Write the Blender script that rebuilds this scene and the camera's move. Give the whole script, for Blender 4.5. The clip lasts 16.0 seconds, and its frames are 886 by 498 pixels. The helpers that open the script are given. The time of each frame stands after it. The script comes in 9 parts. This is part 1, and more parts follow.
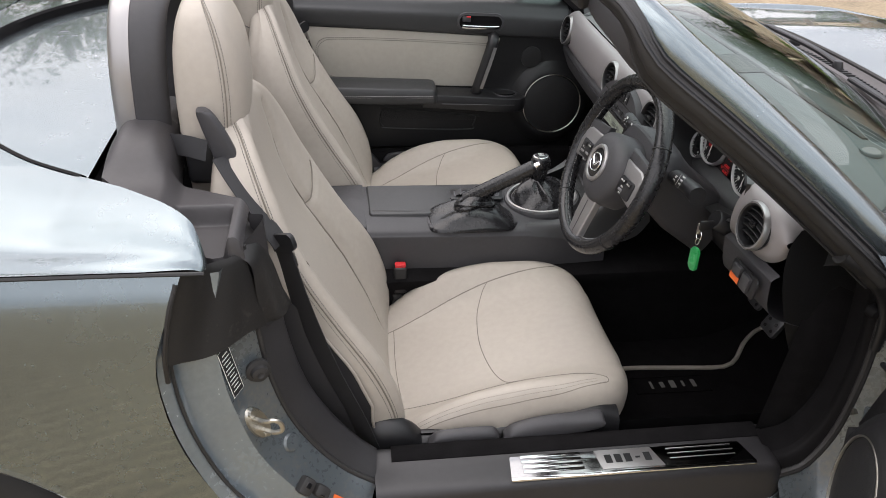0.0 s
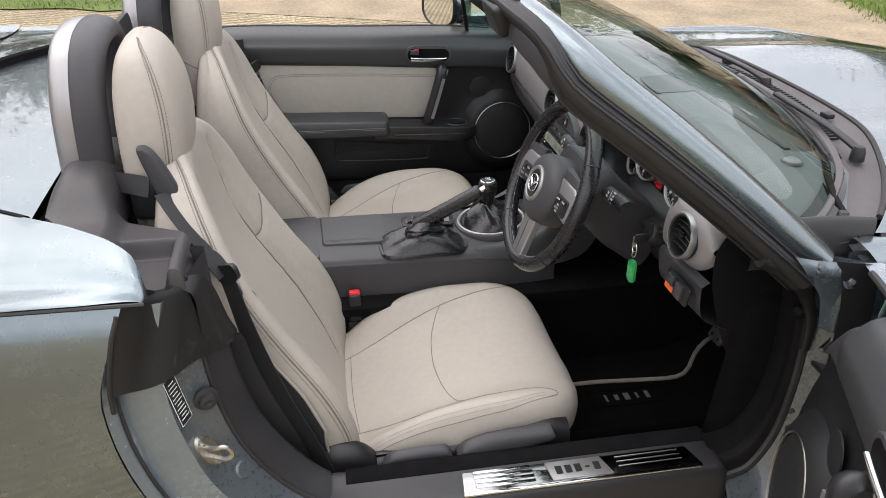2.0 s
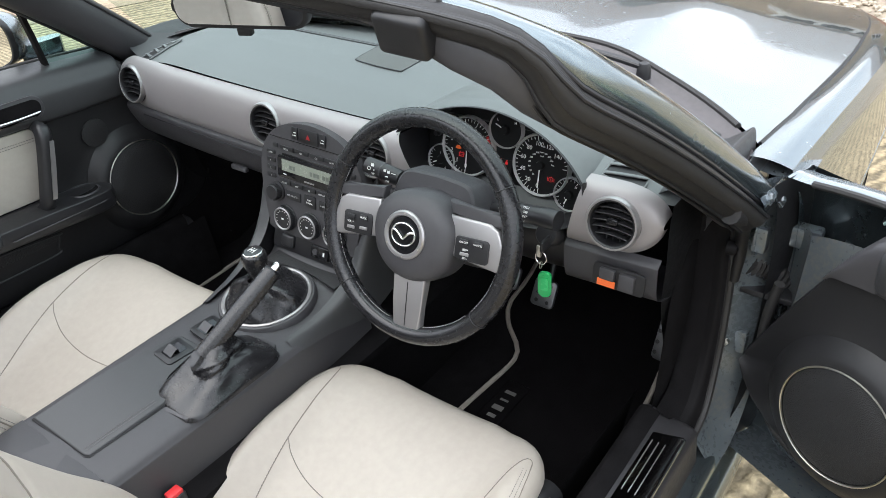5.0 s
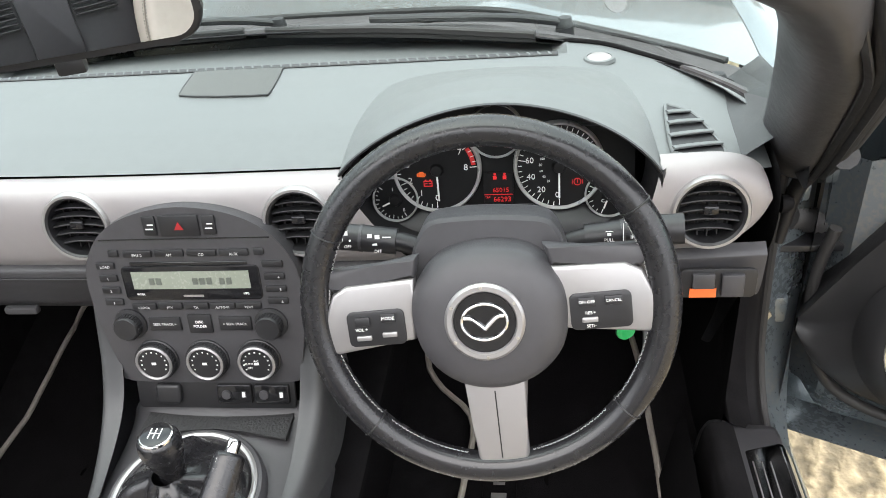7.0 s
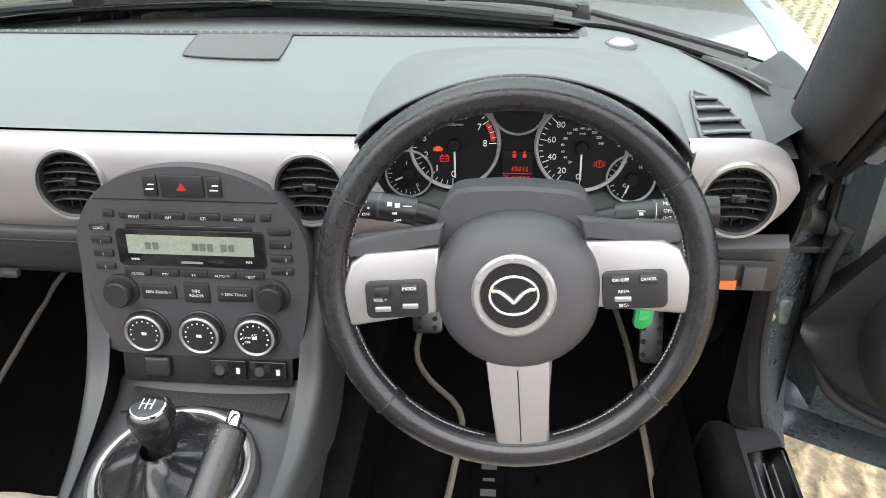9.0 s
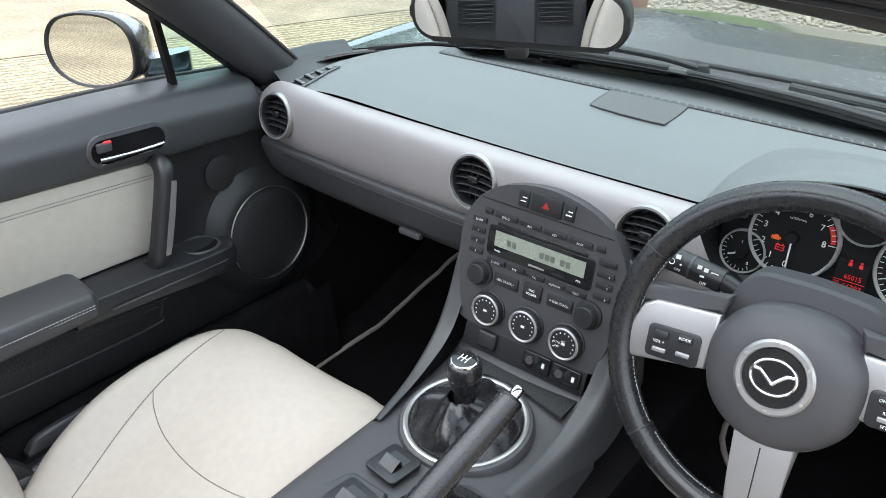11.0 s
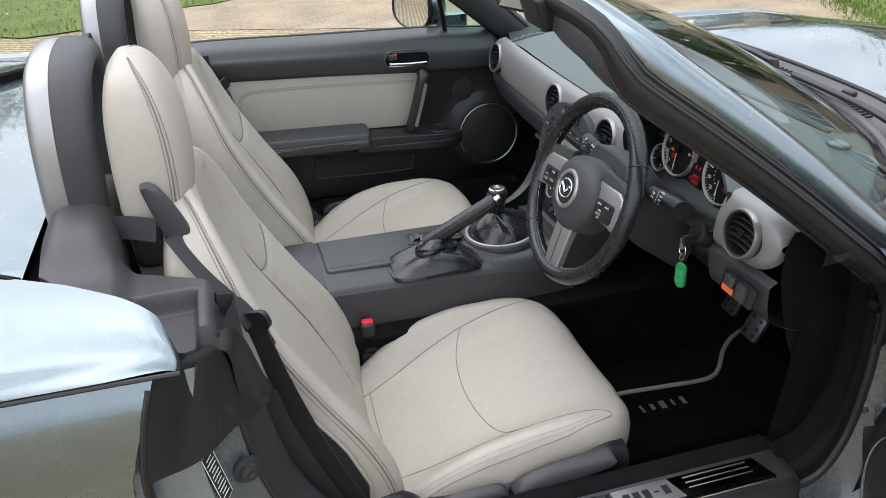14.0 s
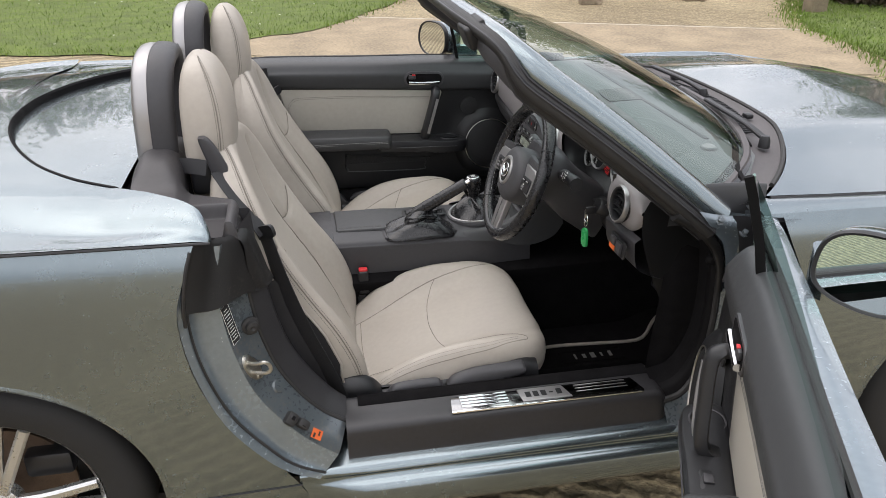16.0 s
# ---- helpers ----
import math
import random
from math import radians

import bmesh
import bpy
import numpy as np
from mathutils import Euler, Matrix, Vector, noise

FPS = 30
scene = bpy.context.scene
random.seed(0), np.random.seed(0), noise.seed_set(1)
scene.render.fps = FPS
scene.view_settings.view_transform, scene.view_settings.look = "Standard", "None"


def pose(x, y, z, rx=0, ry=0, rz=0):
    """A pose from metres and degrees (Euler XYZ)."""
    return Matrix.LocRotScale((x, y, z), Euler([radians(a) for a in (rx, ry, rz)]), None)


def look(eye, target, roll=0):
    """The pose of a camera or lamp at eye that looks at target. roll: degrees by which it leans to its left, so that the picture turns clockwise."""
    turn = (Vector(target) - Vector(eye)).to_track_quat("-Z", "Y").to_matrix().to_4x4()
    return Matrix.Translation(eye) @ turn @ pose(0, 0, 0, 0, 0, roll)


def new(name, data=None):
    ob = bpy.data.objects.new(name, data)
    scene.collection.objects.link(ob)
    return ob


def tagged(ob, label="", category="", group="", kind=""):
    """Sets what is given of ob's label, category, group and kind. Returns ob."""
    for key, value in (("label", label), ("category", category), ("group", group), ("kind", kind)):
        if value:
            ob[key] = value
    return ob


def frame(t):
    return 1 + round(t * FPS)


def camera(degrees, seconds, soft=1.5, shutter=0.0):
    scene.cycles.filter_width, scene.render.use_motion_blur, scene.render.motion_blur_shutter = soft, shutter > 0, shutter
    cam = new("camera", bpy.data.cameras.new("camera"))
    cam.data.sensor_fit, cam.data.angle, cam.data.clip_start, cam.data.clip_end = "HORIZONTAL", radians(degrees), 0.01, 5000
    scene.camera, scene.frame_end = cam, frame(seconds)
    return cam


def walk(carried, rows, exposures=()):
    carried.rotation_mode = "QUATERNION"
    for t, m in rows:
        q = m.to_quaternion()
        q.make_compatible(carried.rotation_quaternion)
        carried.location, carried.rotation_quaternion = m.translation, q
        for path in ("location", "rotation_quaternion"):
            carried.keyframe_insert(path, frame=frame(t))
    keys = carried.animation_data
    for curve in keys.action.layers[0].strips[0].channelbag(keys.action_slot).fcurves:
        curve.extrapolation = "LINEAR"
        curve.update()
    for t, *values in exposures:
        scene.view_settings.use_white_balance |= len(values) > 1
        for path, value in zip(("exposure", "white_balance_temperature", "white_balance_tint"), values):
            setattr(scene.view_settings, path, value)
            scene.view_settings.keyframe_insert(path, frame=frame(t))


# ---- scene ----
cam = camera(59.3, 16.0, soft=0.8)
PATH = [
    (0, (0.58, -1.721, 1.46), (0.843, -0.028, 0.429), 2.5),
    (0.5, (0.628, -1.756, 1.462), (0.885, -0.058, 0.436), 1.1),
    (1, (0.652, -1.778, 1.474), (0.931, -0.074, 0.464), 0.2),
    (1.5, (0.65, -1.782, 1.481), (0.941, -0.062, 0.503), 0.7),
    (2, (0.639, -1.779, 1.469), (0.959, -0.053, 0.511), 0.6),
    (2.5, (0.559, -1.775, 1.48), (1.053, -0.09, 0.521), 0.0),
    (3, (0.42, -1.768, 1.505), (1.129, -0.168, 0.537), -0.1),
    (3.5, (0.369, -1.691, 1.492), (1.176, -0.142, 0.517), -1.1),
    (4, (0.361, -1.463, 1.491), (1.275, 0.009, 0.494), -3.0),
    (4.5, (0.348, -1.25, 1.474), (1.431, 0.065, 0.426), -3.1),
    (4.7, (0.320, -1.162, 1.464), (1.508, 0.043, 0.398), -3.3),
    (6.8, (0.516, -0.455, 1.312), (2.149, -0.191, 0.188), -5.4),
    (7, (0.523, -0.427, 1.29), (2.169, -0.171, 0.183), -5.9),
    (7.5, (0.53, -0.395, 1.258), (2.19, -0.194, 0.16), -4.2),
    (8, (0.528, -0.373, 1.239), (2.192, -0.223, 0.139), -2.7),
    (8.2, (0.531, -0.363, 1.235), (2.201, -0.238, 0.142), -2.0),
    (10.3, (0.484, -0.387, 1.26), (2.097, 0.22, 0.245), 2.5),
    (10.5, (0.451, -0.41, 1.264), (2.017, 0.335, 0.268), 2.9),
    (11, (0.423, -0.499, 1.301), (1.78, 0.602, 0.328), 0.1),
    (11.5, (0.393, -0.625, 1.34), (1.541, 0.708, 0.389), -2.8),
    (12, (0.361, -0.825, 1.375), (1.398, 0.621, 0.461), -3.6),
    (12.5, (0.393, -1.008, 1.388), (1.283, 0.52, 0.453), -2.5),
    (13, (0.505, -1.205, 1.355), (1.1, 0.405, 0.328), -2.2),
    (13.5, (0.561, -1.382, 1.407), (1.026, 0.267, 0.376), -3.1),
    (14, (0.504, -1.602, 1.43), (0.971, 0.094, 0.479), -1.9),
    (14.5, (0.506, -1.78, 1.466), (0.955, -0.053, 0.562), -0.3),
    (15, (0.577, -1.966, 1.466), (0.898, -0.201, 0.582), 0.8),
    (15.5, (0.634, -2.126, 1.5), (0.861, -0.341, 0.626), -0.3),
    (16, (0.605, -2.202, 1.504), (0.914, -0.424, 0.641), -0.6),
]
EXPOSURES = [(0, 1.18, 6700, 14), (2.5, 1.22, 6600, 13), (3.5, 1.22, 6400, 10), (4.7, 1.56, 6250, 8.5), (6.8, 2.28, 6600, 10), (8.2, 2.28, 6650, 11), (10.3, 2.16, 6450, 10), (11.5, 1.80, 5900, 7.5), (12.5, 1.57, 5900, 8), (13.5, 1.44, 5900, 8.5), (14.1, 1.22, 6300, 9.5), (14.5, 1.14, 6450, 10.5), (16, 1.04, 6620, 12.5)]
walk(cam, [(t, look(eye, target, roll)) for t, eye, target, roll in PATH], EXPOSURES)

# ---- light: a bright overcast sky with a soft sun ----
world = bpy.data.worlds.new("sky")
scene.world = world
world.use_nodes = True
wn, wl = world.node_tree.nodes, world.node_tree.links
wn.clear()
w_out = wn.new("ShaderNodeOutputWorld")
w_bg = wn.new("ShaderNodeBackground")
w_sky = wn.new("ShaderNodeTexSky")
w_sky.sky_type, w_sky.sun_disc = "NISHITA", False
w_sky.sun_elevation, w_sky.sun_rotation = radians(68), radians(305)
w_sky.air_density, w_sky.dust_density, w_sky.ozone_density = 1.0, 3.0, 1.0
w_noise = wn.new("ShaderNodeTexNoise")
w_noise.inputs["Scale"].default_value, w_noise.inputs["Detail"].default_value = 2.6, 6.0
w_noise.inputs["Roughness"].default_value = 0.58
w_ramp = wn.new("ShaderNodeValToRGB")
w_ramp.color_ramp.elements[0].position, w_ramp.color_ramp.elements[1].position = 0.36, 0.66
w_ramp.color_ramp.elements[0].color = (4.6, 4.9, 5.4, 1)
w_ramp.color_ramp.elements[1].color = (10.5, 10.5, 10.6, 1)
w_mix = wn.new("ShaderNodeMix")
w_mix.data_type = "RGBA"
w_mix.inputs["Factor"].default_value = 0.86
wl.new(w_noise.outputs["Fac"], w_ramp.inputs["Fac"])
wl.new(w_sky.outputs["Color"], w_mix.inputs["A"])
wl.new(w_ramp.outputs["Color"], w_mix.inputs["B"])
wl.new(w_mix.outputs["Result"], w_bg.inputs["Color"])
# an overcast sky is brightest overhead
w_co = wn.new("ShaderNodeTexCoord")
w_xyz = wn.new("ShaderNodeSeparateXYZ")
w_up = wn.new("ShaderNodeMapRange")
w_up.inputs["From Min"].default_value, w_up.inputs["From Max"].default_value = 0.0, 1.0
w_up.inputs["To Min"].default_value, w_up.inputs["To Max"].default_value = 0.083, 0.146
wl.new(w_co.outputs["Generated"], w_xyz.inputs["Vector"])
wl.new(w_xyz.outputs["Z"], w_up.inputs["Value"])
wl.new(w_up.outputs["Result"], w_bg.inputs["Strength"])
wl.new(w_bg.outputs["Background"], w_out.inputs["Surface"])
sun = new("sun", bpy.data.lights.new("sun", "SUN"))
sun.data.energy, sun.data.angle, sun.data.color = 0.65, radians(75), (1.0, 0.96, 0.9)
sun.matrix_world = look((0, 0, 30), (10, -7, 0))

# ---- building helpers ----
def smooth_step(v):
    v = min(1.0, max(0.0, v))
    return v * v * (3 - 2 * v)


def cr(pts, n, closed=False):
    """A smooth curve through pts, resampled to n points."""
    p = np.array(pts, float)
    k = len(p)
    t = np.linspace(0, k if closed else k - 1, n, endpoint=not closed)
    i = np.floor(t).astype(int)
    if not closed:
        i = np.minimum(i, k - 2)
    f = (t - i)[:, None]
    if closed:
        p0, p1, p2, p3 = p[(i - 1) % k], p[i % k], p[(i + 1) % k], p[(i + 2) % k]
    else:
        e = np.vstack([2 * p[0] - p[1], p, 2 * p[-1] - p[-2]])
        p0, p1, p2, p3 = e[i], e[i + 1], e[i + 2], e[i + 3]
    return 0.5 * (2 * p1 + (p2 - p0) * f + (2 * p0 - 5 * p1 + 4 * p2 - p3) * f ** 2 + (3 * p1 - p0 - 3 * p2 + p3) * f ** 3)


def even(pts, n, closed=False):
    """As cr, with points at even distances."""
    q = cr(pts, n * 8, closed)
    if closed:
        q = np.vstack([q, q[:1]])
    d = np.concatenate([[0], np.cumsum(np.linalg.norm(np.diff(q, axis=0), axis=1))])
    s = np.linspace(0, d[-1], n, endpoint=not closed)
    return np.stack([np.interp(s, d, q[:, c]) for c in range(q.shape[1])], axis=1)


def curve(xs, ys):
    """A smooth function through the points (xs, ys)."""
    q = cr(list(zip(xs, ys)), 400)
    return lambda x: float(np.interp(x, q[:, 0], q[:, 1]))


def surf(rows, ring=False, loop=False, cap=False):
    """A sheet through rows of points; ring: each row closes; loop: the last row joins the first; cap: the end rings are closed."""
    bm = bmesh.new()
    v = [[bm.verts.new(p) for p in r] for r in rows]
    a, b = len(v), len(v[0])
    for i in range(a if loop else a - 1):
        for j in range(b if ring else b - 1):
            q = (v[i][j], v[i][(j + 1) % b], v[(i + 1) % a][(j + 1) % b], v[(i + 1) % a][j])
            bm.faces.new(q)
    if cap:
        bm.faces.new(list(reversed(v[0])))
        bm.faces.new(v[-1])
    return bm


def loft_rows(secs, nu, nv, ring=True):
    a = np.array([cr(s, nv, ring) for s in secs])
    return np.stack([cr(a[:, j], nu) for j in range(nv)], axis=1)


def loft(secs, nu, nv, ring=True, cap=True):
    return surf(loft_rows(secs, nu, nv, ring), ring=ring, cap=cap and ring)


def rib_line(rows, c, lo, hi, out=0.0008, shift=(0, 0, 0)):
    """A line along a closed loft at the (fractional) column c, a little outside its skin."""
    n = rows.shape[1]
    i, f = int(c) % n, c - int(c)
    line = []
    for r in rows[lo:hi]:
        p = r[i] * (1 - f) + r[(i + 1) % n] * f
        t = r[(i + 2) % n] - r[(i - 1) % n]
        o = np.cross(t, (0, 0, 1))
        o = o / (np.linalg.norm(o) + 1e-9)
        if np.dot(o, p - r.mean(axis=0)) < 0:
            o = -o
        line.append(p + o * out + np.array(shift))
    return line


def join(*bms):
    out = bmesh.new()
    for b in bms:
        me = bpy.data.meshes.new("tmp")
        b.to_mesh(me)
        b.free()
        out.from_mesh(me)
        bpy.data.meshes.remove(me)
    return out


def basis(o, x, y):
    """The matrix with origin o, its x axis along x and its y axis near y."""
    x = Vector(x).normalized()
    z = x.cross(Vector(y)).normalized()
    y = z.cross(x)
    return Matrix(((x[0], y[0], z[0], o[0]), (x[1], y[1], z[1], o[1]), (x[2], y[2], z[2], o[2]), (0, 0, 0, 1)))


def moved(bm, m):
    bm.transform(m)
    return bm


def box(c, s, bev=0.004, seg=2, m=None):
    bm = bmesh.new()
    bmesh.ops.create_cube(bm, size=1)
    for v in bm.verts:
        v.co = Vector((v.co.x * s[0], v.co.y * s[1], v.co.z * s[2]))
    if bev:
        bmesh.ops.bevel(bm, geom=bm.edges[:], offset=bev, segments=seg, affect="EDGES", profile=0.5)
    for v in bm.verts:
        v.co += Vector(c)
    if m is not None:
        bm.transform(m)
    return bm


def lathe(profile, n=32, m=None, close=False):
    """A turned body: profile of (radius, height) round the local z axis."""
    rows = []
    for r, h in profile:
        rows.append([(r * math.cos(2 * math.pi * k / n), r * math.sin(2 * math.pi * k / n), h) for k in range(n)])
    bm = surf(rows, ring=True, loop=close)
    bmesh.ops.remove_doubles(bm, verts=bm.verts[:], dist=1e-6)
    if m is not None:
        bm.transform(m)
    return bm


def frames_along(p, closed=False, up=None):
    p = np.array(p, float)
    n = len(p)
    if closed:
        t = np.roll(p, -1, 0) - np.roll(p, 1, 0)
    else:
        t = np.gradient(p, axis=0)
    t /= np.linalg.norm(t, axis=1)[:, None] + 1e-12
    out = []
    side = None
    for i in range(n):
        if up is not None:
            u = np.array(up[i] if np.ndim(up) == 2 else up, float)
            s = np.cross(t[i], u)
        elif side is None:
            s = np.cross(t[i], (0, 0, 1) if abs(t[i][2]) < 0.9 else (1, 0, 0))
        else:
            s = side - t[i] * np.dot(side, t[i])
        s /= np.linalg.norm(s) + 1e-12
        side = s
        out.append((t[i], s, np.cross(s, t[i])))
    return out


def sweep(path, section, closed=False, up=None, ring=True, cap=True, scale=None):
    """A section of (side, up) points drawn along a path."""
    rows = []
    for i, (q, (t, s, u)) in enumerate(zip(path, frames_along(path, closed, up))):
        k = 1.0 if scale is None else scale[i]
        rows.append([np.array(q) + s * a * k + u * b * k for a, b in section])
    return surf(rows, ring=ring, loop=closed, cap=cap and ring and not closed)


def disc_section(r, n=12, ry=None):
    return [(r * math.cos(2 * math.pi * k / n), (ry or r) * math.sin(2 * math.pi * k / n)) for k in range(n)]


def tube(pts, r, n=10, res=None, closed=False, up=None, ry=None, scale=None):
    path = cr(pts, res, closed) if res else pts
    return sweep(path, disc_section(r, n, ry), closed, up, scale=scale)


def ribbon(pts, width, thick, res=24, up=(0, 0, 1)):
    w, h = width / 2, thick / 2
    b = min(w, h) * 0.5
    sec = [(-w + b, -h), (w - b, -h), (w, -h + b), (w, h - b), (w - b, h), (-w + b, h), (-w, h - b), (-w, -h + b)]
    return sweep(cr(pts, res), sec, up=up)


def plate(outline, depth, m=None, bev=0.002, seg=2):
    """An outline in the local xy plane, pushed out to depth along z, with its front edge rounded."""
    bm = bmesh.new()
    n = len(outline)
    area = sum(outline[i][0] * outline[(i + 1) % n][1] - outline[(i + 1) % n][0] * outline[i][1] for i in range(n))
    pts = list(outline) if area > 0 else list(reversed(outline))
    lo = [bm.verts.new((p[0], p[1], 0)) for p in pts]
    hi = [bm.verts.new((p[0], p[1], depth)) for p in pts]
    top = bm.faces.new(hi)
    bm.faces.new(list(reversed(lo)))
    for i in range(n):
        bm.faces.new((lo[i], lo[(i + 1) % n], hi[(i + 1) % n], hi[i]))
    if bev:
        bmesh.ops.bevel(bm, geom=list(top.edges), offset=bev, segments=seg, affect="EDGES", profile=0.5)
    if m is not None:
        bm.transform(m)
    return bm


def rounded(w, h, r, n=5, cx=0.0, cy=0.0):
    out = []
    for sx, sy, a0 in ((1, -1, -90), (1, 1, 0), (-1, 1, 90), (-1, -1, 180)):
        for k in range(n):
            a = radians(a0 + 90 * k / (n - 1))
            out.append((cx + sx * (w / 2 - r) + r * math.cos(a), cy + sy * (h / 2 - r) + r * math.sin(a)))
    return out


def words(s, size, m, depth=0.0004, spread=1.0):
    """Writing as a mesh, in the local xy plane, centred."""
    cu = bpy.data.curves.new("words", "FONT")
    cu.body, cu.size, cu.extrude, cu.align_x, cu.align_y = s, size, depth, "CENTER", "CENTER"
    cu.space_character = spread
    cu.resolution_u = 2
    ob = bpy.data.objects.new("words", cu)
    scene.collection.objects.link(ob)
    bpy.context.view_layer.update()
    me = bpy.data.meshes.new_from_object(ob.evaluated_get(bpy.context.evaluated_depsgraph_get()))
    bm = bmesh.new()
    bm.from_mesh(me)
    bpy.data.objects.remove(ob)
    bpy.data.meshes.remove(me)
    bpy.data.curves.remove(cu)
    bm.transform(m)
    return bm


def mirrored(bm):
    for v in bm.verts:
        v.co.y = -v.co.y
    bmesh.ops.reverse_faces(bm, faces=bm.faces[:])
    return bm


def part(name, bm, material, parent=None, label="", sharp=38, turn=True):
    """One mesh object, under a thing or a part where one is given."""
    if turn:
        bmesh.ops.recalc_face_normals(bm, faces=bm.faces[:])
    lim = radians(sharp)
    for f in bm.faces:
        f.smooth = True
    for e in bm.edges:
        if len(e.link_faces) == 2 and e.calc_face_angle(0) > lim:
            e.smooth = False
    me = bpy.data.meshes.new(name)
    bm.to_mesh(me)
    bm.free()
    me.materials.append(material)
    ob = new(name, me)
    if parent is not None:
        deep = parent.parent is not None and parent.parent.parent is not None
        ob.parent = parent.parent if deep else parent
    if name == "stitching":
        ob["kind"] = "stuff"
    if label:
        ob["label"] = label
    return ob


def thing(name, label, category, group="", kind="", at=(0, 0, 0)):
    ob = new(name)
    ob.location = at
    ob.empty_display_size = 0.1
    return tagged(ob, label, category, group, kind)


# ---- materials ----
def mat(name, color, rough=0.5, metal=0.0, vary=0.08, scale=6.0, grain=0.0, grain_scale=600.0, coat=0.0, spec=0.5,
        fine="noise", rough_vary=0.08, sheen=0.0, second=None, second_at=0.6):
    """A surface: colour with soft stains at two scales, gloss that varies, and fine relief."""
    m = bpy.data.materials.new(name)
    m.use_nodes = True
    n, l = m.node_tree.nodes, m.node_tree.links
    b = n["Principled BSDF"]
    co = n.new("ShaderNodeTexCoord")
    big = n.new("ShaderNodeTexNoise")
    big.inputs["Scale"].default_value, big.inputs["Detail"].default_value = scale, 5.0
    small = n.new("ShaderNodeTexNoise")
    small.inputs["Scale"].default_value, small.inputs["Detail"].default_value = scale * 14, 3.0
    l.new(co.outputs["Object"], big.inputs["Vector"])
    l.new(co.outputs["Object"], small.inputs["Vector"])
    add = n.new("ShaderNodeMath")
    add.operation = "ADD"
    half = n.new("ShaderNodeMath")
    half.operation = "MULTIPLY"
    half.inputs[1].default_value = 0.5
    l.new(big.outputs["Fac"], add.inputs[0])
    l.new(small.outputs["Fac"], add.inputs[1])
    l.new(add.outputs[0], half.inputs[0])
    ramp = n.new("ShaderNodeValToRGB")
    ramp.color_ramp.elements[0].position, ramp.color_ramp.elements[1].position = 0.35, 0.65
    lo = [c * (1 - vary) for c in color]
    hi = [min(1.0, c * (1 + vary)) for c in color]
    ramp.color_ramp.elements[0].color = (*lo, 1)
    ramp.color_ramp.elements[1].color = (*(second or hi), 1)
    if second:
        ramp.color_ramp.elements[0].position, ramp.color_ramp.elements[1].position = second_at - 0.12, second_at
    l.new(half.outputs[0], ramp.inputs["Fac"])
    l.new(ramp.outputs["Color"], b.inputs["Base Color"])
    rr = n.new("ShaderNodeMapRange")
    rr.inputs["From Min"].default_value, rr.inputs["From Max"].default_value = 0.3, 0.7
    rr.inputs["To Min"].default_value, rr.inputs["To Max"].default_value = max(0.0, rough - rough_vary), min(1.0, rough + rough_vary)
    l.new(half.outputs[0], rr.inputs["Value"])
    l.new(rr.outputs["Result"], b.inputs["Roughness"])
    b.inputs["Metallic"].default_value = metal
    b.inputs["Coat Weight"].default_value = coat
    b.inputs["Coat Roughness"].default_value = 0.04
    b.inputs["Specular IOR Level"].default_value = spec
    if sheen:
        b.inputs["Sheen Weight"].default_value = sheen
        b.inputs["Sheen Roughness"].default_value = 0.5
    if grain:
        if fine == "voronoi":
            g = n.new("ShaderNodeTexVoronoi")
            g.feature = "DISTANCE_TO_EDGE"
            h = g.outputs["Distance"]
        else:
            g = n.new("ShaderNodeTexNoise")
            g.inputs["Detail"].default_value = 4.0
            h = g.outputs["Fac"]
        g.inputs["Scale"].default_value = grain_scale
        l.new(co.outputs["Object"], g.inputs["Vector"])
        bump = n.new("ShaderNodeBump")
        bump.inputs["Strength"].default_value, bump.inputs["Distance"].default_value = grain, 0.5 / grain_scale
        l.new(h, bump.inputs["Height"])
        l.new(bump.outputs["Normal"], b.inputs["Normal"])
    return m


def glass(name, color=(1, 1, 1), rough=0.0, tint=0.0):
    """Clear glass: a sheet that mirrors by its Fresnel gloss and lets the rest through."""
    m = bpy.data.materials.new(name)
    m.use_nodes = True
    n, l = m.node_tree.nodes, m.node_tree.links
    n.clear()
    out = n.new("ShaderNodeOutputMaterial")
    mix = n.new("ShaderNodeMixShader")
    lw = n.new("ShaderNodeLayerWeight")
    lw.inputs["Blend"].default_value = 0.5
    po = n.new("ShaderNodeMath")
    po.operation = "POWER"
    po.inputs[1].default_value = 5.0
    fr = n.new("ShaderNodeMath")
    fr.operation = "MULTIPLY_ADD"
    fr.inputs[1].default_value, fr.inputs[2].default_value = 0.88, 0.075
    l.new(lw.outputs["Facing"], po.inputs[0])
    l.new(po.outputs["Value"], fr.inputs[0])
    tr = n.new("ShaderNodeBsdfTransparent")
    tr.inputs["Color"].default_value = (*color, 1)
    gl = n.new("ShaderNodeBsdfGlossy")
    gl.inputs["Roughness"].default_value = rough
    l.new(fr.outputs["Value"], mix.inputs["Fac"])
    l.new(tr.outputs["BSDF"], mix.inputs[1])
    l.new(gl.outputs["BSDF"], mix.inputs[2])
    l.new(mix.outputs["Shader"], out.inputs["Surface"])
    return m


def glow(name, color, strength):
    m = bpy.data.materials.new(name)
    m.use_nodes = True
    b = m.node_tree.nodes["Principled BSDF"]
    b.inputs["Base Color"].default_value = (*[c * 0.3 for c in color], 1)
    b.inputs["Emission Color"].default_value = (*color, 1)
    b.inputs["Emission Strength"].default_value = strength
    return m


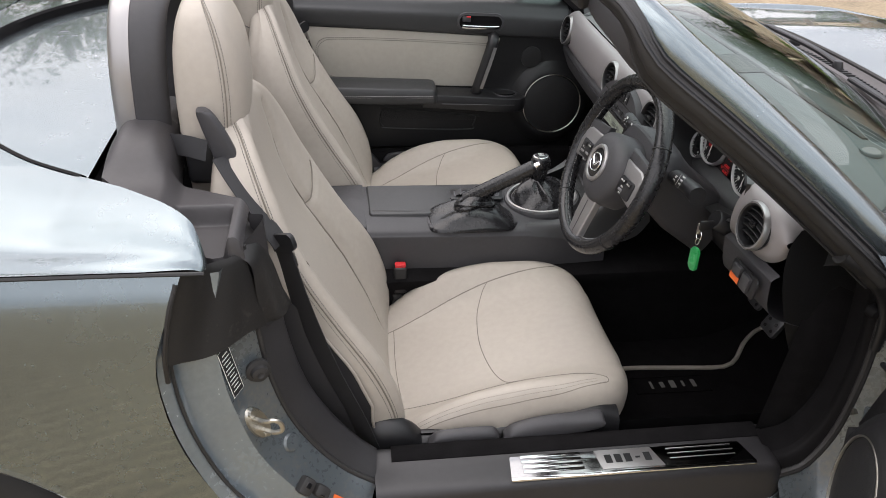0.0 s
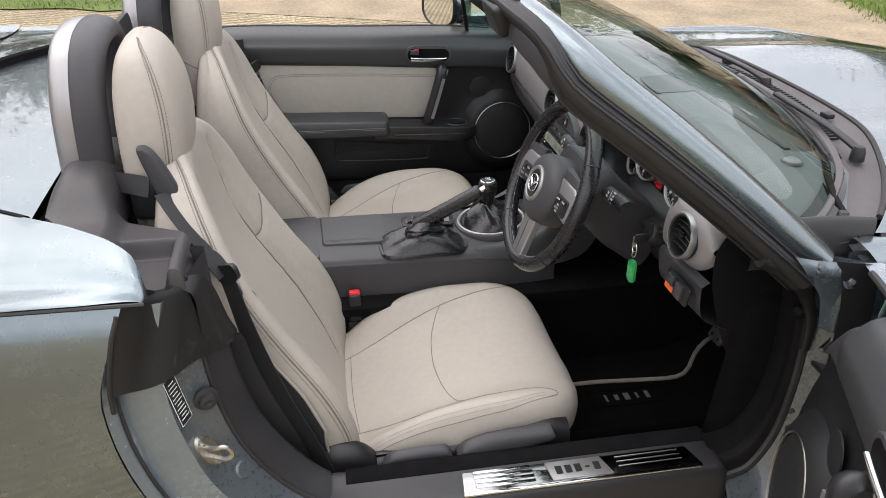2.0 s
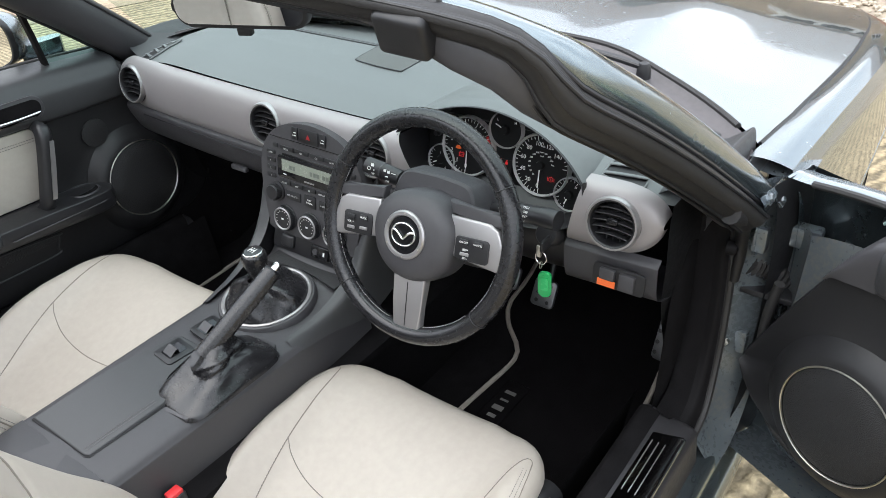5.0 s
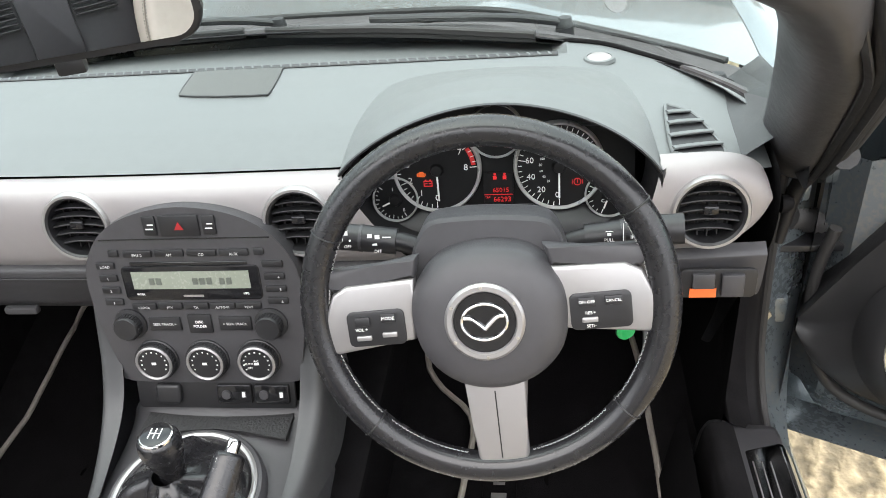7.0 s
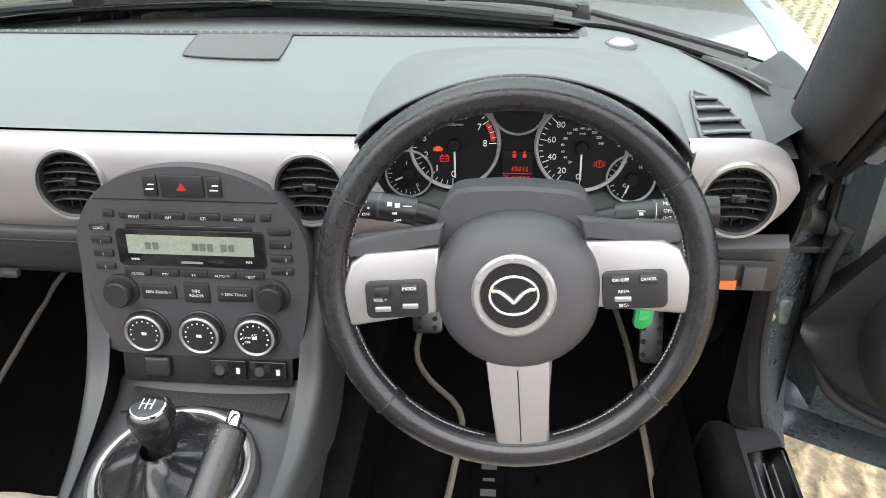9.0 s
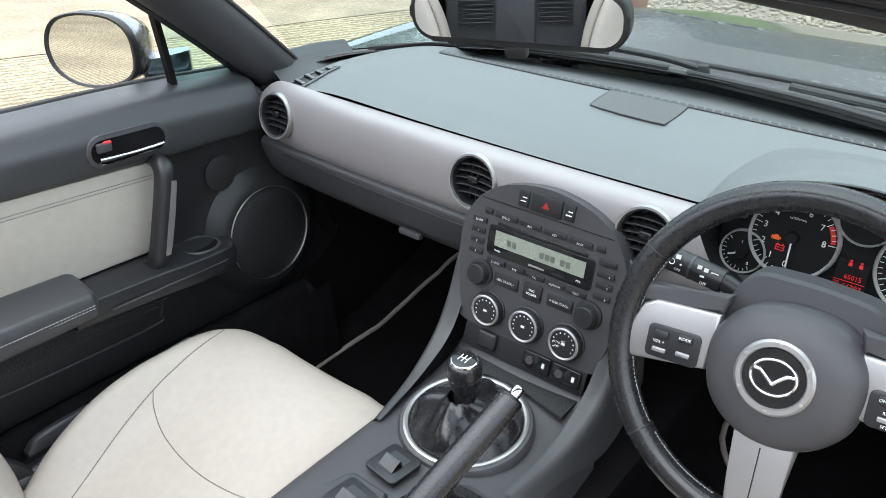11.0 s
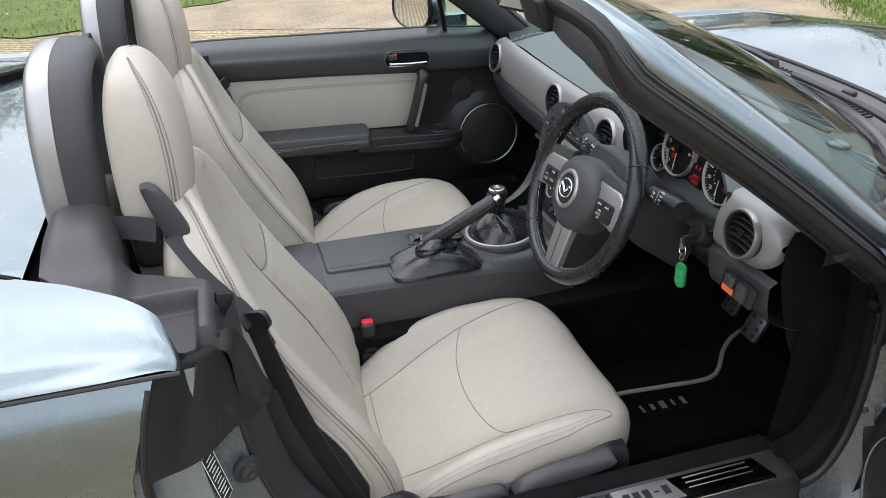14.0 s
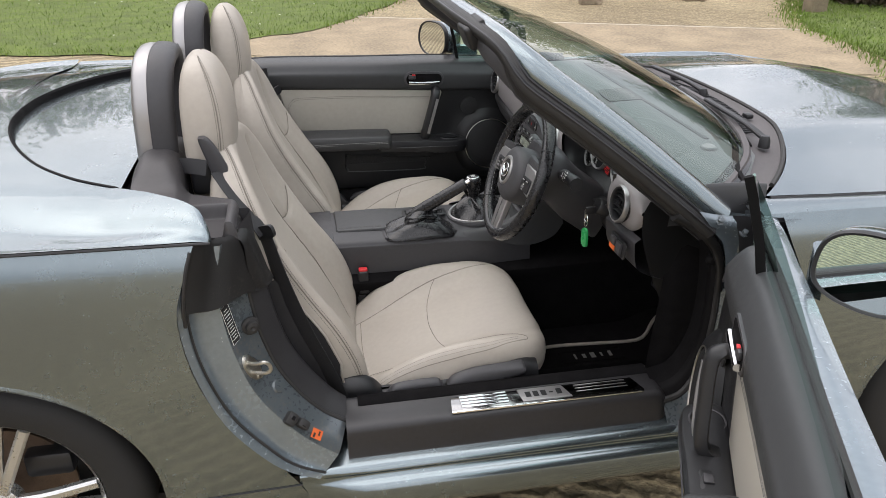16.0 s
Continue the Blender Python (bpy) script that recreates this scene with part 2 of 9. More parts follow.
PAINT = mat("grey_green_metallic_paint", (0.184, 0.223, 0.240), 0.26, 0.9, 0.05, 3.0, 0.05, 3000, coat=1.0, rough_vary=0.03)
# the car's paint darkened for shade in the jamb; the second tone is dust
JAMB = mat("shaded_paint_of_the_jamb", (0.135, 0.158, 0.172), 0.30, 0.40, 0.18, 9.0, 0.05, 2000, coat=0.8, second=(0.15, 0.15, 0.145), second_at=0.64)
# paler, bluer copy for the flanges: sky light put into the colour
JAMB_GLOSS = mat("jamb_paint", (0.205, 0.245, 0.275), 0.26, 0.45, 0.10, 7.0, 0.05, 2500, coat=1.0, rough_vary=0.04)
LEATHER = mat("stone_leather", (0.392, 0.354, 0.308), 0.46, 0, 0.05, 5.0, 0.16, 900, fine="voronoi", spec=0.4)
SUEDE = mat("dark_seat_side_cloth", (0.022, 0.021, 0.023), 0.8, 0, 0.1, 12.0, 0.3, 1500)
THREAD = mat("grey_thread", (0.13, 0.125, 0.12), 0.8, 0, 0.1, 60.0)
LIGHT_THREAD = mat("pale_thread", (0.34, 0.335, 0.33), 0.8, 0, 0.1, 60.0)
PLASTIC = mat("charcoal_grained_plastic", (0.043, 0.042, 0.0455), 0.48, 0, 0.1, 8.0, 0.22, 1100, fine="voronoi")
SILLTRIM = mat("black_sill_plastic", (0.026, 0.025, 0.027), 0.44, 0, 0.15, 7.0, 0.22, 1000, fine="voronoi")
RTRIM = mat("scuffed_grey_plastic", (0.048, 0.045, 0.047), 0.5, 0, 0.15, 7.0, 0.25, 1000, fine="voronoi")
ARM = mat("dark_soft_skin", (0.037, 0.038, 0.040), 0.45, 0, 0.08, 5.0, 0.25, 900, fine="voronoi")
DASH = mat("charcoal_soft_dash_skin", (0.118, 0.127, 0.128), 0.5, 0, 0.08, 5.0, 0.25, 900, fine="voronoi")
DEEP = mat("black_plastic", (0.013, 0.013, 0.0145), 0.42, 0, 0.1, 8.0, 0.15, 1300)
GLOSS = mat("gloss_black_plastic", (0.01, 0.01, 0.011), 0.1, 0, 0.1, 8.0)
RUBBER = mat("black_rubber", (0.022, 0.021, 0.021), 0.6, 0, 0.2, 14.0, 0.2, 500)
WEAR_RUBBER = mat("dusty_rubber_seal", (0.016, 0.015, 0.015), 0.5, 0, 0.3, 10.0, 0.2, 400, second=(0.034, 0.030, 0.027), second_at=0.70)
HIDE = mat("black_leather", (0.013, 0.013, 0.0145), 0.26, 0, 0.1, 10.0, 0.05, 1100, fine="voronoi")
CARPET = mat("black_carpet", (0.0085, 0.008, 0.0085), 0.95, 0, 0.35, 30.0, 0.8, 700, spec=0.05)
MATCLOTH = mat("black_mat_pile", (0.0055, 0.005, 0.0055), 0.95, 0, 0.35, 24.0, 0.9, 500, spec=0.05)
BINDING = mat("beige_mat_binding", (0.30, 0.27, 0.235), 0.85, 0, 0.15, 60.0, 0.6, 900)
SILVER = mat("satin_silver_plastic", (0.285, 0.268, 0.27), 0.48, 0.3, 0.04, 4.0, 0.08, 1800)
SATIN = mat("satin_metal", (0.37, 0.36, 0.36), 0.36, 0.75, 0.02, 4.0, 0.04, 2500, rough_vary=0.02)
CHROME = mat("chrome", (0.82, 0.82, 0.83), 0.08, 1.0, 0.03, 9.0, rough_vary=0.03)
STEEL = mat("plated_steel", (0.55, 0.53, 0.48), 0.33, 1.0, 0.15, 40.0)
CLEAR = glass("clear_glass", (0.74, 0.84, 0.81))
TINTED = glass("green_tinted_glass", (0.58, 0.80, 0.74))
# seam lines darker than the leather: the crease's shade put into colour
SEAM_SHADE = mat("shaded_leather_seam", (0.19, 0.168, 0.14), 0.7)
INSERT = mat("grey_stone_leather", (0.39, 0.365, 0.318), 0.48, 0, 0.05, 5.0, 0.16, 900, fine="voronoi", spec=0.4)
# charcoal darkened for the shade that the far door card lies in
CARD = mat("shaded_door_card_plastic", (0.016, 0.016, 0.017), 0.42, 0, 0.1, 8.0, 0.15, 1100, spec=0.3)
PRINT = mat("grey_printed_marks", (0.46, 0.46, 0.45), 0.6, 0, 0.05, 30.0)
DIMRED = mat("dull_red_print", (0.30, 0.012, 0.015), 0.5, 0, 0.05, 20.0)
WEATHERED = mat("weathered_grey_plastic", (0.085, 0.078, 0.08), 0.6, 0, 0.2, 6.0, 0.25, 900)
SEAL = mat("dull_black_seal", (0.008, 0.0075, 0.008), 0.65, 0, 0.2, 12.0, 0.3, 500, spec=0.10)
ENDCAP = mat("dull_black_plastic", (0.0075, 0.0075, 0.008), 0.5, 0, 0.1, 8.0, 0.2, 1100, fine="voronoi", spec=0.22)
MIRROR = mat("mirror_glass", (0.78, 0.8, 0.8), 0.01, 1.0, 0.0, 3.0, rough_vary=0.005)
BELT = mat("black_webbing", (0.018, 0.018, 0.02), 0.6, 0, 0.1, 30.0, 0.4, 900)
RED = mat("red_plastic", (0.62, 0.03, 0.035), 0.4, 0, 0.05, 20.0)
GREEN = mat("green_plastic", (0.02, 0.33, 0.09), 0.3, 0, 0.05, 20.0)
ORANGE = mat("orange_label", (0.75, 0.14, 0.03), 0.5, 0, 0.08, 30.0)
WHITE = mat("white_marking", (0.72, 0.72, 0.70), 0.6, 0, 0.05, 30.0)
LCD = mat("lcd_glass", (0.215, 0.235, 0.195), 0.25, 0, 0.04, 20.0)
LCDINK = mat("lcd_segments", (0.09, 0.10, 0.085), 0.5, 0, 0.04, 20.0)
REDGLOW = glow("red_display", (1.0, 0.03, 0.035), 0.10)
AMBERGLOW = glow("amber_light", (1.0, 0.17, 0.02), 0.10)
DIALBLACK = mat("dial_face", (0.006, 0.006, 0.0065), 0.55, 0, 0.05, 10.0, spec=0.2)
TYRE = mat("tyre_rubber", (0.013, 0.013, 0.0135), 0.75, 0, 0.25, 20.0, 0.3, 300)
ALLOY = mat("silver_alloy", (0.55, 0.55, 0.54), 0.3, 0.85, 0.06, 10.0, coat=0.4)
BRAKE = mat("rusty_brake_disc", (0.14, 0.10, 0.075), 0.5, 0.6, 0.3, 40.0)

# ---- ground and surroundings ----
def ground_material():
    """Tamped concrete with ridges, seams and wheel-worn bands; earth and gravel further out."""
    m = bpy.data.materials.new("tamped_concrete")
    m.use_nodes = True
    n, l = m.node_tree.nodes, m.node_tree.links
    b = n["Principled BSDF"]
    co = n.new("ShaderNodeTexCoord")
    turn = n.new("ShaderNodeMapping")
    turn.inputs["Rotation"].default_value = (0, 0, radians(24))
    l.new(co.outputs["Object"], turn.inputs["Vector"])
    wob = n.new("ShaderNodeTexNoise")
    wob.inputs["Scale"].default_value, wob.inputs["Detail"].default_value = 3.0, 4.0
    l.new(co.outputs["Object"], wob.inputs["Vector"])
    wave = n.new("ShaderNodeTexWave")
    wave.bands_direction = "Y"
    wave.inputs["Scale"].default_value = 5.2
    wave.inputs["Distortion"].default_value = 4.5
    wave.inputs["Detail"].default_value = 3.0
    wave.inputs["Detail Scale"].default_value = 3.5
    l.new(turn.outputs["Vector"], wave.inputs["Vector"])
    big = n.new("ShaderNodeTexNoise")
    big.inputs["Scale"].default_value, big.inputs["Detail"].default_value = 0.55, 6.0
    l.new(co.outputs["Object"], big.inputs["Vector"])
    fine = n.new("ShaderNodeTexNoise")
    fine.inputs["Scale"].default_value, fine.inputs["Detail"].default_value = 38.0, 8.0
    l.new(co.outputs["Object"], fine.inputs["Vector"])
    base = n.new("ShaderNodeValToRGB")
    base.color_ramp.elements[0].position, base.color_ramp.elements[1].position = 0.38, 0.66
    base.color_ramp.elements[0].color = (0.285, 0.225, 0.135, 1)
    base.color_ramp.elements[1].color = (0.43, 0.35, 0.215, 1)
    l.new(big.outputs["Fac"], base.inputs["Fac"])
    # ridge shade is put into the colour: furrows darker than crests
    rid = n.new("ShaderNodeMapRange")
    rid.inputs["From Min"].default_value, rid.inputs["From Max"].default_value = 0.1, 0.8
    rid.inputs["To Min"].default_value, rid.inputs["To Max"].default_value = 0.55, 1.14
    l.new(wave.outputs["Fac"], rid.inputs["Value"])
    fr = n.new("ShaderNodeMapRange")
    fr.inputs["From Min"].default_value, fr.inputs["From Max"].default_value = 0.3, 0.7
    fr.inputs["To Min"].default_value, fr.inputs["To Max"].default_value = 0.55, 1.3
    l.new(fine.outputs["Fac"], fr.inputs["Value"])
    mul = n.new("ShaderNodeMath")
    mul.operation = "MULTIPLY"
    l.new(rid.outputs["Result"], mul.inputs[0])
    l.new(fr.outputs["Result"], mul.inputs[1])
    shade = n.new("ShaderNodeMix")
    shade.data_type, shade.blend_type = "RGBA", "MULTIPLY"
    shade.inputs["Factor"].default_value = 1.0
    l.new(base.outputs["Color"], shade.inputs["A"])
    l.new(mul.outputs[0], shade.inputs["B"])
    l.new(shade.outputs["Result"], b.inputs["Base Color"])
    b.inputs["Roughness"].default_value = 0.85
    s2 = n.new("ShaderNodeMath")
    s2.operation = "ADD"
    l.new(wave.outputs["Fac"], s2.inputs[0])
    l.new(fine.outputs["Fac"], s2.inputs[1])
    bump = n.new("ShaderNodeBump")
    bump.inputs["Strength"].default_value, bump.inputs["Distance"].default_value = 0.7, 0.012
    l.new(s2.outputs[0], bump.inputs["Height"])
    l.new(bump.outputs["Normal"], b.inputs["Normal"])
    return m


CONCRETE = ground_material()
SMOOTHCON = mat("worn_smooth_concrete", (0.285, 0.225, 0.15), 0.85, 0, 0.34, 2.6, 0.7, 60)
SOIL = mat("grass_soil", (0.10, 0.135, 0.028), 0.95, 0, 0.4, 4.0, 0.7, 60)
EARTH = mat("dry_edge_earth", (0.22, 0.16, 0.10), 0.95, 0, 0.3, 5.0, 0.8, 70)
GRAVELBED = mat("gravel_bed", (0.30, 0.25, 0.19), 0.9, 0, 0.35, 14.0, 0.9, 45)
STONE = mat("gravel_stone", (0.42, 0.36, 0.28), 0.8, 0, 0.35, 9.0, 0.3, 200)
BLADE = mat("grass_blades", (0.135, 0.205, 0.030), 0.6, 0, 0.5, 1.3)
DAISY = mat("daisy_petals", (0.8, 0.8, 0.74), 0.7, 0, 0.05, 30.0)
TERRACOTTA = mat("terracotta", (0.40, 0.19, 0.115), 0.8, 0, 0.2, 7.0, 0.4, 120, second=(0.50, 0.33, 0.25), second_at=0.68)
LEAF = mat("green_leaves", (0.055, 0.10, 0.03), 0.55, 0, 0.5, 2.0)
SHRUB = mat("rosemary_leaves", (0.10, 0.13, 0.07), 0.6, 0, 0.4, 8.0)
BARK = mat("bark", (0.10, 0.08, 0.06), 0.9, 0, 0.3, 8.0, 0.8, 60)
TIMBER = mat("weathered_timber", (0.26, 0.21, 0.15), 0.85, 0, 0.3, 9.0, 0.5, 200)

bm = surf([[(x, y, 0.0) for x in np.linspace(-400, 400, 9)] for y in np.linspace(-400, 400, 9)])
ground = tagged(part("ground", bm, CONCRETE), "ridged tan tamped-concrete driveway", "ground", kind="structure")


def seam_y(x):
    return 7.95 - 0.425 * x


# a smoother, browner strip of concrete beyond the ridged one, and the pale seams between the pours
rows = []
for x in np.linspace(-3.0, 9.0, 30):
    a, b_ = 5.45 - 0.38 * x, seam_y(x) - 0.04
    rows.append([(x, a + (b_ - a) * k / 8, 0.004) for k in range(9)])
tagged(part("pavement_strip", surf(rows), SMOOTHCON), "smoother worn brown concrete strip of the driveway", "pavement", kind="structure")
MORTAR = mat("pale_seam", (0.46, 0.41, 0.33), 0.9, 0, 0.2, 6.0, 0.4, 120)
rows = []
for x in np.linspace(-1.0, 7.0, 40):
    rows.append([(x, seam_y(x) - 0.035, 0.006), (x, seam_y(x) + 0.02, 0.006)])
tagged(part("pavement_seam", surf(rows), MORTAR), "pale mortar seam between two concrete slabs", "pavement", kind="structure")


def lawn(name, edge, far, label, seed, blades, near, clear=None):
    """A lawn with a ragged border: edge is its near border, far pushes it outwards."""
    rng = random.Random(seed)
    e = even(edge, 60)
    rows = []
    for i, p in enumerate(e):
        w = 0.05 * math.sin(i * 1.7) + 0.04 * rng.uniform(-1, 1)
        row = []
        for k in range(10):
            f = k / 9.0
            q = Vector((p[0] + far[0] * f * f, p[1] + far[1] * f * f + w * (1 - f), 0.012 + 0.03 * min(1, 8 * f)))
            row.append(q)
        rows.append(row)
    ob = tagged(part(name, surf(rows), SOIL), label, "lawn", kind="structure")
    # blades: small bent triangles, thick near the border
    vs, fs = [], []
    for _ in range(blades):
        p = e[rng.randrange(len(e) - 1)]
        q = e[min(len(e) - 1, rng.randrange(len(e)))]
        f = rng.random() ** 1.5 * near
        x = p[0] + far[0] * f + rng.uniform(-0.25, 0.25)
        y = p[1] + far[1] * f + rng.uniform(-0.08, 0.25)
        h = rng.uniform(0.02, 0.052) * (1 + 0.4 * f)
        a = rng.uniform(0, 6.28)
        w = rng.uniform(0.003, 0.007) * (1 + 2 * f)
        dx, dy = math.cos(a), math.sin(a)
        lean = rng.uniform(-0.6, 0.6) * h
        i = len(vs)
        z = 0.02
        vs += [(x - dx * w, y - dy * w, z), (x + dx * w, y + dy * w, z), (x + dx * w * 0.6 - dy * lean * 0.4, y + dy * w * 0.6 + dx * lean * 0.4, z + h * 0.6),
               (x - dy * lean, y + dx * lean, z + h)]
        fs += [(i, i + 1, i + 2), (i, i + 2, i + 3)]
    me = bpy.data.meshes.new("grass")
    me.from_pydata(vs, [], fs)
    me.materials.append(BLADE)
    tagged(new("grass", me), "short green grass of a lawn edge", "grass", kind="stuff")
    vs, fs = [], []
    for _ in range(160):
        p = e[rng.randrange(len(e))]
        f = rng.random() * near
        x, y, z = p[0] + far[0] * f + rng.uniform(-0.2, 0.2), p[1] + far[1] * f + rng.uniform(0, 0.3), 0.085
        r = rng.uniform(0.008, 0.014)
        i = len(vs)
        vs += [(x + r * math.cos(k * 1.047), y + r * math.sin(k * 1.047), z + 0.002 * (k % 2)) for k in range(6)]
        fs.append(tuple(range(i, i + 6)))
    me = bpy.data.meshes.new("daisies")
    me.from_pydata(vs, [], fs)
    me.materials.append(DAISY)
    tagged(new("daisies", me), "small white daisies in the lawn", "flowers", kind="stuff")
    return ob


lawn("lawn", [(-9, 8.2), (-4, 6.4), (-2.1, 5.85), (-0.7, 5.65), (0.05, 6.25), (0.78, 6.65), (1.35, 7.6), (2.0, 8.75), (3.0, 11.0)], (-3, 16),
     "green lawn with daisies behind the driveway", 3, 42000, 0.42)
lawn("lawn_verge", [(4.95, 2.55), (5.25, 2.95), (5.5, 3.5), (5.75, 4.3), (6.1, 5.9), (7.5, 8.0)], (10, -1.0),
     "green lawn verge beside the gravel", 5, 30000, 0.35)


def pebble_mesh(n, place, seed, rmin, rmax):
    rng = random.Random(seed)
    vs, fs = [], []
    base = bmesh.new()
    bmesh.ops.create_icosphere(base, subdivisions=1, radius=1)
    bv = [v.co.copy() for v in base.verts]
    base.verts.index_update()
    bf = [tuple(v.index for v in f.verts) for f in base.faces]
    base.free()
    for _ in range(n):
        x, y = place(rng)
        r = rng.uniform(rmin, rmax)
        sx, sy, sz, a = rng.uniform(0.7, 1.3), rng.uniform(0.7, 1.3), rng.uniform(0.45, 0.8), rng.uniform(0, 6.28)
        c, s = math.cos(a), math.sin(a)
        i = len(vs)
        for v in bv:
            px, py, pz = v.x * sx * r, v.y * sy * r, v.z * sz * r
            vs.append((x + px * c - py * s, y + px * s + py * c, 0.012 + r * 0.35 + pz))
        fs += [tuple(i + k for k in f) for f in bf]
    me = bpy.data.meshes.new("pebbles")
    me.from_pydata(vs, [], fs)
    me.materials.append(STONE)
    return me


rows = []
for k, p in enumerate(even([(4.95, 2.55), (4.7, 1.7), (4.6, 0.6), (4.8, -0.8), (5.2, -2.5), (6.0, -5.0)], 40)):
    rows.append([(p[0] + 9 * f + 0.05 * math.sin(k * 2.3) * (1 - f), p[1] + 0.6 * f, 0.006 + 0.004 * f) for f in np.linspace(0, 1, 8)])
tagged(part("gravel_bed", surf(rows), GRAVELBED), "pale gravel bed in front of the house", "gravel", kind="structure")


def gravel_place(rng):
    y = rng.uniform(-3.0, 2.5)
    x0 = float(np.interp(y, [-2.5, -0.8, 0.6, 1.7, 2.55], [5.2, 4.8, 4.6, 4.7, 4.95]))
    return x0 + rng.random() ** 1.4 * 3.2, y


tagged(new("gravel", pebble_mesh(9000, gravel_place, 11, 0.009, 0.024)), "loose pale gravel stones", "gravel", kind="stuff")


def pot(at, r, h, name, label, lattice=False):
    t = thing(name, label, "plant pot", at=at)
    prof = [(0.0, 0.0), (r * 0.62, 0.0), (r * 0.66, 0.012), (r * 0.80, h * 0.45), (r * 0.90, h * 0.78), (r * 0.91, h * 0.80), (r * 1.0, h * 0.81), (r * 1.01, h * 0.84),
            (r * 1.0, h * 0.98), (r * 0.97, h), (r * 0.90, h), (r * 0.88, h * 0.9), (r * 0.86, h * 0.86), (0.0, h * 0.86)]
    part("pot", lathe(prof, 40), TERRACOTTA, t)
    part("soil", lathe([(0, h * 0.885), (r * 0.6, h * 0.89), (r * 0.87, h * 0.88)], 24), SOIL, t)
    if lattice:
        for s in (1, -1):
            for k in range(7):
                pts = []
                for i in range(9):
                    f = i / 8.0
                    a = 2 * math.pi * k / 7 + s * f * 0.9
                    rr = r * (0.70 + 0.2 * f) + 0.004
                    pts.append((rr * math.cos(a), rr * math.sin(a), 0.05 + f * h * 0.7))
                part("lattice_band", tube(pts, 0.006, 6), BINDING, t)
    return t


def sprigs(at, n, spread, height, seed, material, name, parent, leaf=0.02):
    """Upright sprigs with many narrow leaves."""
    rng = random.Random(seed)
    vs, fs = [], []
    for _ in range(n):
        a, rr = rng.uniform(0, 6.28), spread * math.sqrt(rng.random())
        x0, y0 = rr * math.cos(a) * 0.6, rr * math.sin(a) * 0.6
        h = height * rng.uniform(0.5, 1.1)
        lx, ly = rr * math.cos(a) * 0.8 + rng.uniform(-0.05, 0.05), rr * math.sin(a) * 0.8 + rng.uniform(-0.05, 0.05)
        for k in range(14):
            f = k / 13.0
            px, py, pz = x0 + lx * f * f, y0 + ly * f * f, at + h * f
            b = rng.uniform(0, 6.28)
            d = Vector((math.cos(b), math.sin(b), rng.uniform(0.2, 0.9))).normalized() * leaf * rng.uniform(0.7, 1.4)
            s = Vector((-d.y, d.x, 0)).normalized() * leaf * 0.16
            p = Vector((px, py, pz))
            i = len(vs)
            vs += [p - s, p + s, p + d * 0.6 + s, p + d, p + d * 0.6 - s]
            fs.append((i, i + 1, i + 2, i + 3, i + 4))
    me = bpy.data.meshes.new(name)
    me.from_pydata([tuple(v) for v in vs], [], fs)
    me.materials.append(material)
    ob = new(name, me)
    ob.parent = parent
    return ob


p1 = pot((5.33, 1.98, 0.0), 0.24, 0.37, "plant_pot", "round terracotta pot of rosemary standing on gravel")
sprigs(0.33, 170, 0.30, 0.26, 4, SHRUB, "plant", p1, 0.035)
p2 = pot((6.75, -0.35, 0.0), 0.25, 0.42, "plant_pot", "terracotta pot with a pale lattice relief on gravel", True)
p3 = pot((6.1, -1.2, 0.0), 0.2, 0.25, "plant_pot", "small terracotta pot with a bushy green plant")
sprigs(0.2, 140, 0.35, 0.3, 8, LEAF, "plant", p3, 0.05)


def tree(at, h, crown, seed, leaves):
    rng = random.Random(seed)
    t = thing("tree", "broad leafy tree standing beyond the lawn", "tree", "trees beyond the lawn", at=at)
    bms = [tube([(0, 0, 0), (0.1, 0.05, h * 0.3), (0.0, 0.1, h * 0.6), (0.05, 0.0, h * 0.85)], 0.28 * h / 9, 10, 14, scale=list(np.linspace(1.2, 0.3, 14)))]
    tips = []
    for k in range(9):
        a, z0 = k * 2.4 + rng.uniform(-0.3, 0.3), h * rng.uniform(0.28, 0.6)
        ln = crown * rng.uniform(0.6, 1.0)
        end = (math.cos(a) * ln, math.sin(a) * ln, z0 + h * rng.uniform(0.12, 0.35))
        tips.append(end)
        bms.append(tube([(0, 0, z0), (end[0] * 0.5, end[1] * 0.5, z0 + (end[2] - z0) * 0.7), end], 0.09 * h / 9, 7, 8, scale=list(np.linspace(1, 0.25, 8))))
    part("trunk", join(*bms), BARK, t)
    vs, fs = [], []
    for _ in range(leaves):
        c = tips[rng.randrange(len(tips))] if rng.random() < 0.7 else (0, 0, h * 0.75)
        u = Vector((rng.gauss(0, 1), rng.gauss(0, 1), rng.gauss(0, 0.8)))
        u = u.normalized() * crown * 0.62 * rng.random() ** 0.4
        p = Vector(c) * 0.85 + u
        p.z = max(p.z, h * 0.2)
        s = rng.uniform(0.10, 0.24)
        q = Euler((rng.uniform(0, 6.28), rng.uniform(0, 6.28), rng.uniform(0, 6.28))).to_matrix()
        i = len(vs)
        for dx, dy in ((-0.5, 0), (0, -0.35), (0.6, 0), (0, 0.35)):
            vs.append(p + q @ Vector((dx * s, dy * s, 0)))
        fs.append((i, i + 1, i + 2, i + 3))
    me = bpy.data.meshes.new("crown")
    me.from_pydata([tuple(v) for v in vs], [], fs)
    me.materials.append(LEAF)
    ob = new("crown", me)
    ob.parent = t
    return t


for k, (x, y, h) in enumerate(((-13, 17, 9), (-7, 21, 9), (-1, 23, 7), (5, 26, 6.5), (12, 24, 6), (19, 19, 6.5), (-18, 10, 9), (-16, 2, 8.5))):
    tree((x, y, 0), h, 3.2, 20 + k, 5200)

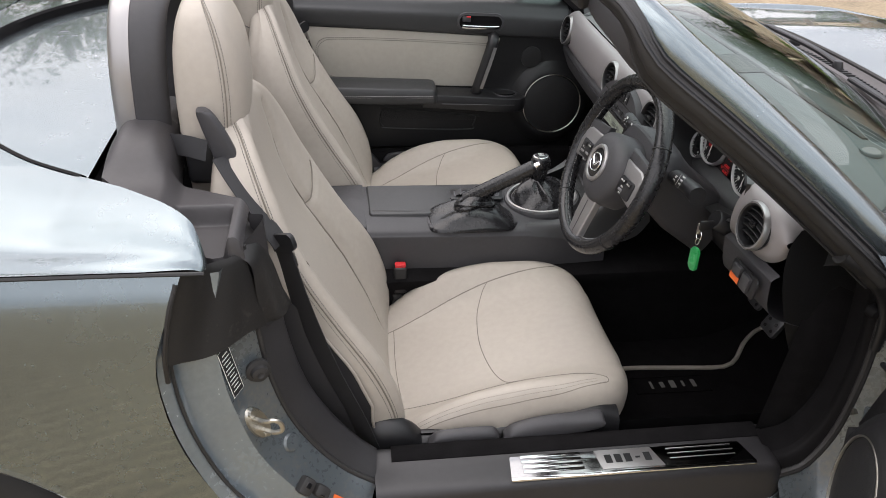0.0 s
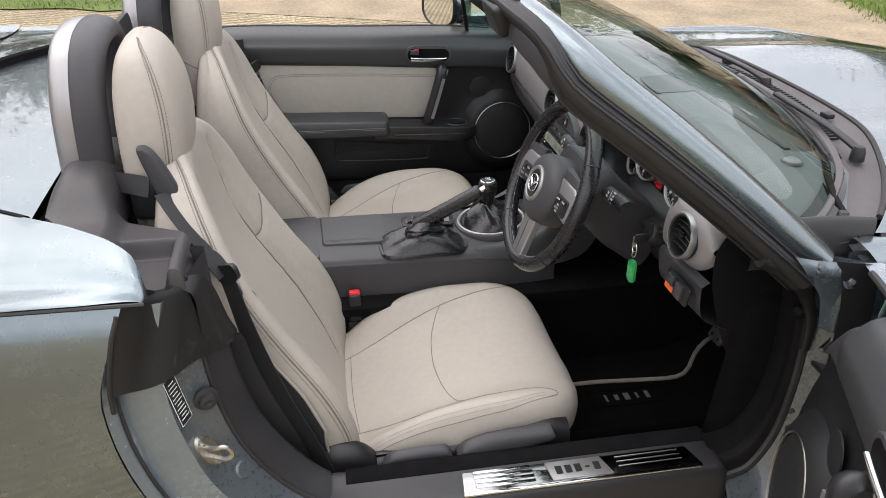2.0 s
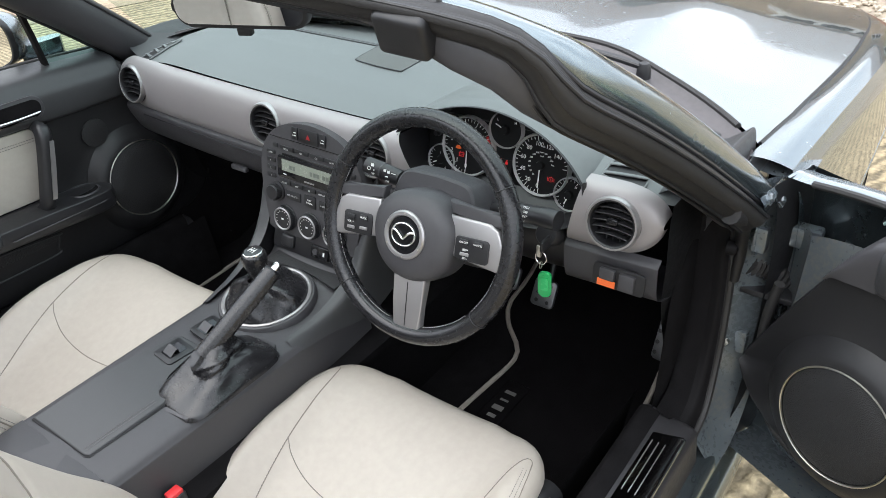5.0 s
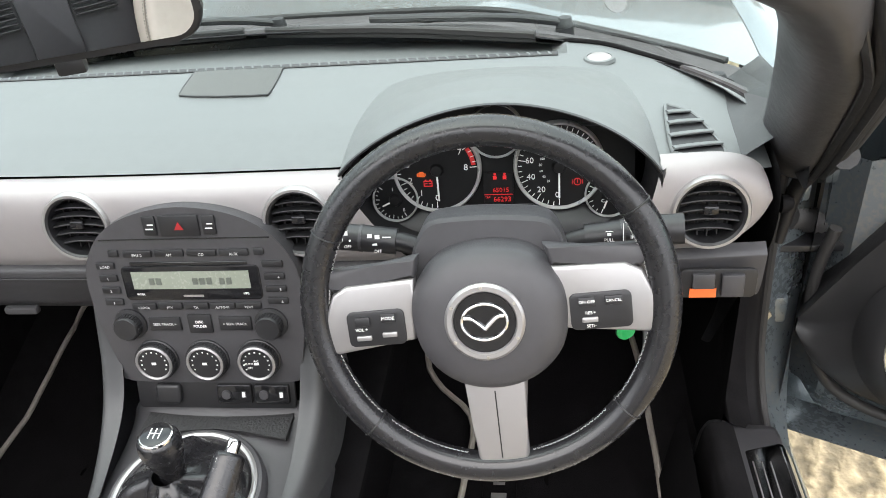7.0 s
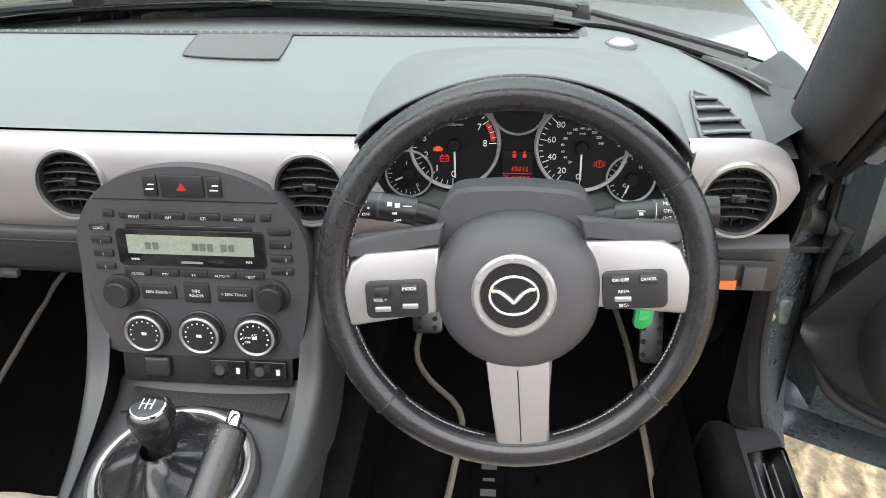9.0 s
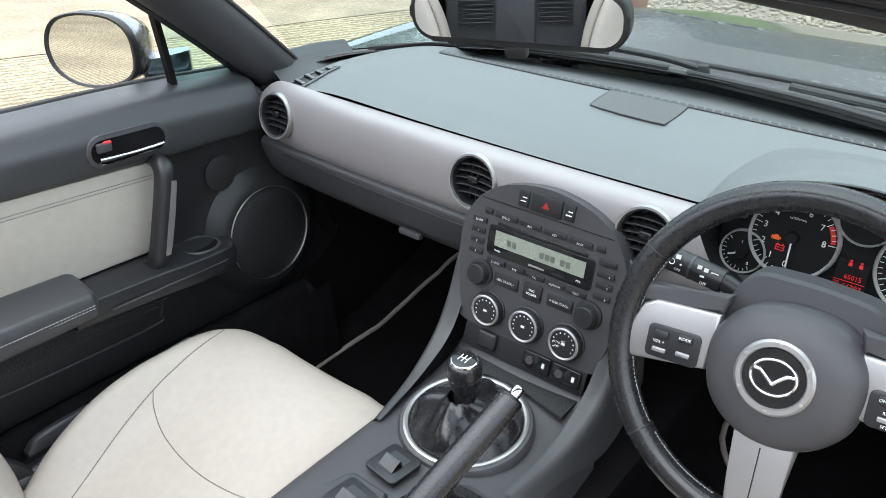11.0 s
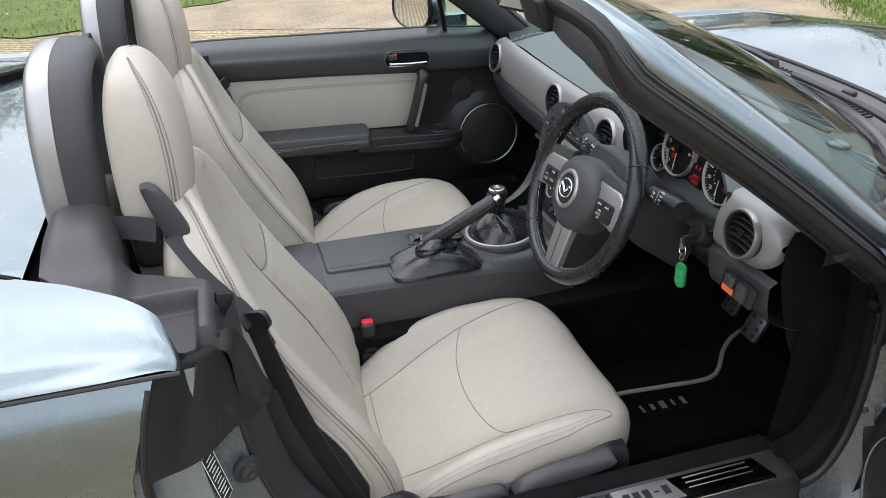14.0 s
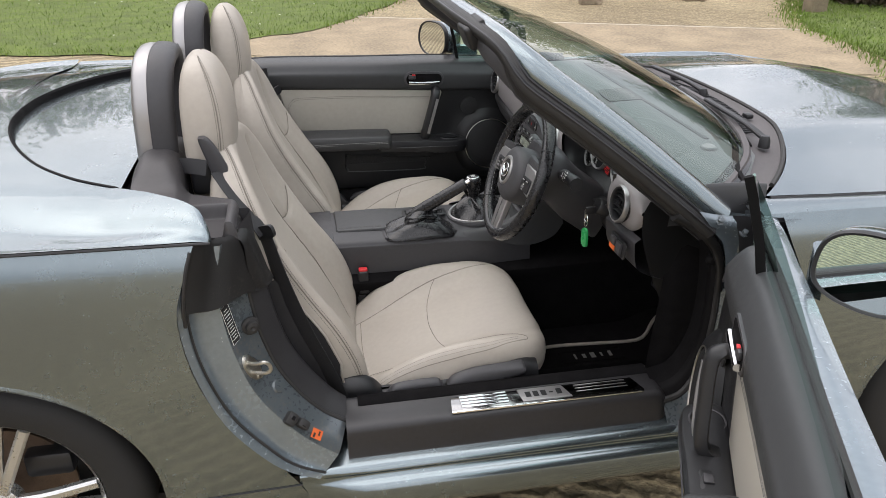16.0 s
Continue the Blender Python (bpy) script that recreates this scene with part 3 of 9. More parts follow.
# field gate at the end of the driveway
gate = thing("field_gate", "weathered timber five-bar field gate across the driveway", "gate", at=(4.3, 8.15, 0))
for k in range(5):
    part("rail", box((1.2, 0.15, 0.28 + 0.22 * k), (3.2, 0.03, 0.085), 0.006), TIMBER, gate)
for x in (-0.3, 1.2, 2.7):
    part("upright", box((x, 0.19, 0.64), (0.09, 0.04, 1.28), 0.006), TIMBER, gate)
for x, y in ((4.3, 7.75), (5.72, 7.75)):
    b = thing("timber_block", "short weathered timber block standing before the gate", "block", "timber blocks", at=(x, y, 0))
    part("block", box((0, 0, 0.09), (0.28, 0.14, 0.18), 0.01), TIMBER, b)
    part("foot", box((0.08, -0.03, 0.02), (0.06, 0.2, 0.04), 0.006), TIMBER, b)
post = thing("fence_post", "stout weathered timber fence post beside the verge", "post", at=(6.55, 6.35, 0))
part("post", box((0, 0, 0.6), (0.2, 0.2, 1.2), 0.012), TIMBER, post)
part("cap", box((0, 0, 1.21), (0.23, 0.23, 0.03), 0.008), TIMBER, post)
for k in range(2):
    s = thing("dry_hedge", "dry brown twiggy undergrowth by the fence", "shrub", "undergrowth", at=((7.6, 6.9, 0), (8.8, 6.2, 0))[k])
    sprigs(0.0, 400, 0.7, 0.9, 31 + k, TIMBER, "twigs", s, 0.10)
s = thing("dry_hedge", "brown and green undergrowth behind the lawn", "shrub", "undergrowth", at=(-4.0, 11.2, 0))
sprigs(0.0, 400, 0.9, 0.9, 37, TIMBER, "twigs", s, 0.10)
s = thing("dry_hedge", "brown and green undergrowth behind the lawn", "shrub", "undergrowth", at=(2.2, 10.4, 0))
sprigs(0.0, 300, 0.7, 0.7, 39, SHRUB, "twigs", s, 0.10)

# ---- the house that the bonnet mirrors, and the woods all round ----
BRICK = mat("tan_brick_wall", (0.36, 0.28, 0.20), 0.9, 0, 0.25, 3.0, 0.6, 14)
ROOFTILE = mat("brown_roof_tiles", (0.13, 0.095, 0.075), 0.85, 0, 0.25, 4.0, 0.7, 9)
FRAMEPAINT = mat("white_window_frame", (0.72, 0.72, 0.70), 0.5)
PANE = mat("dark_window_pane", (0.03, 0.035, 0.04), 0.05, 0, 0.05, 3.0)
house = thing("house", "tan brick house with white-framed windows and a tiled roof", "house", at=(13.0, 2.5, 0))
part("wall", box((0.6, 0, 1.55), (1.2, 14.0, 3.1), 0.02), BRICK, house)
part("roof", loft([[(-0.5, y, 3.0), (-0.45, y, 3.15), (4.6, y, 5.4), (5.2, y, 5.4), (5.2, y, 3.0)] for y in (-7.4, 0, 7.4)], 6, 20, True), ROOFTILE, house)
for z0, h in ((1.65, 1.3),):
    for y in (-5.2, -1.8, 1.6, 4.6):
        w = part("window", box((-0.02, y, z0), (0.06, 1.7, h), 0.01), FRAMEPAINT, house)
        for k in (-1, 0, 1):
            part("pane", box((-0.055, y + 0.55 * k, z0), (0.012, 0.46, h - 0.16), 0.003, 1), PANE, w)
        part("sill", box((-0.07, y, z0 - h / 2 - 0.04), (0.18, 1.85, 0.07), 0.01), FRAMEPAINT, w)


def woods(a0, a1, r, h, seed):
    """A far belt of trees: ragged leaf clumps over a dark mass."""
    rng = random.Random(seed)
    vs, fs = [], []
    for _ in range(5200):
        a = radians(rng.uniform(a0, a1))
        top = h * (0.72 + 0.28 * math.sin(a * 11 + seed) * math.sin(a * 5.3))
        rr, z = r + rng.uniform(-1.5, 1.5), top * rng.random() ** 0.8
        s, q = rng.uniform(0.5, 1.2), Euler((rng.uniform(0, 6.28), rng.uniform(0, 6.28), rng.uniform(0, 6.28))).to_matrix()
        p, i = Vector((rr * math.cos(a), rr * math.sin(a), z)), len(vs)
        for dx, dy in ((-0.6, 0), (0, -0.45), (0.7, 0), (0, 0.45)):
            vs.append(tuple(p + q @ Vector((dx * s, dy * s, 0))))
        fs.append((i, i + 1, i + 2, i + 3))
    me = bpy.data.meshes.new("far_woods")
    me.from_pydata(vs, [], fs)
    me.materials.append(LEAF)
    tagged(new("far_woods", me), "belt of green trees far round the drive", "woods", kind="stuff")


woods(20, 115, 36, 5.0, 3)
woods(112, 205, 27, 11.5, 4)

# ---- the car: x forward, the rear axle near x = -0.11, the near (driver's) side at y < 0 ----
car = thing("car", "open two-seat roadster in grey-green metallic paint, driver's door open", "car")
RX, FX, WZ = -0.11, 2.22, 0.31

z_sh = curve([-0.95, -0.7, -0.4, -0.1, 0.4, 1.0, 1.5, 1.9, 2.25, 2.6, 2.9, 3.12], [0.80, 0.86, 0.90, 0.905, 0.885, 0.86, 0.845, 0.845, 0.83, 0.77, 0.67, 0.55])
y_wd = curve([-0.95, -0.85, -0.6, -0.1, 0.4, 1.0, 1.5, 2.2, 2.65, 2.95, 3.12], [0.45, 0.64, 0.80, 0.862, 0.845, 0.832, 0.838, 0.862, 0.80, 0.62, 0.36])


def side_profile(x, n=26):
    w, z = y_wd(x), z_sh(x)
    k = (z - 0.16) / 0.72
    pts = [(w - 0.030, z), (w - 0.012, z - 0.045 * k), (w - 0.002, z - 0.13 * k), (w, 0.16 + 0.44 * k), (w - 0.010, 0.16 + 0.30 * k), (w - 0.030, 0.16 + 0.13 * k), (w - 0.055, 0.16)]
    return cr(pts, n)


def cut_arch(bm, cx, r):
    """Opens a wheel arch in a side panel and brings its border onto the circle."""
    gone = [f for f in bm.faces if (f.calc_center_median().x - cx) ** 2 + (f.calc_center_median().z - WZ) ** 2 < r * r]
    bmesh.ops.delete(bm, geom=gone, context="FACES")
    for v in bm.verts:
        d = Vector((v.co.x - cx, 0, v.co.z - WZ))
        if v.is_boundary and d.length < r * 1.12 and v.co.z > 0.17:
            d = d.normalized() * r
            v.co.x, v.co.z = cx + d.x, WZ + d.z


shut = curve([0.16, 0.30, 0.368, 0.477, 0.61, 0.73, 0.791, 0.86, 0.90], [0.56, 0.50, 0.449, 0.379, 0.335, 0.321, 0.333, 0.36, 0.375])


def both(name, bm, material, label="", parent=None, sharp=38):
    """The same panel on both flanks of the car."""
    other = bm.copy()
    a = part(name, bm, material, parent or car, label, sharp)
    b = part(name, mirrored(other), material, parent or car, label, sharp)
    return a, b


def arch_lip(cx, r, yoff, z0=0.2):
    pts = []
    for k in range(41):
        a = radians(-18 + 216 * k / 40)
        x, z = cx + r * math.cos(a), WZ + r * math.sin(a)
        if z < z0:
            continue
        prof = side_profile(x, 60)
        y = float(np.interp(-z, -prof[:, 1], prof[:, 0]))
        pts.append((x, -(y - yoff), z))
    return pts


# rear quarter panels
rows = []
for u in np.linspace(0, 1, 56):
    row = []
    for t in range(26):
        x = -0.93 + u * 1.28
        for _ in range(3):
            z = side_profile(x)[t][1]
            x = -0.93 + u * (shut(z) + 0.93)
        y, z = side_profile(x)[t]
        row.append((x, -y, z))
    rows.append(row)
bm = surf(rows)
cut_arch(bm, RX, 0.345)
both("rear_quarter_panel", bm, PAINT, "glossy metallic rear quarter panel")
both("arch_lip", tube(arch_lip(RX, 0.345, 0.006), 0.008, 8), PAINT)
low_seam = []
for x in np.linspace(0.20, 0.52, 14):
    prof = side_profile(x, 60)
    low_seam.append((x, -float(np.interp(-0.268, -prof[:, 1], prof[:, 0])) - 0.0005, 0.268))
both("panel_gap", tube(low_seam, 0.0022, 6), DEEP)
# front wings
rows = []
for u in np.linspace(0, 1, 56):
    row = []
    for t in range(26):
        x = 1.545 + u * 1.56
        y, z = side_profile(x)[t]
        row.append((x + (0.03 if t > 20 else 0) * (1 - u), -y, z))
    rows.append(row)
bm = surf(rows)
cut_arch(bm, FX, 0.345)
both("front_wing", bm, PAINT, "glossy metallic front wing")
both("arch_lip", tube(arch_lip(FX, 0.345, 0.006), 0.008, 8), PAINT)
# wheel wells
for cx in (RX, FX):
    rows = []
    for k in range(25):
        a = radians(-5 + 190 * k / 24)
        x, z = cx + 0.34 * math.cos(a), WZ + 0.34 * math.sin(a)
        rows.append([(x, y, z) for y in (-0.82, -0.60)])
    both("wheel_well", surf(rows), DEEP)
    both("wheel_well", moved(plate([(0.345 * math.cos(a), 0.345 * math.sin(a)) for a in np.linspace(0, 6.283, 32, endpoint=False)], 0.01), pose(cx, -0.60, WZ, 90, 0, 0)), DEEP)


def z_deck(x, y):
    c = float(np.interp(x, [-0.97, -0.9, -0.6, -0.2, 0.2, 0.45], [0.84, 0.875, 0.925, 0.955, 0.962, 0.955]))
    e = abs(y) / 0.80
    return c - 0.030 * e ** 2 - 0.035 * e ** 5


lid_line = cr([(-0.150, 0.0), (-0.138, 0.13), (-0.088, 0.29), (0.0, 0.445), (0.10, 0.548), (0.20, 0.61), (0.24, 0.63)], 90)


def oval(x):
    """Half the width of the roof lid at x."""
    return float(np.interp(x, lid_line[:, 0], lid_line[:, 1], left=0.0))


def lid_edge(x):
    return y_wd(x) - 0.026


# roof lid: the centre panel
rows = []
for u in np.linspace(0.0, 1, 30):
    x = 0.2 - 0.349 * (1 - (1 - u) ** 1.6)
    rows.append([(x + 0.02 * (1 - (y / 0.62) ** 2) * (1 - u), y, z_deck(x, y) - 0.020) for y in np.linspace(-oval(x), oval(x), 34)])
part("roof_lid", surf(rows), PAINT, car, "glossy metallic roof lid mirroring the sky")
rim = [(x, -y, 0) for x, y in lid_line[:0:-2] if x < 0.21] + [(x, y, 0) for x, y in lid_line[::2] if x < 0.21]
rim = [(x, y, z_deck(x, y)) for x, y, _ in rim]
part("lid_seal", surf([[(x - 0.003, y * 1.008, z + 0.001) for x, y, z in rim], [(x, y, z + 0.002) for x, y, z in rim], [(x + 0.004, y * 0.992, z - 0.003) for x, y, z in rim], [(x + 0.005, y * 0.990, z - 0.034) for x, y, z in rim]]), SEAL, car, "black rubber seal in the gap round the roof lid")
# the flanks and tail of the lid
for s in (1, -1):
    rows = []
    for u in np.concatenate([np.linspace(0, 0.83, 34), 1 - 0.17 * (1 - np.linspace(0, 1, 29)[1:]) ** 2]):
        row = []
        for v in np.linspace(0, 1, 40):
            # from the oval outwards to the seam above the quarter panel
            x = -0.20 + u * 0.60
            if x <= 0.2:
                y0 = oval(x) * 1.006 + 0.001
            else:
                y0 = float(np.interp(x, [0.2, 0.27, 0.335, 0.38, 0.402], [0.615, 0.66, 0.71, 0.75, 0.795]))
            y1 = lid_edge(min(x, 0.4))
            y = y0 + (y1 - y0) * v
            z = z_deck(x, y)
            if v > 0.86:
                z -= 0.02 * ((v - 0.86) / 0.14) ** 2
            z -= 0.075 * (y1 - y0) * math.exp(-((v - 0.70) / 0.15) ** 2) * min(1.0, max(0.0, (x + 0.05) / 0.25))
            zz = z_sh(x) + 0.005
            z = z * (1 - v ** 3) + max(zz, z - 0.02) * v ** 3
            # the blunt rounded nose before the door
            z += 0.030 * min(1.0, max(0.0, (x - 0.19) / 0.19)) * (1 - v ** 3)
            e = max(0.0, (u - 0.84) / 0.16)
            low = z_sh(x) - 0.004
            z = low + (z - low) * math.sqrt(max(0.0, 1 - e ** 4.5))
            row.append((x - 0.006 * v ** 4 * e, -s * (y - 0.010 * v * e ** 2), z))
        rows.append(row)
    ob = part("roof_lid_flank", surf(rows), PAINT, car, "glossy metallic flank of the roof lid")
    tip = [(-0.2 + u * 0.60, -s * (lid_edge(min(-0.2 + u * 0.6, 0.4)) + 0.001), z_sh(-0.2 + u * 0.6) + 0.001) for u in np.linspace(0, 1, 30)]
    part("panel_gap", tube(tip, 0.003, 6), DEEP, car)
    edge = []
    for u in np.linspace(0.66, 0.86, 14):
        x = -0.20 + u * 0.60
        y0 = float(np.interp(x, [0.2, 0.27, 0.335, 0.38, 0.402], [0.615, 0.66, 0.71, 0.75, 0.795]))
        edge.append((x + 0.001, -s * y0, z_deck(x, y0) - 0.012))
    part("lid_edge", ribbon(edge, 0.004, 0.022, 26, up=(0, 0, 1)), PAINT, car)
rows = []
for x in np.linspace(-0.945, -0.20, 30):
    w = lid_edge(x)
    rows.append([(x, w * k, z_deck(x, w * k) * (1 - abs(k) ** 6) + abs(k) ** 6 * (z_sh(x) + 0.012)) for k in np.linspace(-1, 1, 40)])
bm = surf(rows)
part("boot_lid", bm, PAINT, car, "glossy metallic boot lid")
# tail
rows = []
for k in np.linspace(-1, 1, 40):
    row = []
    for z in np.linspace(0.845, 0.2, 14):
        f = abs(k)
        x = -0.95 - 0.03 * math.sin((0.85 - z) / 0.65 * 3.0) + 0.42 * max(0, f - 0.55) ** 2 * 2
        row.append((x, k * 0.70 * (1 + 0.1 * math.sin((0.85 - z) * 4)), z))
    rows.append(row)
part("rear_bumper", surf(rows), PAINT, car, "glossy metallic rear bumper")
for s in (1, -1):
    part("rear_lamp", lathe([(0, 0.02), (0.055, 0.015), (0.075, 0.0)], 20, basis((-0.965, s * 0.52, 0.70), (0, 1, 0), (0, 0, -1)) @ Matrix.Diagonal((1.5, 1, 1, 1))), RED, car)

# bonnet with a low bulge, and the front
def z_bon(x, y):
    c = float(np.interp(x, [1.5, 1.85, 2.3, 2.7, 2.95, 3.1], [0.878, 0.876, 0.862, 0.80, 0.70, 0.58]))
    a = abs(y)
    bulge = 0.012 * math.exp(-((a - 0.36) / 0.13) ** 2) + (0.014 if a < 0.36 else 0.014 * math.exp(-((a - 0.36) / 0.12) ** 2))
    return c + bulge * min(1, max(0, (3.05 - x))) * min(1, 0.25 + (x - 1.6) * 1.2) - 0.022 * (a / 0.75) ** 3


def bon_rear(y):
    return 1.885 - 0.30 * (abs(y) / 0.74) ** 2.6


def bon_side(x):
    return y_wd(x) - 0.098 - 0.03 * max(0, 1.75 - x)


rows = []
for u in np.linspace(0, 1, 44):
    row = []
    for k in np.linspace(-1, 1, 56):
        y = k * 0.735
        x = bon_rear(y) + u * (3.0 - 0.25 * abs(k) ** 3 - bon_rear(y))
        y = k * bon_side(x)
        row.append((x, y, z_bon(x, y)))
    rows.append(row)
part("bonnet", surf(rows), PAINT, car, "glossy metallic bonnet with a low power bulge")
for s in (1, -1):
    rows = []
    for x in np.linspace(1.545, 3.1, 50):
        w = y_wd(x) - 0.030
        i = min(bon_side(x), w - 0.03) if x < 3.0 else w - 0.03
        x2 = x
        zi = z_bon(x, i) - 0.004
        row = []
        for v in np.linspace(0, 1, 12):
            y = i + 0.004 + (w - i - 0.004) * v
            z = zi * (1 - v) ** 1.0 + z_sh(x) * v + 0.012 * math.sin(math.pi * v) * min(1, max(0.2, 1 - abs(x - 2.2) / 1.0))
            row.append((x2, -s * y, z))
        rows.append(row)
    part("wing_top", surf(rows), PAINT, car, "glossy metallic crown of the front wing")
    gap = [(x, -s * (min(bon_side(x), y_wd(x) - 0.06) + 0.001), z_bon(x, bon_side(x)) - 0.004) for x in np.linspace(1.60, 2.95, 40)]
    part("panel_gap", tube(gap, 0.0035, 6), DEEP, car)
rows = []
for k in np.linspace(-1, 1, 40):
    row = []
    for z in np.linspace(0.60, 0.15, 12):
        row.append((3.12 - 0.5 * abs(k) ** 3.2 - 0.06 * abs(z - 0.4), k * 0.74, z))
    rows.append(row)
part("front_bumper", surf(rows), PAINT, car, "glossy metallic front bumper")
part("grille_mouth", lathe([(0, 0.01), (0.11, 0.008), (0.12, 0)], 24, basis((3.11, 0, 0.36), (0, 1, 0), (0, 0, 1)) @ Matrix.Diagonal((3.2, 1, 1, 1))), DEEP, car)
for s in (1, -1):
    part("headlamp", lathe([(0, 0.03), (0.06, 0.025), (0.10, 0.0)], 20, basis((2.86, s * 0.58, 0.64), (0.5, -s * 1, 0), (0.3, 0, 1)) @ Matrix.Diagonal((1.5, 0.8, 1, 1))), CHROME, car)
part("underbody", box((1.1, 0, 0.16), (3.6, 1.36, 0.05), 0.02), DEEP, car)


def wheel(at, s):
    """A five-spoke alloy with its tyre, hub, brake and tread."""
    R = 0.31
    m = pose(at[0], at[1], at[2], 90 if s < 0 else -90, 0, 0)
    w = 0.20
    ty = part("wheel", lathe([(0.214, -0.012), (0.222, 0.004), (0.25, 0.012), (0.285, 0.008), (0.302, -0.008), (R, -0.03), (R, -0.075), (R - 0.004, -0.08), (R, -0.085), (R, -0.17), (0.30, -0.19), (0.25, -0.2), (0.215, -0.19)], 72, m), TYRE, car, "low-profile tyre on a silver alloy wheel")
    part("rim", lathe([(0.214, -0.19), (0.20, -0.17), (0.195, -0.06), (0.197, -0.03), (0.205, -0.014), (0.216, -0.002), (0.218, -0.012)], 64, m), ALLOY, ty, "silver alloy rim")
    bms = []
    for k in range(10):
        a = 2 * math.pi * (k // 2) / 5 + (0.13 if k % 2 else -0.13)
        c, sn = math.cos(a), math.sin(a)
        pts = [(0.035 * c, 0.035 * sn, -0.018), (0.10 * c, 0.10 * sn, -0.012), (0.16 * c, 0.16 * sn, -0.016), (0.203 * c, 0.203 * sn, -0.02)]
        bms.append(moved(ribbon(pts, 0.024, 0.022, 8), m))
    for k in range(5):
        sp = join(bms[2 * k], bms[2 * k + 1])
        part("spoke", sp, ALLOY, ty)
    part("hub", lathe([(0, -0.006), (0.028, -0.008), (0.04, -0.016), (0.045, -0.04)], 28, m), ALLOY, ty)
    part("brake_disc", lathe([(0, -0.085), (0.14, -0.085), (0.14, -0.095), (0, -0.095)], 36, m), BRAKE, ty)
    part("caliper", moved(box((0.10, 0.06, -0.08), (0.10, 0.06, 0.06), 0.012), m), DEEP, ty)
    return ty


for x in (RX, FX):
    wheel((x, -0.815, WZ), -1)
    wheel((x, 0.815, WZ), 1)

# ---- sills and door jambs ----
def sill_profile(z_top=0.385):
    return [(0.652, 0.25), (0.664, 0.36), (0.672, z_top + 0.004), (0.684, z_top + 0.010), (0.712, z_top + 0.001), (0.758, z_top - 0.003), (0.772, z_top - 0.012), (0.776, z_top - 0.03), (0.781, 0.305), (0.785, 0.296), (0.776, 0.290)]


for s in (1, -1):
    rows = []
    for x in np.concatenate([np.linspace(0.628, 1.37, 20), [1.385, 1.398, 1.406]]):
        e = max(0.0, (x - 1.37) / 0.036)
        k = 1 - 0.35 * e ** 3
        rows.append([(x, -s * (0.652 + (y - 0.652) * (1 - 0.1 * e ** 3)), 0.29 + (z - 0.29) * k if z > 0.29 else z) for y, z in cr(sill_profile(), 30)])
    part("sill_trim", surf(rows), SILLTRIM, car, "charcoal plastic sill cover")
    part("sill_carpet", surf([[(x, -s * y, z) for y, z in cr([(0.646, 0.25), (0.658, 0.36), (0.667, 0.392), (0.684, 0.3985), (0.702, 0.3915), (0.7045, 0.387)], 16)] for x in np.linspace(0.66, 1.375, 24)]), CARPET, car, "black carpet along the sill")
    rows = []
    for x in np.linspace(0.515, 1.56, 30):
        pts = [(0.70, 0.33), (0.768, 0.306), (0.786, 0.300), (0.802, 0.294), (0.812, 0.282), (0.806, 0.272), (0.812, 0.262), (0.828, 0.254), (0.836, 0.235), (0.832, 0.19), (0.79, 0.15), (0.74, 0.14)]
        ease, prof = smooth_step((x - 0.515) / 0.16), side_profile(0.50, 60)
        row = []
        for y, z in cr(pts, 44):
            quarter = float(np.interp(-z, -prof[:, 1], prof[:, 0])) - 0.003
            row.append((x, -s * (y if y < 0.775 else min(y, quarter) + (y - min(y, quarter)) * ease), z))
        rows.append(row)
    part("rocker", surf(rows), PAINT, car, "glossy metallic rocker panel below the door")

# rear jamb of the driver's door, and its mirror image behind the other door
out_c = [(0.56, -0.815, 0.283), (0.50, -0.825, 0.32), (0.449, -0.832, 0.372), (0.379, -0.838, 0.477), (0.335, -0.842, 0.61), (0.321, -0.84, 0.73), (0.336, -0.83, 0.80), (0.365, -0.815, 0.86)]
lip_c = [(0.570, -0.808, 0.292), (0.508, -0.816, 0.330), (0.460, -0.820, 0.382), (0.391, -0.826, 0.485), (0.348, -0.829, 0.612), (0.334, -0.827, 0.73), (0.348, -0.818, 0.80), (0.374, -0.803, 0.86)]
val_c = [(0.580, -0.800, 0.299), (0.518, -0.800, 0.340), (0.470, -0.801, 0.392), (0.405, -0.803, 0.493), (0.364, -0.805, 0.616), (0.351, -0.803, 0.73), (0.364, -0.795, 0.80), (0.388, -0.782, 0.86)]
rid_c = [(0.606, -0.795, 0.330), (0.548, -0.797, 0.378), (0.494, -0.797, 0.440), (0.441, -0.795, 0.524), (0.410, -0.794, 0.628), (0.398, -0.792, 0.711), (0.398, -0.786, 0.788), (0.412, -0.775, 0.86)]
bed_c = [(0.614, -0.782, 0.345), (0.556, -0.780, 0.396), (0.506, -0.777, 0.455), (0.455, -0.772, 0.535), (0.425, -0.768, 0.634), (0.412, -0.766, 0.715), (0.411, -0.762, 0.79), (0.420, -0.755, 0.86)]
in_c = [(0.630, -0.735, 0.374), (0.578, -0.734, 0.412), (0.530, -0.732, 0.468), (0.490, -0.731, 0.540), (0.464, -0.730, 0.625), (0.452, -0.728, 0.705), (0.446, -0.726, 0.785), (0.44, -0.72, 0.87)]
crown_c = [(0.632, -0.712, 0.396), (0.590, -0.711, 0.432), (0.545, -0.710, 0.488), (0.506, -0.709, 0.556), (0.482, -0.708, 0.635), (0.469, -0.706, 0.712), (0.461, -0.704, 0.79), (0.455, -0.70, 0.88)]
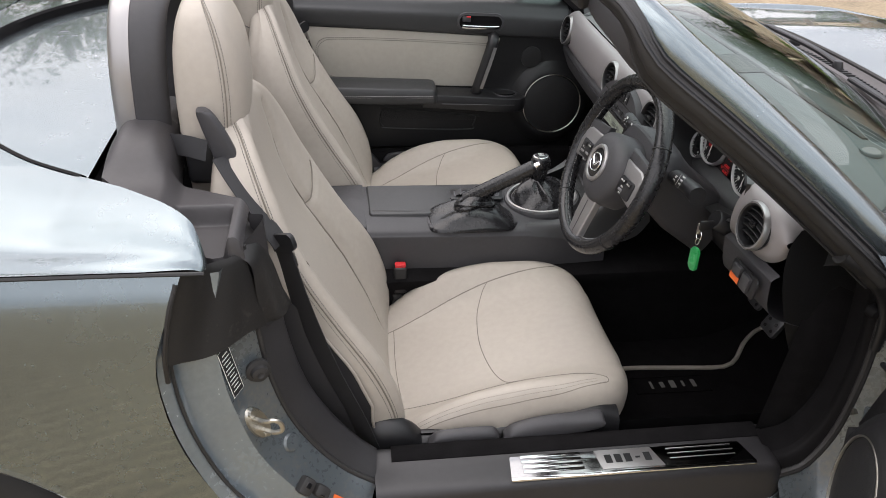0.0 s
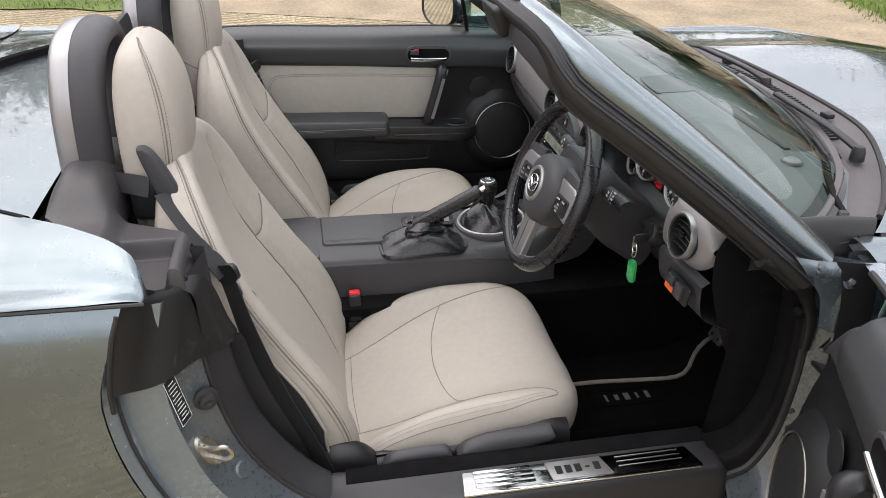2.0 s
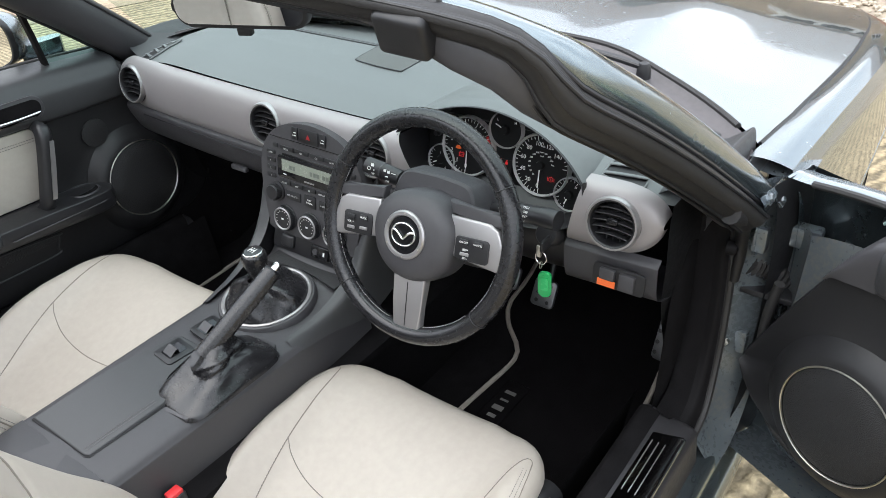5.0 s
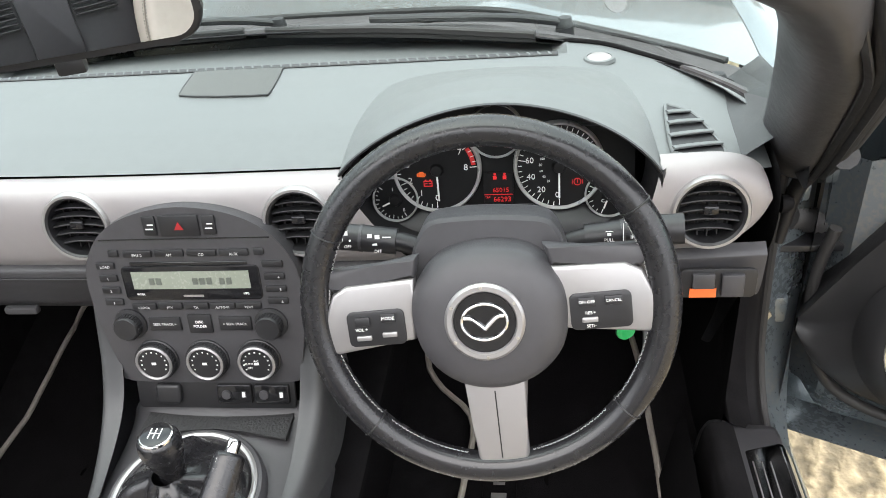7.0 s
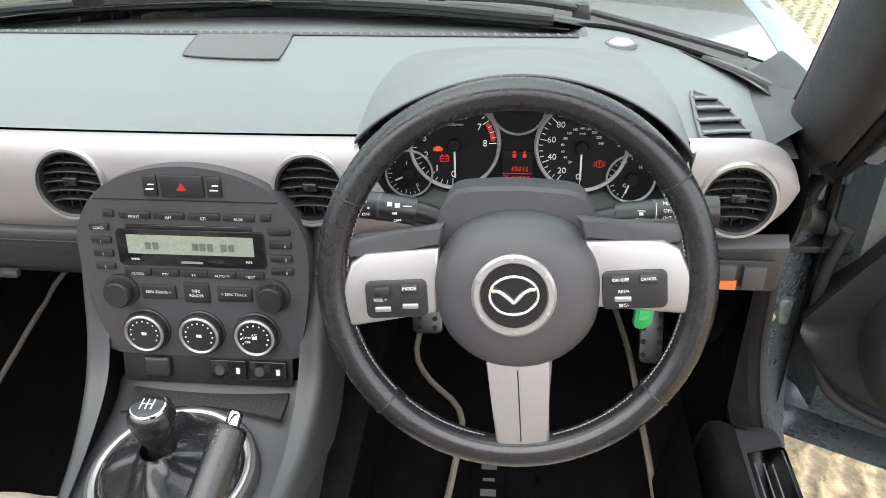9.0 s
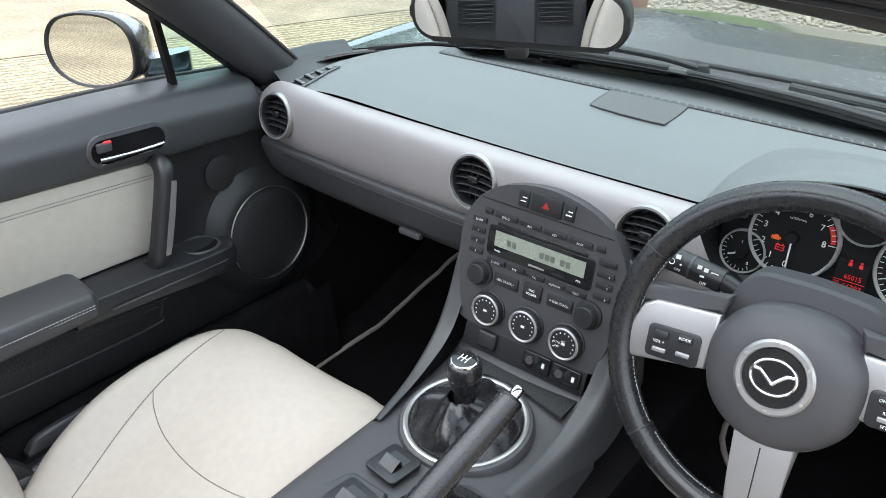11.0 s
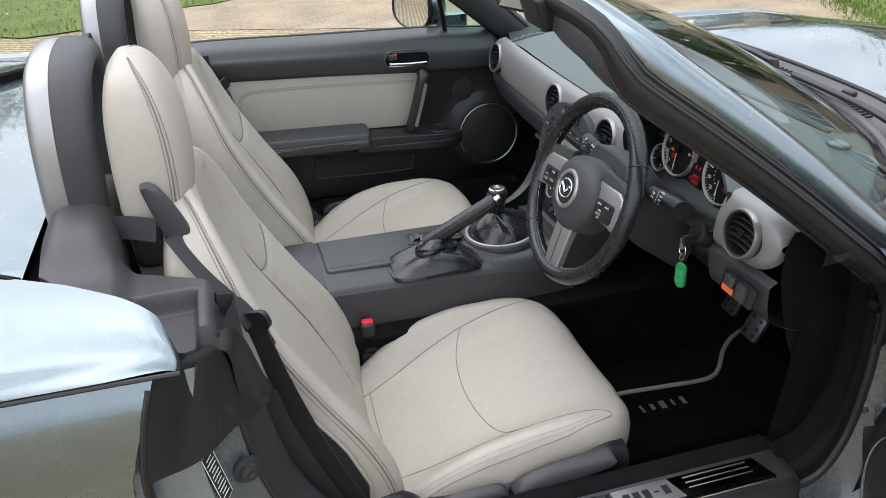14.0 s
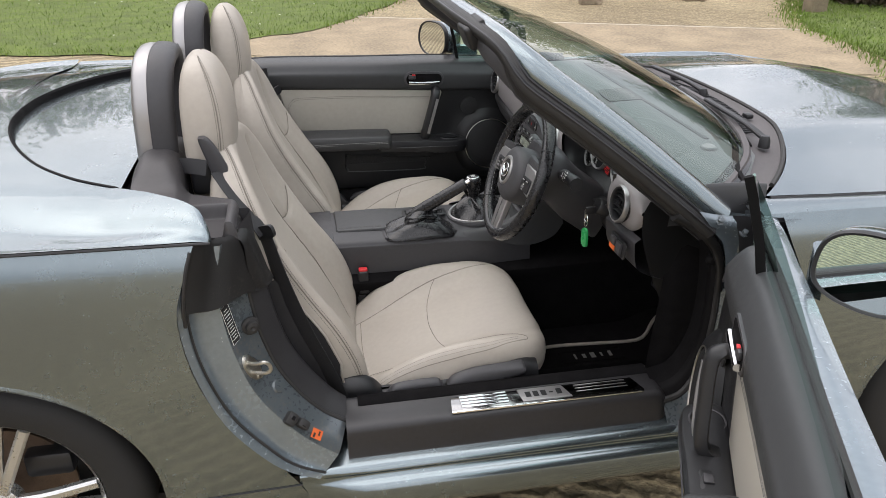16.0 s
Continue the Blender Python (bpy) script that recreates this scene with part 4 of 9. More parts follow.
trim_c = [(0.634, -0.682, 0.403), (0.598, -0.682, 0.440), (0.556, -0.682, 0.498), (0.520, -0.681, 0.565), (0.498, -0.680, 0.640), (0.485, -0.679, 0.715), (0.474, -0.676, 0.80), (0.468, -0.67, 0.89)]
deep_c = [(0.630, -0.672, 0.33), (0.592, -0.672, 0.40), (0.55, -0.672, 0.47), (0.510, -0.671, 0.55), (0.480, -0.670, 0.63), (0.462, -0.669, 0.71), (0.452, -0.667, 0.80), (0.445, -0.662, 0.89)]


def strip(cs, nu, nv):
    a = np.array([even(c, nu) for c in cs])
    return surf(np.stack([cr(a[:, j], nv) for j in range(nu)], axis=0))


both("door_flange", strip([out_c, lip_c, val_c, rid_c], 50, 26), JAMB_GLOSS, "painted flange of the door opening")
both("rear_door_jamb", strip([rid_c, bed_c, in_c], 50, 16), JAMB, "painted door jamb darkened for shade, with dust")
both("jamb_trim", strip([in_c, crown_c, trim_c, deep_c], 50, 20), SILLTRIM, "charcoal plastic trim along the door opening")
both("door_seal", tube(even(in_c, 40), 0.005, 8), RUBBER)
both("flange_seam", tube(even([(a + 0.004, b + 0.002, c) for a, b, c in lip_c], 40), 0.003, 6), RUBBER)
# front jamb
fo_c = [(1.40, -0.812, 0.283), (1.47, -0.818, 0.30), (1.52, -0.822, 0.38), (1.545, -0.824, 0.52), (1.552, -0.822, 0.65), (1.545, -0.815, 0.76), (1.53, -0.80, 0.84)]
fm_c = [(1.40, -0.792, 0.298), (1.46, -0.794, 0.322), (1.505, -0.796, 0.40), (1.522, -0.795, 0.52), (1.524, -0.792, 0.64), (1.516, -0.786, 0.74), (1.49, -0.772, 0.84)]
fi_c = [(1.395, -0.764, 0.345), (1.445, -0.764, 0.368), (1.484, -0.760, 0.44), (1.498, -0.758, 0.54), (1.499, -0.755, 0.645), (1.488, -0.750, 0.745), (1.455, -0.742, 0.842)]
ft_c = [(1.372, -0.700, 0.398), (1.424, -0.700, 0.415), (1.463, -0.698, 0.475), (1.480, -0.696, 0.56), (1.479, -0.694, 0.655), (1.464, -0.696, 0.75), (1.425, -0.70, 0.85)]
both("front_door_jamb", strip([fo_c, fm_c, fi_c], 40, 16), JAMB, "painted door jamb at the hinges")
fh_c = [((a[0] + b[0]) / 2 - 0.004, (a[1] + b[1]) / 2 - 0.004, (a[2] + b[2]) / 2 + 0.003) for a, b in zip(fi_c, ft_c)]
both("jamb_carpet", strip([fh_c, ft_c, [(a + 0.03, b + 0.006, c - 0.01) for a, b, c in ft_c]], 40, 10), CARPET)
both("jamb_trim", strip([fi_c, [((a[0] + b[0]) / 2 - 0.007, (a[1] + b[1]) / 2 - 0.002, (a[2] + b[2]) / 2 + 0.007) for a, b in zip(fi_c, fh_c)], fh_c], 40, 12), SEAL, "black trim and seal along the front of the door opening")
both("door_seal", tube(even(fi_c, 40), 0.008, 8), RUBBER)

# ---- windscreen frame, glass, scuttle ----
from mathutils.bvhtree import BVHTree

half_path = [(1.478, -0.756, 0.842), (1.40, -0.738, 0.908), (1.30, -0.710, 0.990), (1.20, -0.680, 1.067), (1.11, -0.648, 1.133), (1.058, -0.612, 1.177), (1.022, -0.54, 1.207), (0.995, -0.40, 1.224), (0.98, -0.20, 1.234), (0.975, 0.0, 1.238)]
half = even(half_path, 50)
frame_path = np.vstack([half, half[-2::-1] * (1, -1, 1)])
N_W = Vector((0.385, 0, 0.923))


def smooth_ring(pts, n):
    return [tuple(p) for p in cr(pts, n, True)]


def frame_sweep(pillar, header, n, corner=0.0, path=frame_path):
    """Two sections of (away from the glass, off the glass) points, blended from the pillars to the header."""
    rows = []
    t = np.gradient(path, axis=0)
    pa, ha = np.array(smooth_ring(pillar, n)), np.array(smooth_ring(header, n))
    for q, d in zip(path, t):
        d = Vector(d).normalized()
        e = -d.cross(N_W)
        e.normalize()
        m = d.cross(e)
        m = m if m.dot(N_W) > 0 else -m
        if e.dot(Vector(q) - Vector((1.35, 0, 1.0))) < 0:
            e = -e
        f = min(1.0, max(0.0, (abs(d.y) - 0.35) / 0.5))
        f = f * f * (3 - 2 * f)
        # the trim is deepest where the header meets the pillars
        deep = 1 + corner * f * math.exp(-((abs(q[1]) - 0.58) / 0.085) ** 2)
        rows.append([Vector(q) + e * a + m * (b * deep if b < 0 else b) for a, b in pa * (1 - f) + ha * f])
    return surf(rows, ring=True, cap=True)


part("windscreen_frame", frame_sweep([(-0.034, 0.004), (-0.010, 0.014), (0.020, 0.014), (0.041, 0.004), (0.048, -0.014), (0.046, -0.030), (0.034, -0.034), (0.0, -0.02), (-0.034, -0.006)],
                                     [(-0.034, 0.004), (-0.012, 0.011), (0.014, 0.010), (0.033, 0.001), (0.036, -0.010), (0.02, -0.014), (-0.01, -0.012), (-0.034, -0.006)], 32), PAINT, car, "glossy metallic windscreen frame")
part("windscreen_trim", frame_sweep([(-0.040, -0.004), (-0.01, -0.016), (0.010, -0.022), (0.016, -0.050), (0.004, -0.080), (-0.030, -0.070), (-0.052, -0.030)],
                                    [(-0.036, -0.006), (-0.01, -0.014), (0.026, -0.014), (0.034, -0.022), (0.020, -0.036), (-0.02, -0.032), (-0.042, -0.014)], 26, 0.9), PLASTIC, car, "charcoal inner trim of the windscreen frame")
part("weather_seal", frame_sweep([(0.032, -0.033), (0.044, -0.034), (0.047, -0.048), (0.043, -0.066), (0.031, -0.078), (0.014, -0.076), (0.010, -0.05), (0.016, -0.034)],
                                 [(0.034, -0.002), (0.046, -0.002), (0.056, -0.009), (0.058, -0.020), (0.048, -0.031), (0.030, -0.034), (0.026, -0.022), (0.028, -0.012)], 26), WEAR_RUBBER, car, "worn black weather seal on the windscreen frame")
part("seal_lip", frame_sweep([(0.042, -0.038), (0.054, -0.046), (0.052, -0.060), (0.041, -0.066)], [(0.054, -0.008), (0.063, -0.014), (0.060, -0.023), (0.050, -0.020)], 14), RUBBER, car)
part("seal_channel", frame_sweep([(0.040, -0.031), (0.047, -0.031), (0.047, -0.036), (0.040, -0.036)], [(0.036, -0.001), (0.040, 0.0), (0.042, -0.004), (0.036, -0.006)], 8), DEEP, car)
part("seal_ridge", frame_sweep([(0.020, -0.080), (0.026, -0.083), (0.028, -0.079), (0.022, -0.076)], [(0.028, -0.035), (0.034, -0.036), (0.036, -0.032), (0.030, -0.030)], 8), DEEP, car)
part("seal_ridge", frame_sweep([(0.050, -0.042), (0.058, -0.044), (0.058, -0.049), (0.051, -0.048)], [(0.056, -0.010), (0.063, -0.012), (0.063, -0.016), (0.057, -0.016)], 8), DEEP, car)
part("trim_groove", frame_sweep([(0.008, -0.082), (0.013, -0.084), (0.014, -0.080), (0.008, -0.078)], [(0.016, -0.038), (0.021, -0.040), (0.022, -0.036), (0.016, -0.034)], 8), DEEP, car)
part("glass_edge", frame_sweep([(-0.046, 0.0), (-0.034, 0.006), (-0.030, 0.004), (-0.034, -0.008), (-0.046, -0.006)], [(-0.046, 0.0), (-0.034, 0.006), (-0.030, 0.004), (-0.034, -0.008), (-0.046, -0.006)], 10), RUBBER, car)

foot = [(1.470, 0.722, 0.846), (1.562, 0.66, 0.861), (1.672, 0.52, 0.875), (1.748, 0.28, 0.886), (1.770, 0.0, 0.889)]
g_low = even([(a, -b, c) for a, b, c in foot] + foot[-2::-1], 50)
g_top = even([(1.115, -0.600, 1.142), (1.068, -0.53, 1.184), (1.035, -0.30, 1.214), (1.02, 0.0, 1.224), (1.035, 0.30, 1.214), (1.068, 0.53, 1.184), (1.115, 0.600, 1.142)], 50)
rows = []
for f in np.linspace(0, 1, 26):
    row = []
    for a, b in zip(g_low, g_top):
        p = a + (b - a) * f
        p = p + np.array(N_W) * 0.028 * math.sin(math.pi * f)
        row.append(p)
    rows.append(row)
screen = part("windscreen", surf(rows), CLEAR, car, "raked clear windscreen mirroring trees and sky")
screen.visible_shadow = False
part("frit_band", ribbon([tuple(p) for p in g_low + np.array((-0.020, 0, 0.008))], 0.045, 0.002, 60, up=(0.385, 0, 0.923)), GLOSS, car)

# scuttle panel between the screen and the bonnet
s_low = even([(a - 0.016, -b * 0.985 - 0.016 * (b > 0.7), c + 0.014) for a, b, c in foot] + [(a - 0.016, b * 0.985 + 0.016 * (b > 0.7), c + 0.014) for a, b, c in foot[-2::-1]], 60)
s_hi = np.array([(bon_rear(p[1]) - 0.006 if abs(p[1]) < 0.735 else bon_rear(0.735) - 0.006 - (abs(p[1]) - 0.735) * 4.0, p[1], z_bon(bon_rear(p[1]), p[1]) - 0.002) for p in even([(0, -0.742, 0), (0, -0.7, 0), (0, -0.4, 0), (0, 0, 0), (0, 0.4, 0), (0, 0.7, 0), (0, 0.742, 0)], 60)])
rows = []
for f, dz in ((0, -0.004), (0.02, 0.001), (0.16, 0.002), (0.20, -0.005), (0.26, -0.016), (0.55, -0.020), (0.85, -0.012), (0.95, -0.002), (1.0, 0.001)):
    rows.append([a + (b - a) * f + np.array((0, 0, dz)) for a, b in zip(s_low, s_hi)])
part("scuttle", surf(rows), WEATHERED, car, "faded grey plastic scuttle panel below the screen")
for s in (1, -1):
    part("scuttle_plug", lathe([(0, 0.004), (0.008, 0.004), (0.011, 0)], 14, pose(1.575, s * 0.67, 0.862)), DEEP, car)
for k in range(46):
    y = 0.36 * (k - 22.5) / 22.5
    x0 = 1.768 - 0.26 * (abs(y) / 0.72) ** 2 + 0.035
    part("scuttle_louvre", box((x0 + 0.016, y, 0.879), (0.05, 0.004, 0.006), 0.001, 1), DEEP, car)
part("bonnet_edge_seal", tube([tuple(p + np.array((0.004, 0, 0.003))) for p in s_hi[2:-2]], 0.006, 7), RUBBER, car)


def wiper(px, py, ex, ey, bx0, by0, bx1, by1):
    """A wiper arm from its pivot to the middle of its blade, on the screen."""
    z0 = 0.882
    zb = 0.902
    a = part("wiper", join(lathe([(0, 0.022), (0.010, 0.02), (0.014, 0.008), (0.015, -0.01)], 16, pose(px, py, z0)),
                           ribbon([(px, py, z0 + 0.012), ((px * 2 + ex) / 3, (py * 2 + ey) / 3, z0 + 0.026), (ex, ey, zb + 0.016)], 0.018, 0.010, 16)), DEEP, car, "black wiper arm lying along the screen")
    part("wiper_blade", join(ribbon([(bx0, by0, zb), ((bx0 + bx1) / 2, (by0 + by1) / 2, zb + 0.006), (bx1, by1, zb)], 0.010, 0.012, 14),
                             ribbon([(bx0, by0, zb - 0.006), ((bx0 + bx1) / 2, (by0 + by1) / 2, zb - 0.002), (bx1, by1, zb - 0.006)], 0.004, 0.010, 14)), RUBBER, a)
    return a


wiper(1.742, -0.466, 1.735, -0.16, 1.665, -0.42, 1.752, 0.02)
wiper(1.82, 0.02, 1.765, 0.28, 1.758, 0.06, 1.67, 0.50)
for s in (1, -1):
    w = part("washer_jet", box((1.827, s * 0.235, 0.886), (0.022, 0.03, 0.014), 0.005), DEEP, car)

# header latches and sun-visor roll
for s in (1, -1):
    lm = basis((0.970, s * 0.508, 1.196), (0.10, s * 1.0, -0.08), (-0.385, 0.0, 0.923))
    l = part("roof_latch", join(box((0, 0, 0), (0.066, 0.054, 0.044), 0.008, 3, lm), box((0, 0.022, 0.020 * s), (0.066, 0.016, 0.016), 0.005, 2, lm), box((0, -0.022, 0.018 * s), (0.066, 0.014, 0.012), 0.004, 2, lm)), DEEP, car, "black roof latch on the header")
    part("latch_slot", box((0.004, 0.0, 0.0215 * s), (0.040, 0.022, 0.004), 0.002, 1, lm), GLOSS, l)
part("visor_roll", tube([(1.034, -0.54, 1.150), (1.020, -0.42, 1.180), (1.008, -0.2, 1.199), (1.003, 0.0, 1.204), (1.008, 0.2, 1.199), (1.020, 0.42, 1.180), (1.034, 0.54, 1.150)], 0.009, 10, 40), PLASTIC, car, "charcoal padded roll under the header")

# rear-view mirror
mc = Vector((1.148, -0.012, 1.108))
mm = basis(mc, (0.30, -1.0, 0.03), (-0.085, 0.0, 1))
mir = part("rear_view_mirror", plate(rounded(0.252, 0.066, 0.028, 8), 0.018, mm @ pose(0, 0, -0.016), 0.005, 3), DEEP, car, "black rear-view mirror hung from the screen")
part("mirror_glass", plate(rounded(0.238, 0.053, 0.022, 8), 0.002, mm @ pose(0, 0, 0.0015), 0), MIRROR, mir)
part("mirror_stem", tube([(1.165, -0.012, 1.125), (1.175, -0.006, 1.15), (1.16, 0, 1.168)], 0.009, 8, 10), DEEP, mir)
part("microphone", box((0, 0, 0), (0.026, 0.014, 0.014), 0.003, m=mm @ pose(-0.0, -0.040, -0.006)), DEEP, mir)

# ---- floor, bulkhead and firewall ----
rows = []
for x, z in ((0.34, 0.30), (0.48, 0.215), (0.70, 0.195), (1.2, 0.19), (1.55, 0.195), (1.75, 0.27), (1.90, 0.42), (1.93, 0.60), (1.90, 0.80)):
    rows.append([(x, y, z + (0.03 if abs(y) > 0.63 else 0)) for y in (-0.70, -0.64, -0.6, -0.4, -0.2, 0, 0.2, 0.4, 0.6, 0.64, 0.70)])
part("cabin_floor", surf(rows), CARPET, car, "black carpet on the cabin floor")
for s in (1, -1):
    part("kick_panel", loft([[(1.36, s * 0.684, 0.20), (1.50, s * 0.69, 0.20), (1.92, s * 0.66, 0.22)], [(1.38, s * 0.688, 0.44), (1.50, s * 0.696, 0.5), (1.92, s * 0.665, 0.5)], [(1.40, s * 0.692, 0.74), (1.48, s * 0.70, 0.8), (1.92, s * 0.67, 0.84)]], 14, 14, False), CARPET, car)
    part("inner_sill", loft([[(0.40, s * 0.60, 0.20), (0.9, s * 0.60, 0.19), (1.42, s * 0.61, 0.19)], [(0.40, s * 0.61, 0.30), (0.9, s * 0.61, 0.30), (1.42, s * 0.625, 0.30)], [(0.40, s * 0.625, 0.37), (0.9, s * 0.628, 0.382), (1.42, s * 0.64, 0.385)]], 10, 14, False), CARPET, car)
rows = []
for x, z in ((0.36, 0.25), (0.31, 0.5), (0.285, 0.70), (0.28, 0.84), (0.255, 0.89), (0.20, 0.90)):
    rows.append([(x, y, z) for y in np.linspace(-0.66, 0.66, 20)])
part("bulkhead", surf(rows), CARPET, car, "black carpeted bulkhead behind the seats")

# ---- dashboard ----
def dash_z(x, y):
    a = abs(y)
    z = float(np.interp(x, [1.30, 1.34, 1.40, 1.50, 1.62, 1.74], [0.868, 0.878, 0.890, 0.900, 0.899, 0.888]))
    return z - 0.055 * max(0.0, (a - 0.44) / 0.26) ** 2.2


def screen_x(y):
    return float(np.interp(abs(y), [0, 0.28, 0.52, 0.66, 0.70], [1.778, 1.757, 1.688, 1.590, 1.555]))


def under_glass(x, y):
    """The height of the screen over the dash at x, y."""
    return float(np.interp(abs(y), [0, 0.28, 0.52, 0.66, 0.70], [0.889, 0.886, 0.875, 0.861, 0.855])) + 0.417 * (screen_x(y) - x)


def band_x(y):
    return 1.286 + 0.018 * (y / 0.62) ** 2


def smooth01(v):
    v = min(1.0, max(0.0, v))
    return v * v * (3 - 2 * v)


def trough(x, y):
    """The defroster channel along the foot of the screen."""
    return -0.020 * smooth01((x - 1.590) / 0.008) * smooth01((0.462 - abs(y)) / 0.014)


HY, HW = -0.376, 0.186
rows = []
for f in np.concatenate([np.linspace(0, 1, 30), np.linspace(1.08, 2, 10), np.linspace(2.06, 3, 16)]):
    row = []
    for y in np.linspace(-0.695, 0.695, 140):
        x0 = band_x(y) + 0.032 + 0.03 * max(0, (abs(y) - 0.62) / 0.08) ** 2
        xe = screen_x(y)
        xb = min(1.584, xe - 0.04)
        x = x0 + (xb - x0) * f if f <= 1 else xb + 0.016 * (f - 1) if f <= 2 else xb + 0.016 + (xe - xb - 0.016) * (f - 2)
        row.append((x, y, min(dash_z(x, y) + trough(x, y), under_glass(x, y) - 0.004)))
    rows.append(row)
bm = surf(rows)
bmesh.ops.delete(bm, geom=[q for q in bm.faces if abs(q.calc_center_median().y - HY) < HW * 0.94 and q.calc_center_median().x < 1.385], context="FACES")
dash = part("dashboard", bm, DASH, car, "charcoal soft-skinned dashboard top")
seal = []
for y in np.linspace(-0.69, 0.69, 70):
    x = max(1.45, screen_x(y) - 0.16)
    while x < screen_x(y) and dash_z(x, y) + trough(x, y) < under_glass(x, y) - 0.004:
        x += 0.003
    seal.append((x, y, under_glass(x, y) - 0.002))
part("glass_seal", ribbon(seal, 0.016, 0.006, 110, up=(0.385, 0, 0.923)), SEAL, dash, "black seal between the dash and the screen")
part("defroster_slot", ribbon([(1.5885, y, dash_z(1.588, y) + 0.0005) for y in np.linspace(-0.452, 0.452, 30)], 0.012, 0.004, 60), DEEP, dash, "black defroster slot below the screen")
for k in range(62):
    y = -0.44 + 0.88 * k / 61
    part("defroster_rib", box((1.5885, y, dash_z(1.588, y) + 0.0015), (0.0115, 0.0034, 0.0042), 0.001, 1, pose(1.5885, y, 0, 0, 0, 20) @ pose(-1.5885, -y, 0)), DASH, dash)


def soft_corners(pts, r=0.010):
    out = []
    for i, c in enumerate(pts):
        c = np.array(c)
        for q in (pts[i - 1], pts[(i + 1) % len(pts)]):
            d = np.array(q) - c
            out.append(tuple(c + d * r / np.linalg.norm(d)))
    return out


# centre speaker grille
GRILLE = mat("dotted_speaker_mesh", (0.075, 0.078, 0.075), 0.55, 0, 0.1, 8.0, 1.0, 700, fine="voronoi")
gp = [tuple(p) for p in cr(soft_corners([(1.493, 0.071), (1.484, 0.008), (1.483, -0.062), (1.583, -0.055), (1.583, 0.080)]), 70, True)]
part("centre_speaker", plate(gp, 0.003, pose(0, 0, 0.8985, 0, 0, 0), 0.0008, 1), GRILLE, dash, "dark dotted speaker grille")
part("speaker_rim", tube([(a, b, 0.9008) for a, b in gp], 0.0012, 6, closed=True), DEEP, dash)
part("light_sensor", lathe([(0, 0.006), (0.012, 0.0055), (0.0165, 0.003), (0.0168, 0.0)], 24, pose(1.566, -0.507, dash_z(1.566, 0.507) + 0.001)), SILVER, dash, "round pale light sensor")
part("sensor_rim", lathe([(0.0165, 0.0), (0.017, 0.004), (0.0205, 0.0035), (0.022, -0.001)], 28, pose(1.566, -0.507, dash_z(1.566, 0.507) + 0.0005)), DASH, dash)


def inside(x, y, poly):
    hit = False
    for (x0, y0), (x1, y1) in zip(poly, poly[1:] + poly[:1]):
        if (y0 > y) != (y1 > y) and x < x0 + (y - y0) * (x1 - x0) / (y1 - y0):
            hit = not hit
    return hit


for s in (1, -1):
    # side defroster: a leaf-shaped grille with slanting bars
    leaf = [tuple(p) for p in cr(soft_corners([(1.440, s * 0.578), (1.430, s * 0.612), (1.366, s * 0.640), (1.334, s * 0.634), (1.340, s * 0.574)], 0.009), 50, True)]
    bm = bmesh.new()
    bm.faces.new([bm.verts.new((x, y, dash_z(x, y) + 0.0035)) for x, y in leaf])
    sd_ = part("side_defroster", bm, DEEP, dash, "slatted side defroster")
    part("defroster_rim", tube([(x, y, dash_z(x, y) + 0.003) for x, y in leaf], 0.0022, 6, closed=True), DASH, sd_)
    for k in range(5):
        line = [(1.318 + 0.0235 * k + 0.50 * v, s * (0.570 + v)) for v in np.linspace(0, 0.075, 50)]
        line = [q for q in line if inside(q[0], q[1], leaf)]
        if len(line) > 8:
            part("slat", ribbon([(x, y, dash_z(x, y) + 0.0055) for x, y in line[::4] + line[-1:]], 0.0075, 0.003, 12), DASH, sd_)

# satin band with four round vents
VENTS = [(1.302, -0.615, 0.812), (1.288, -0.140, 0.820), (1.288, 0.142, 0.820), (1.302, 0.610, 0.815)]
BAND = [(0.032, 0.870), (0.018, 0.867), (0.006, 0.856), (0.0, 0.835), (-0.001, 0.81), (0.002, 0.782), (0.008, 0.762), (0.018, 0.748)]


def band(y0, y1, n, cut0=0.0, cut1=0.0):
    """The band from y0 to y1; its ends may slant: cut is the shift of the lower edge."""
    rows = []
    prof = cr(BAND, 40)
    for u in np.linspace(0, 1, n):
        row = []
        for a, b in prof:
            k = (0.872 - b) / 0.124
            y = (y0 + cut0 * k) * (1 - u) + (y1 + cut1 * k) * u
            e = max(0.0, (abs(y) - 0.605) / 0.083)
            h = math.sqrt(max(0.02, 1 - min(1, e) ** 2.4))
            row.append((band_x(y) + a + 0.02 * (1 - h), y, 0.812 + (b - 0.812) * h))
        rows.append(row)
    bm = surf(rows)
    for v in VENTS:
        r = 0.0415
        d = lambda p: math.hypot(p.y - v[1], p.z - v[2])
        gone = [f for f in bm.faces if d(f.calc_center_median()) < r]
        bmesh.ops.delete(bm, geom=gone, context="FACES")
        for q in bm.verts:
            k = d(q.co)
            if q.is_boundary and 0.5 * r < k < r * 1.15:
                q.co.y, q.co.z = v[1] + (q.co.y - v[1]) * r / k, v[2] + (q.co.z - v[2]) * r / k
    return bm


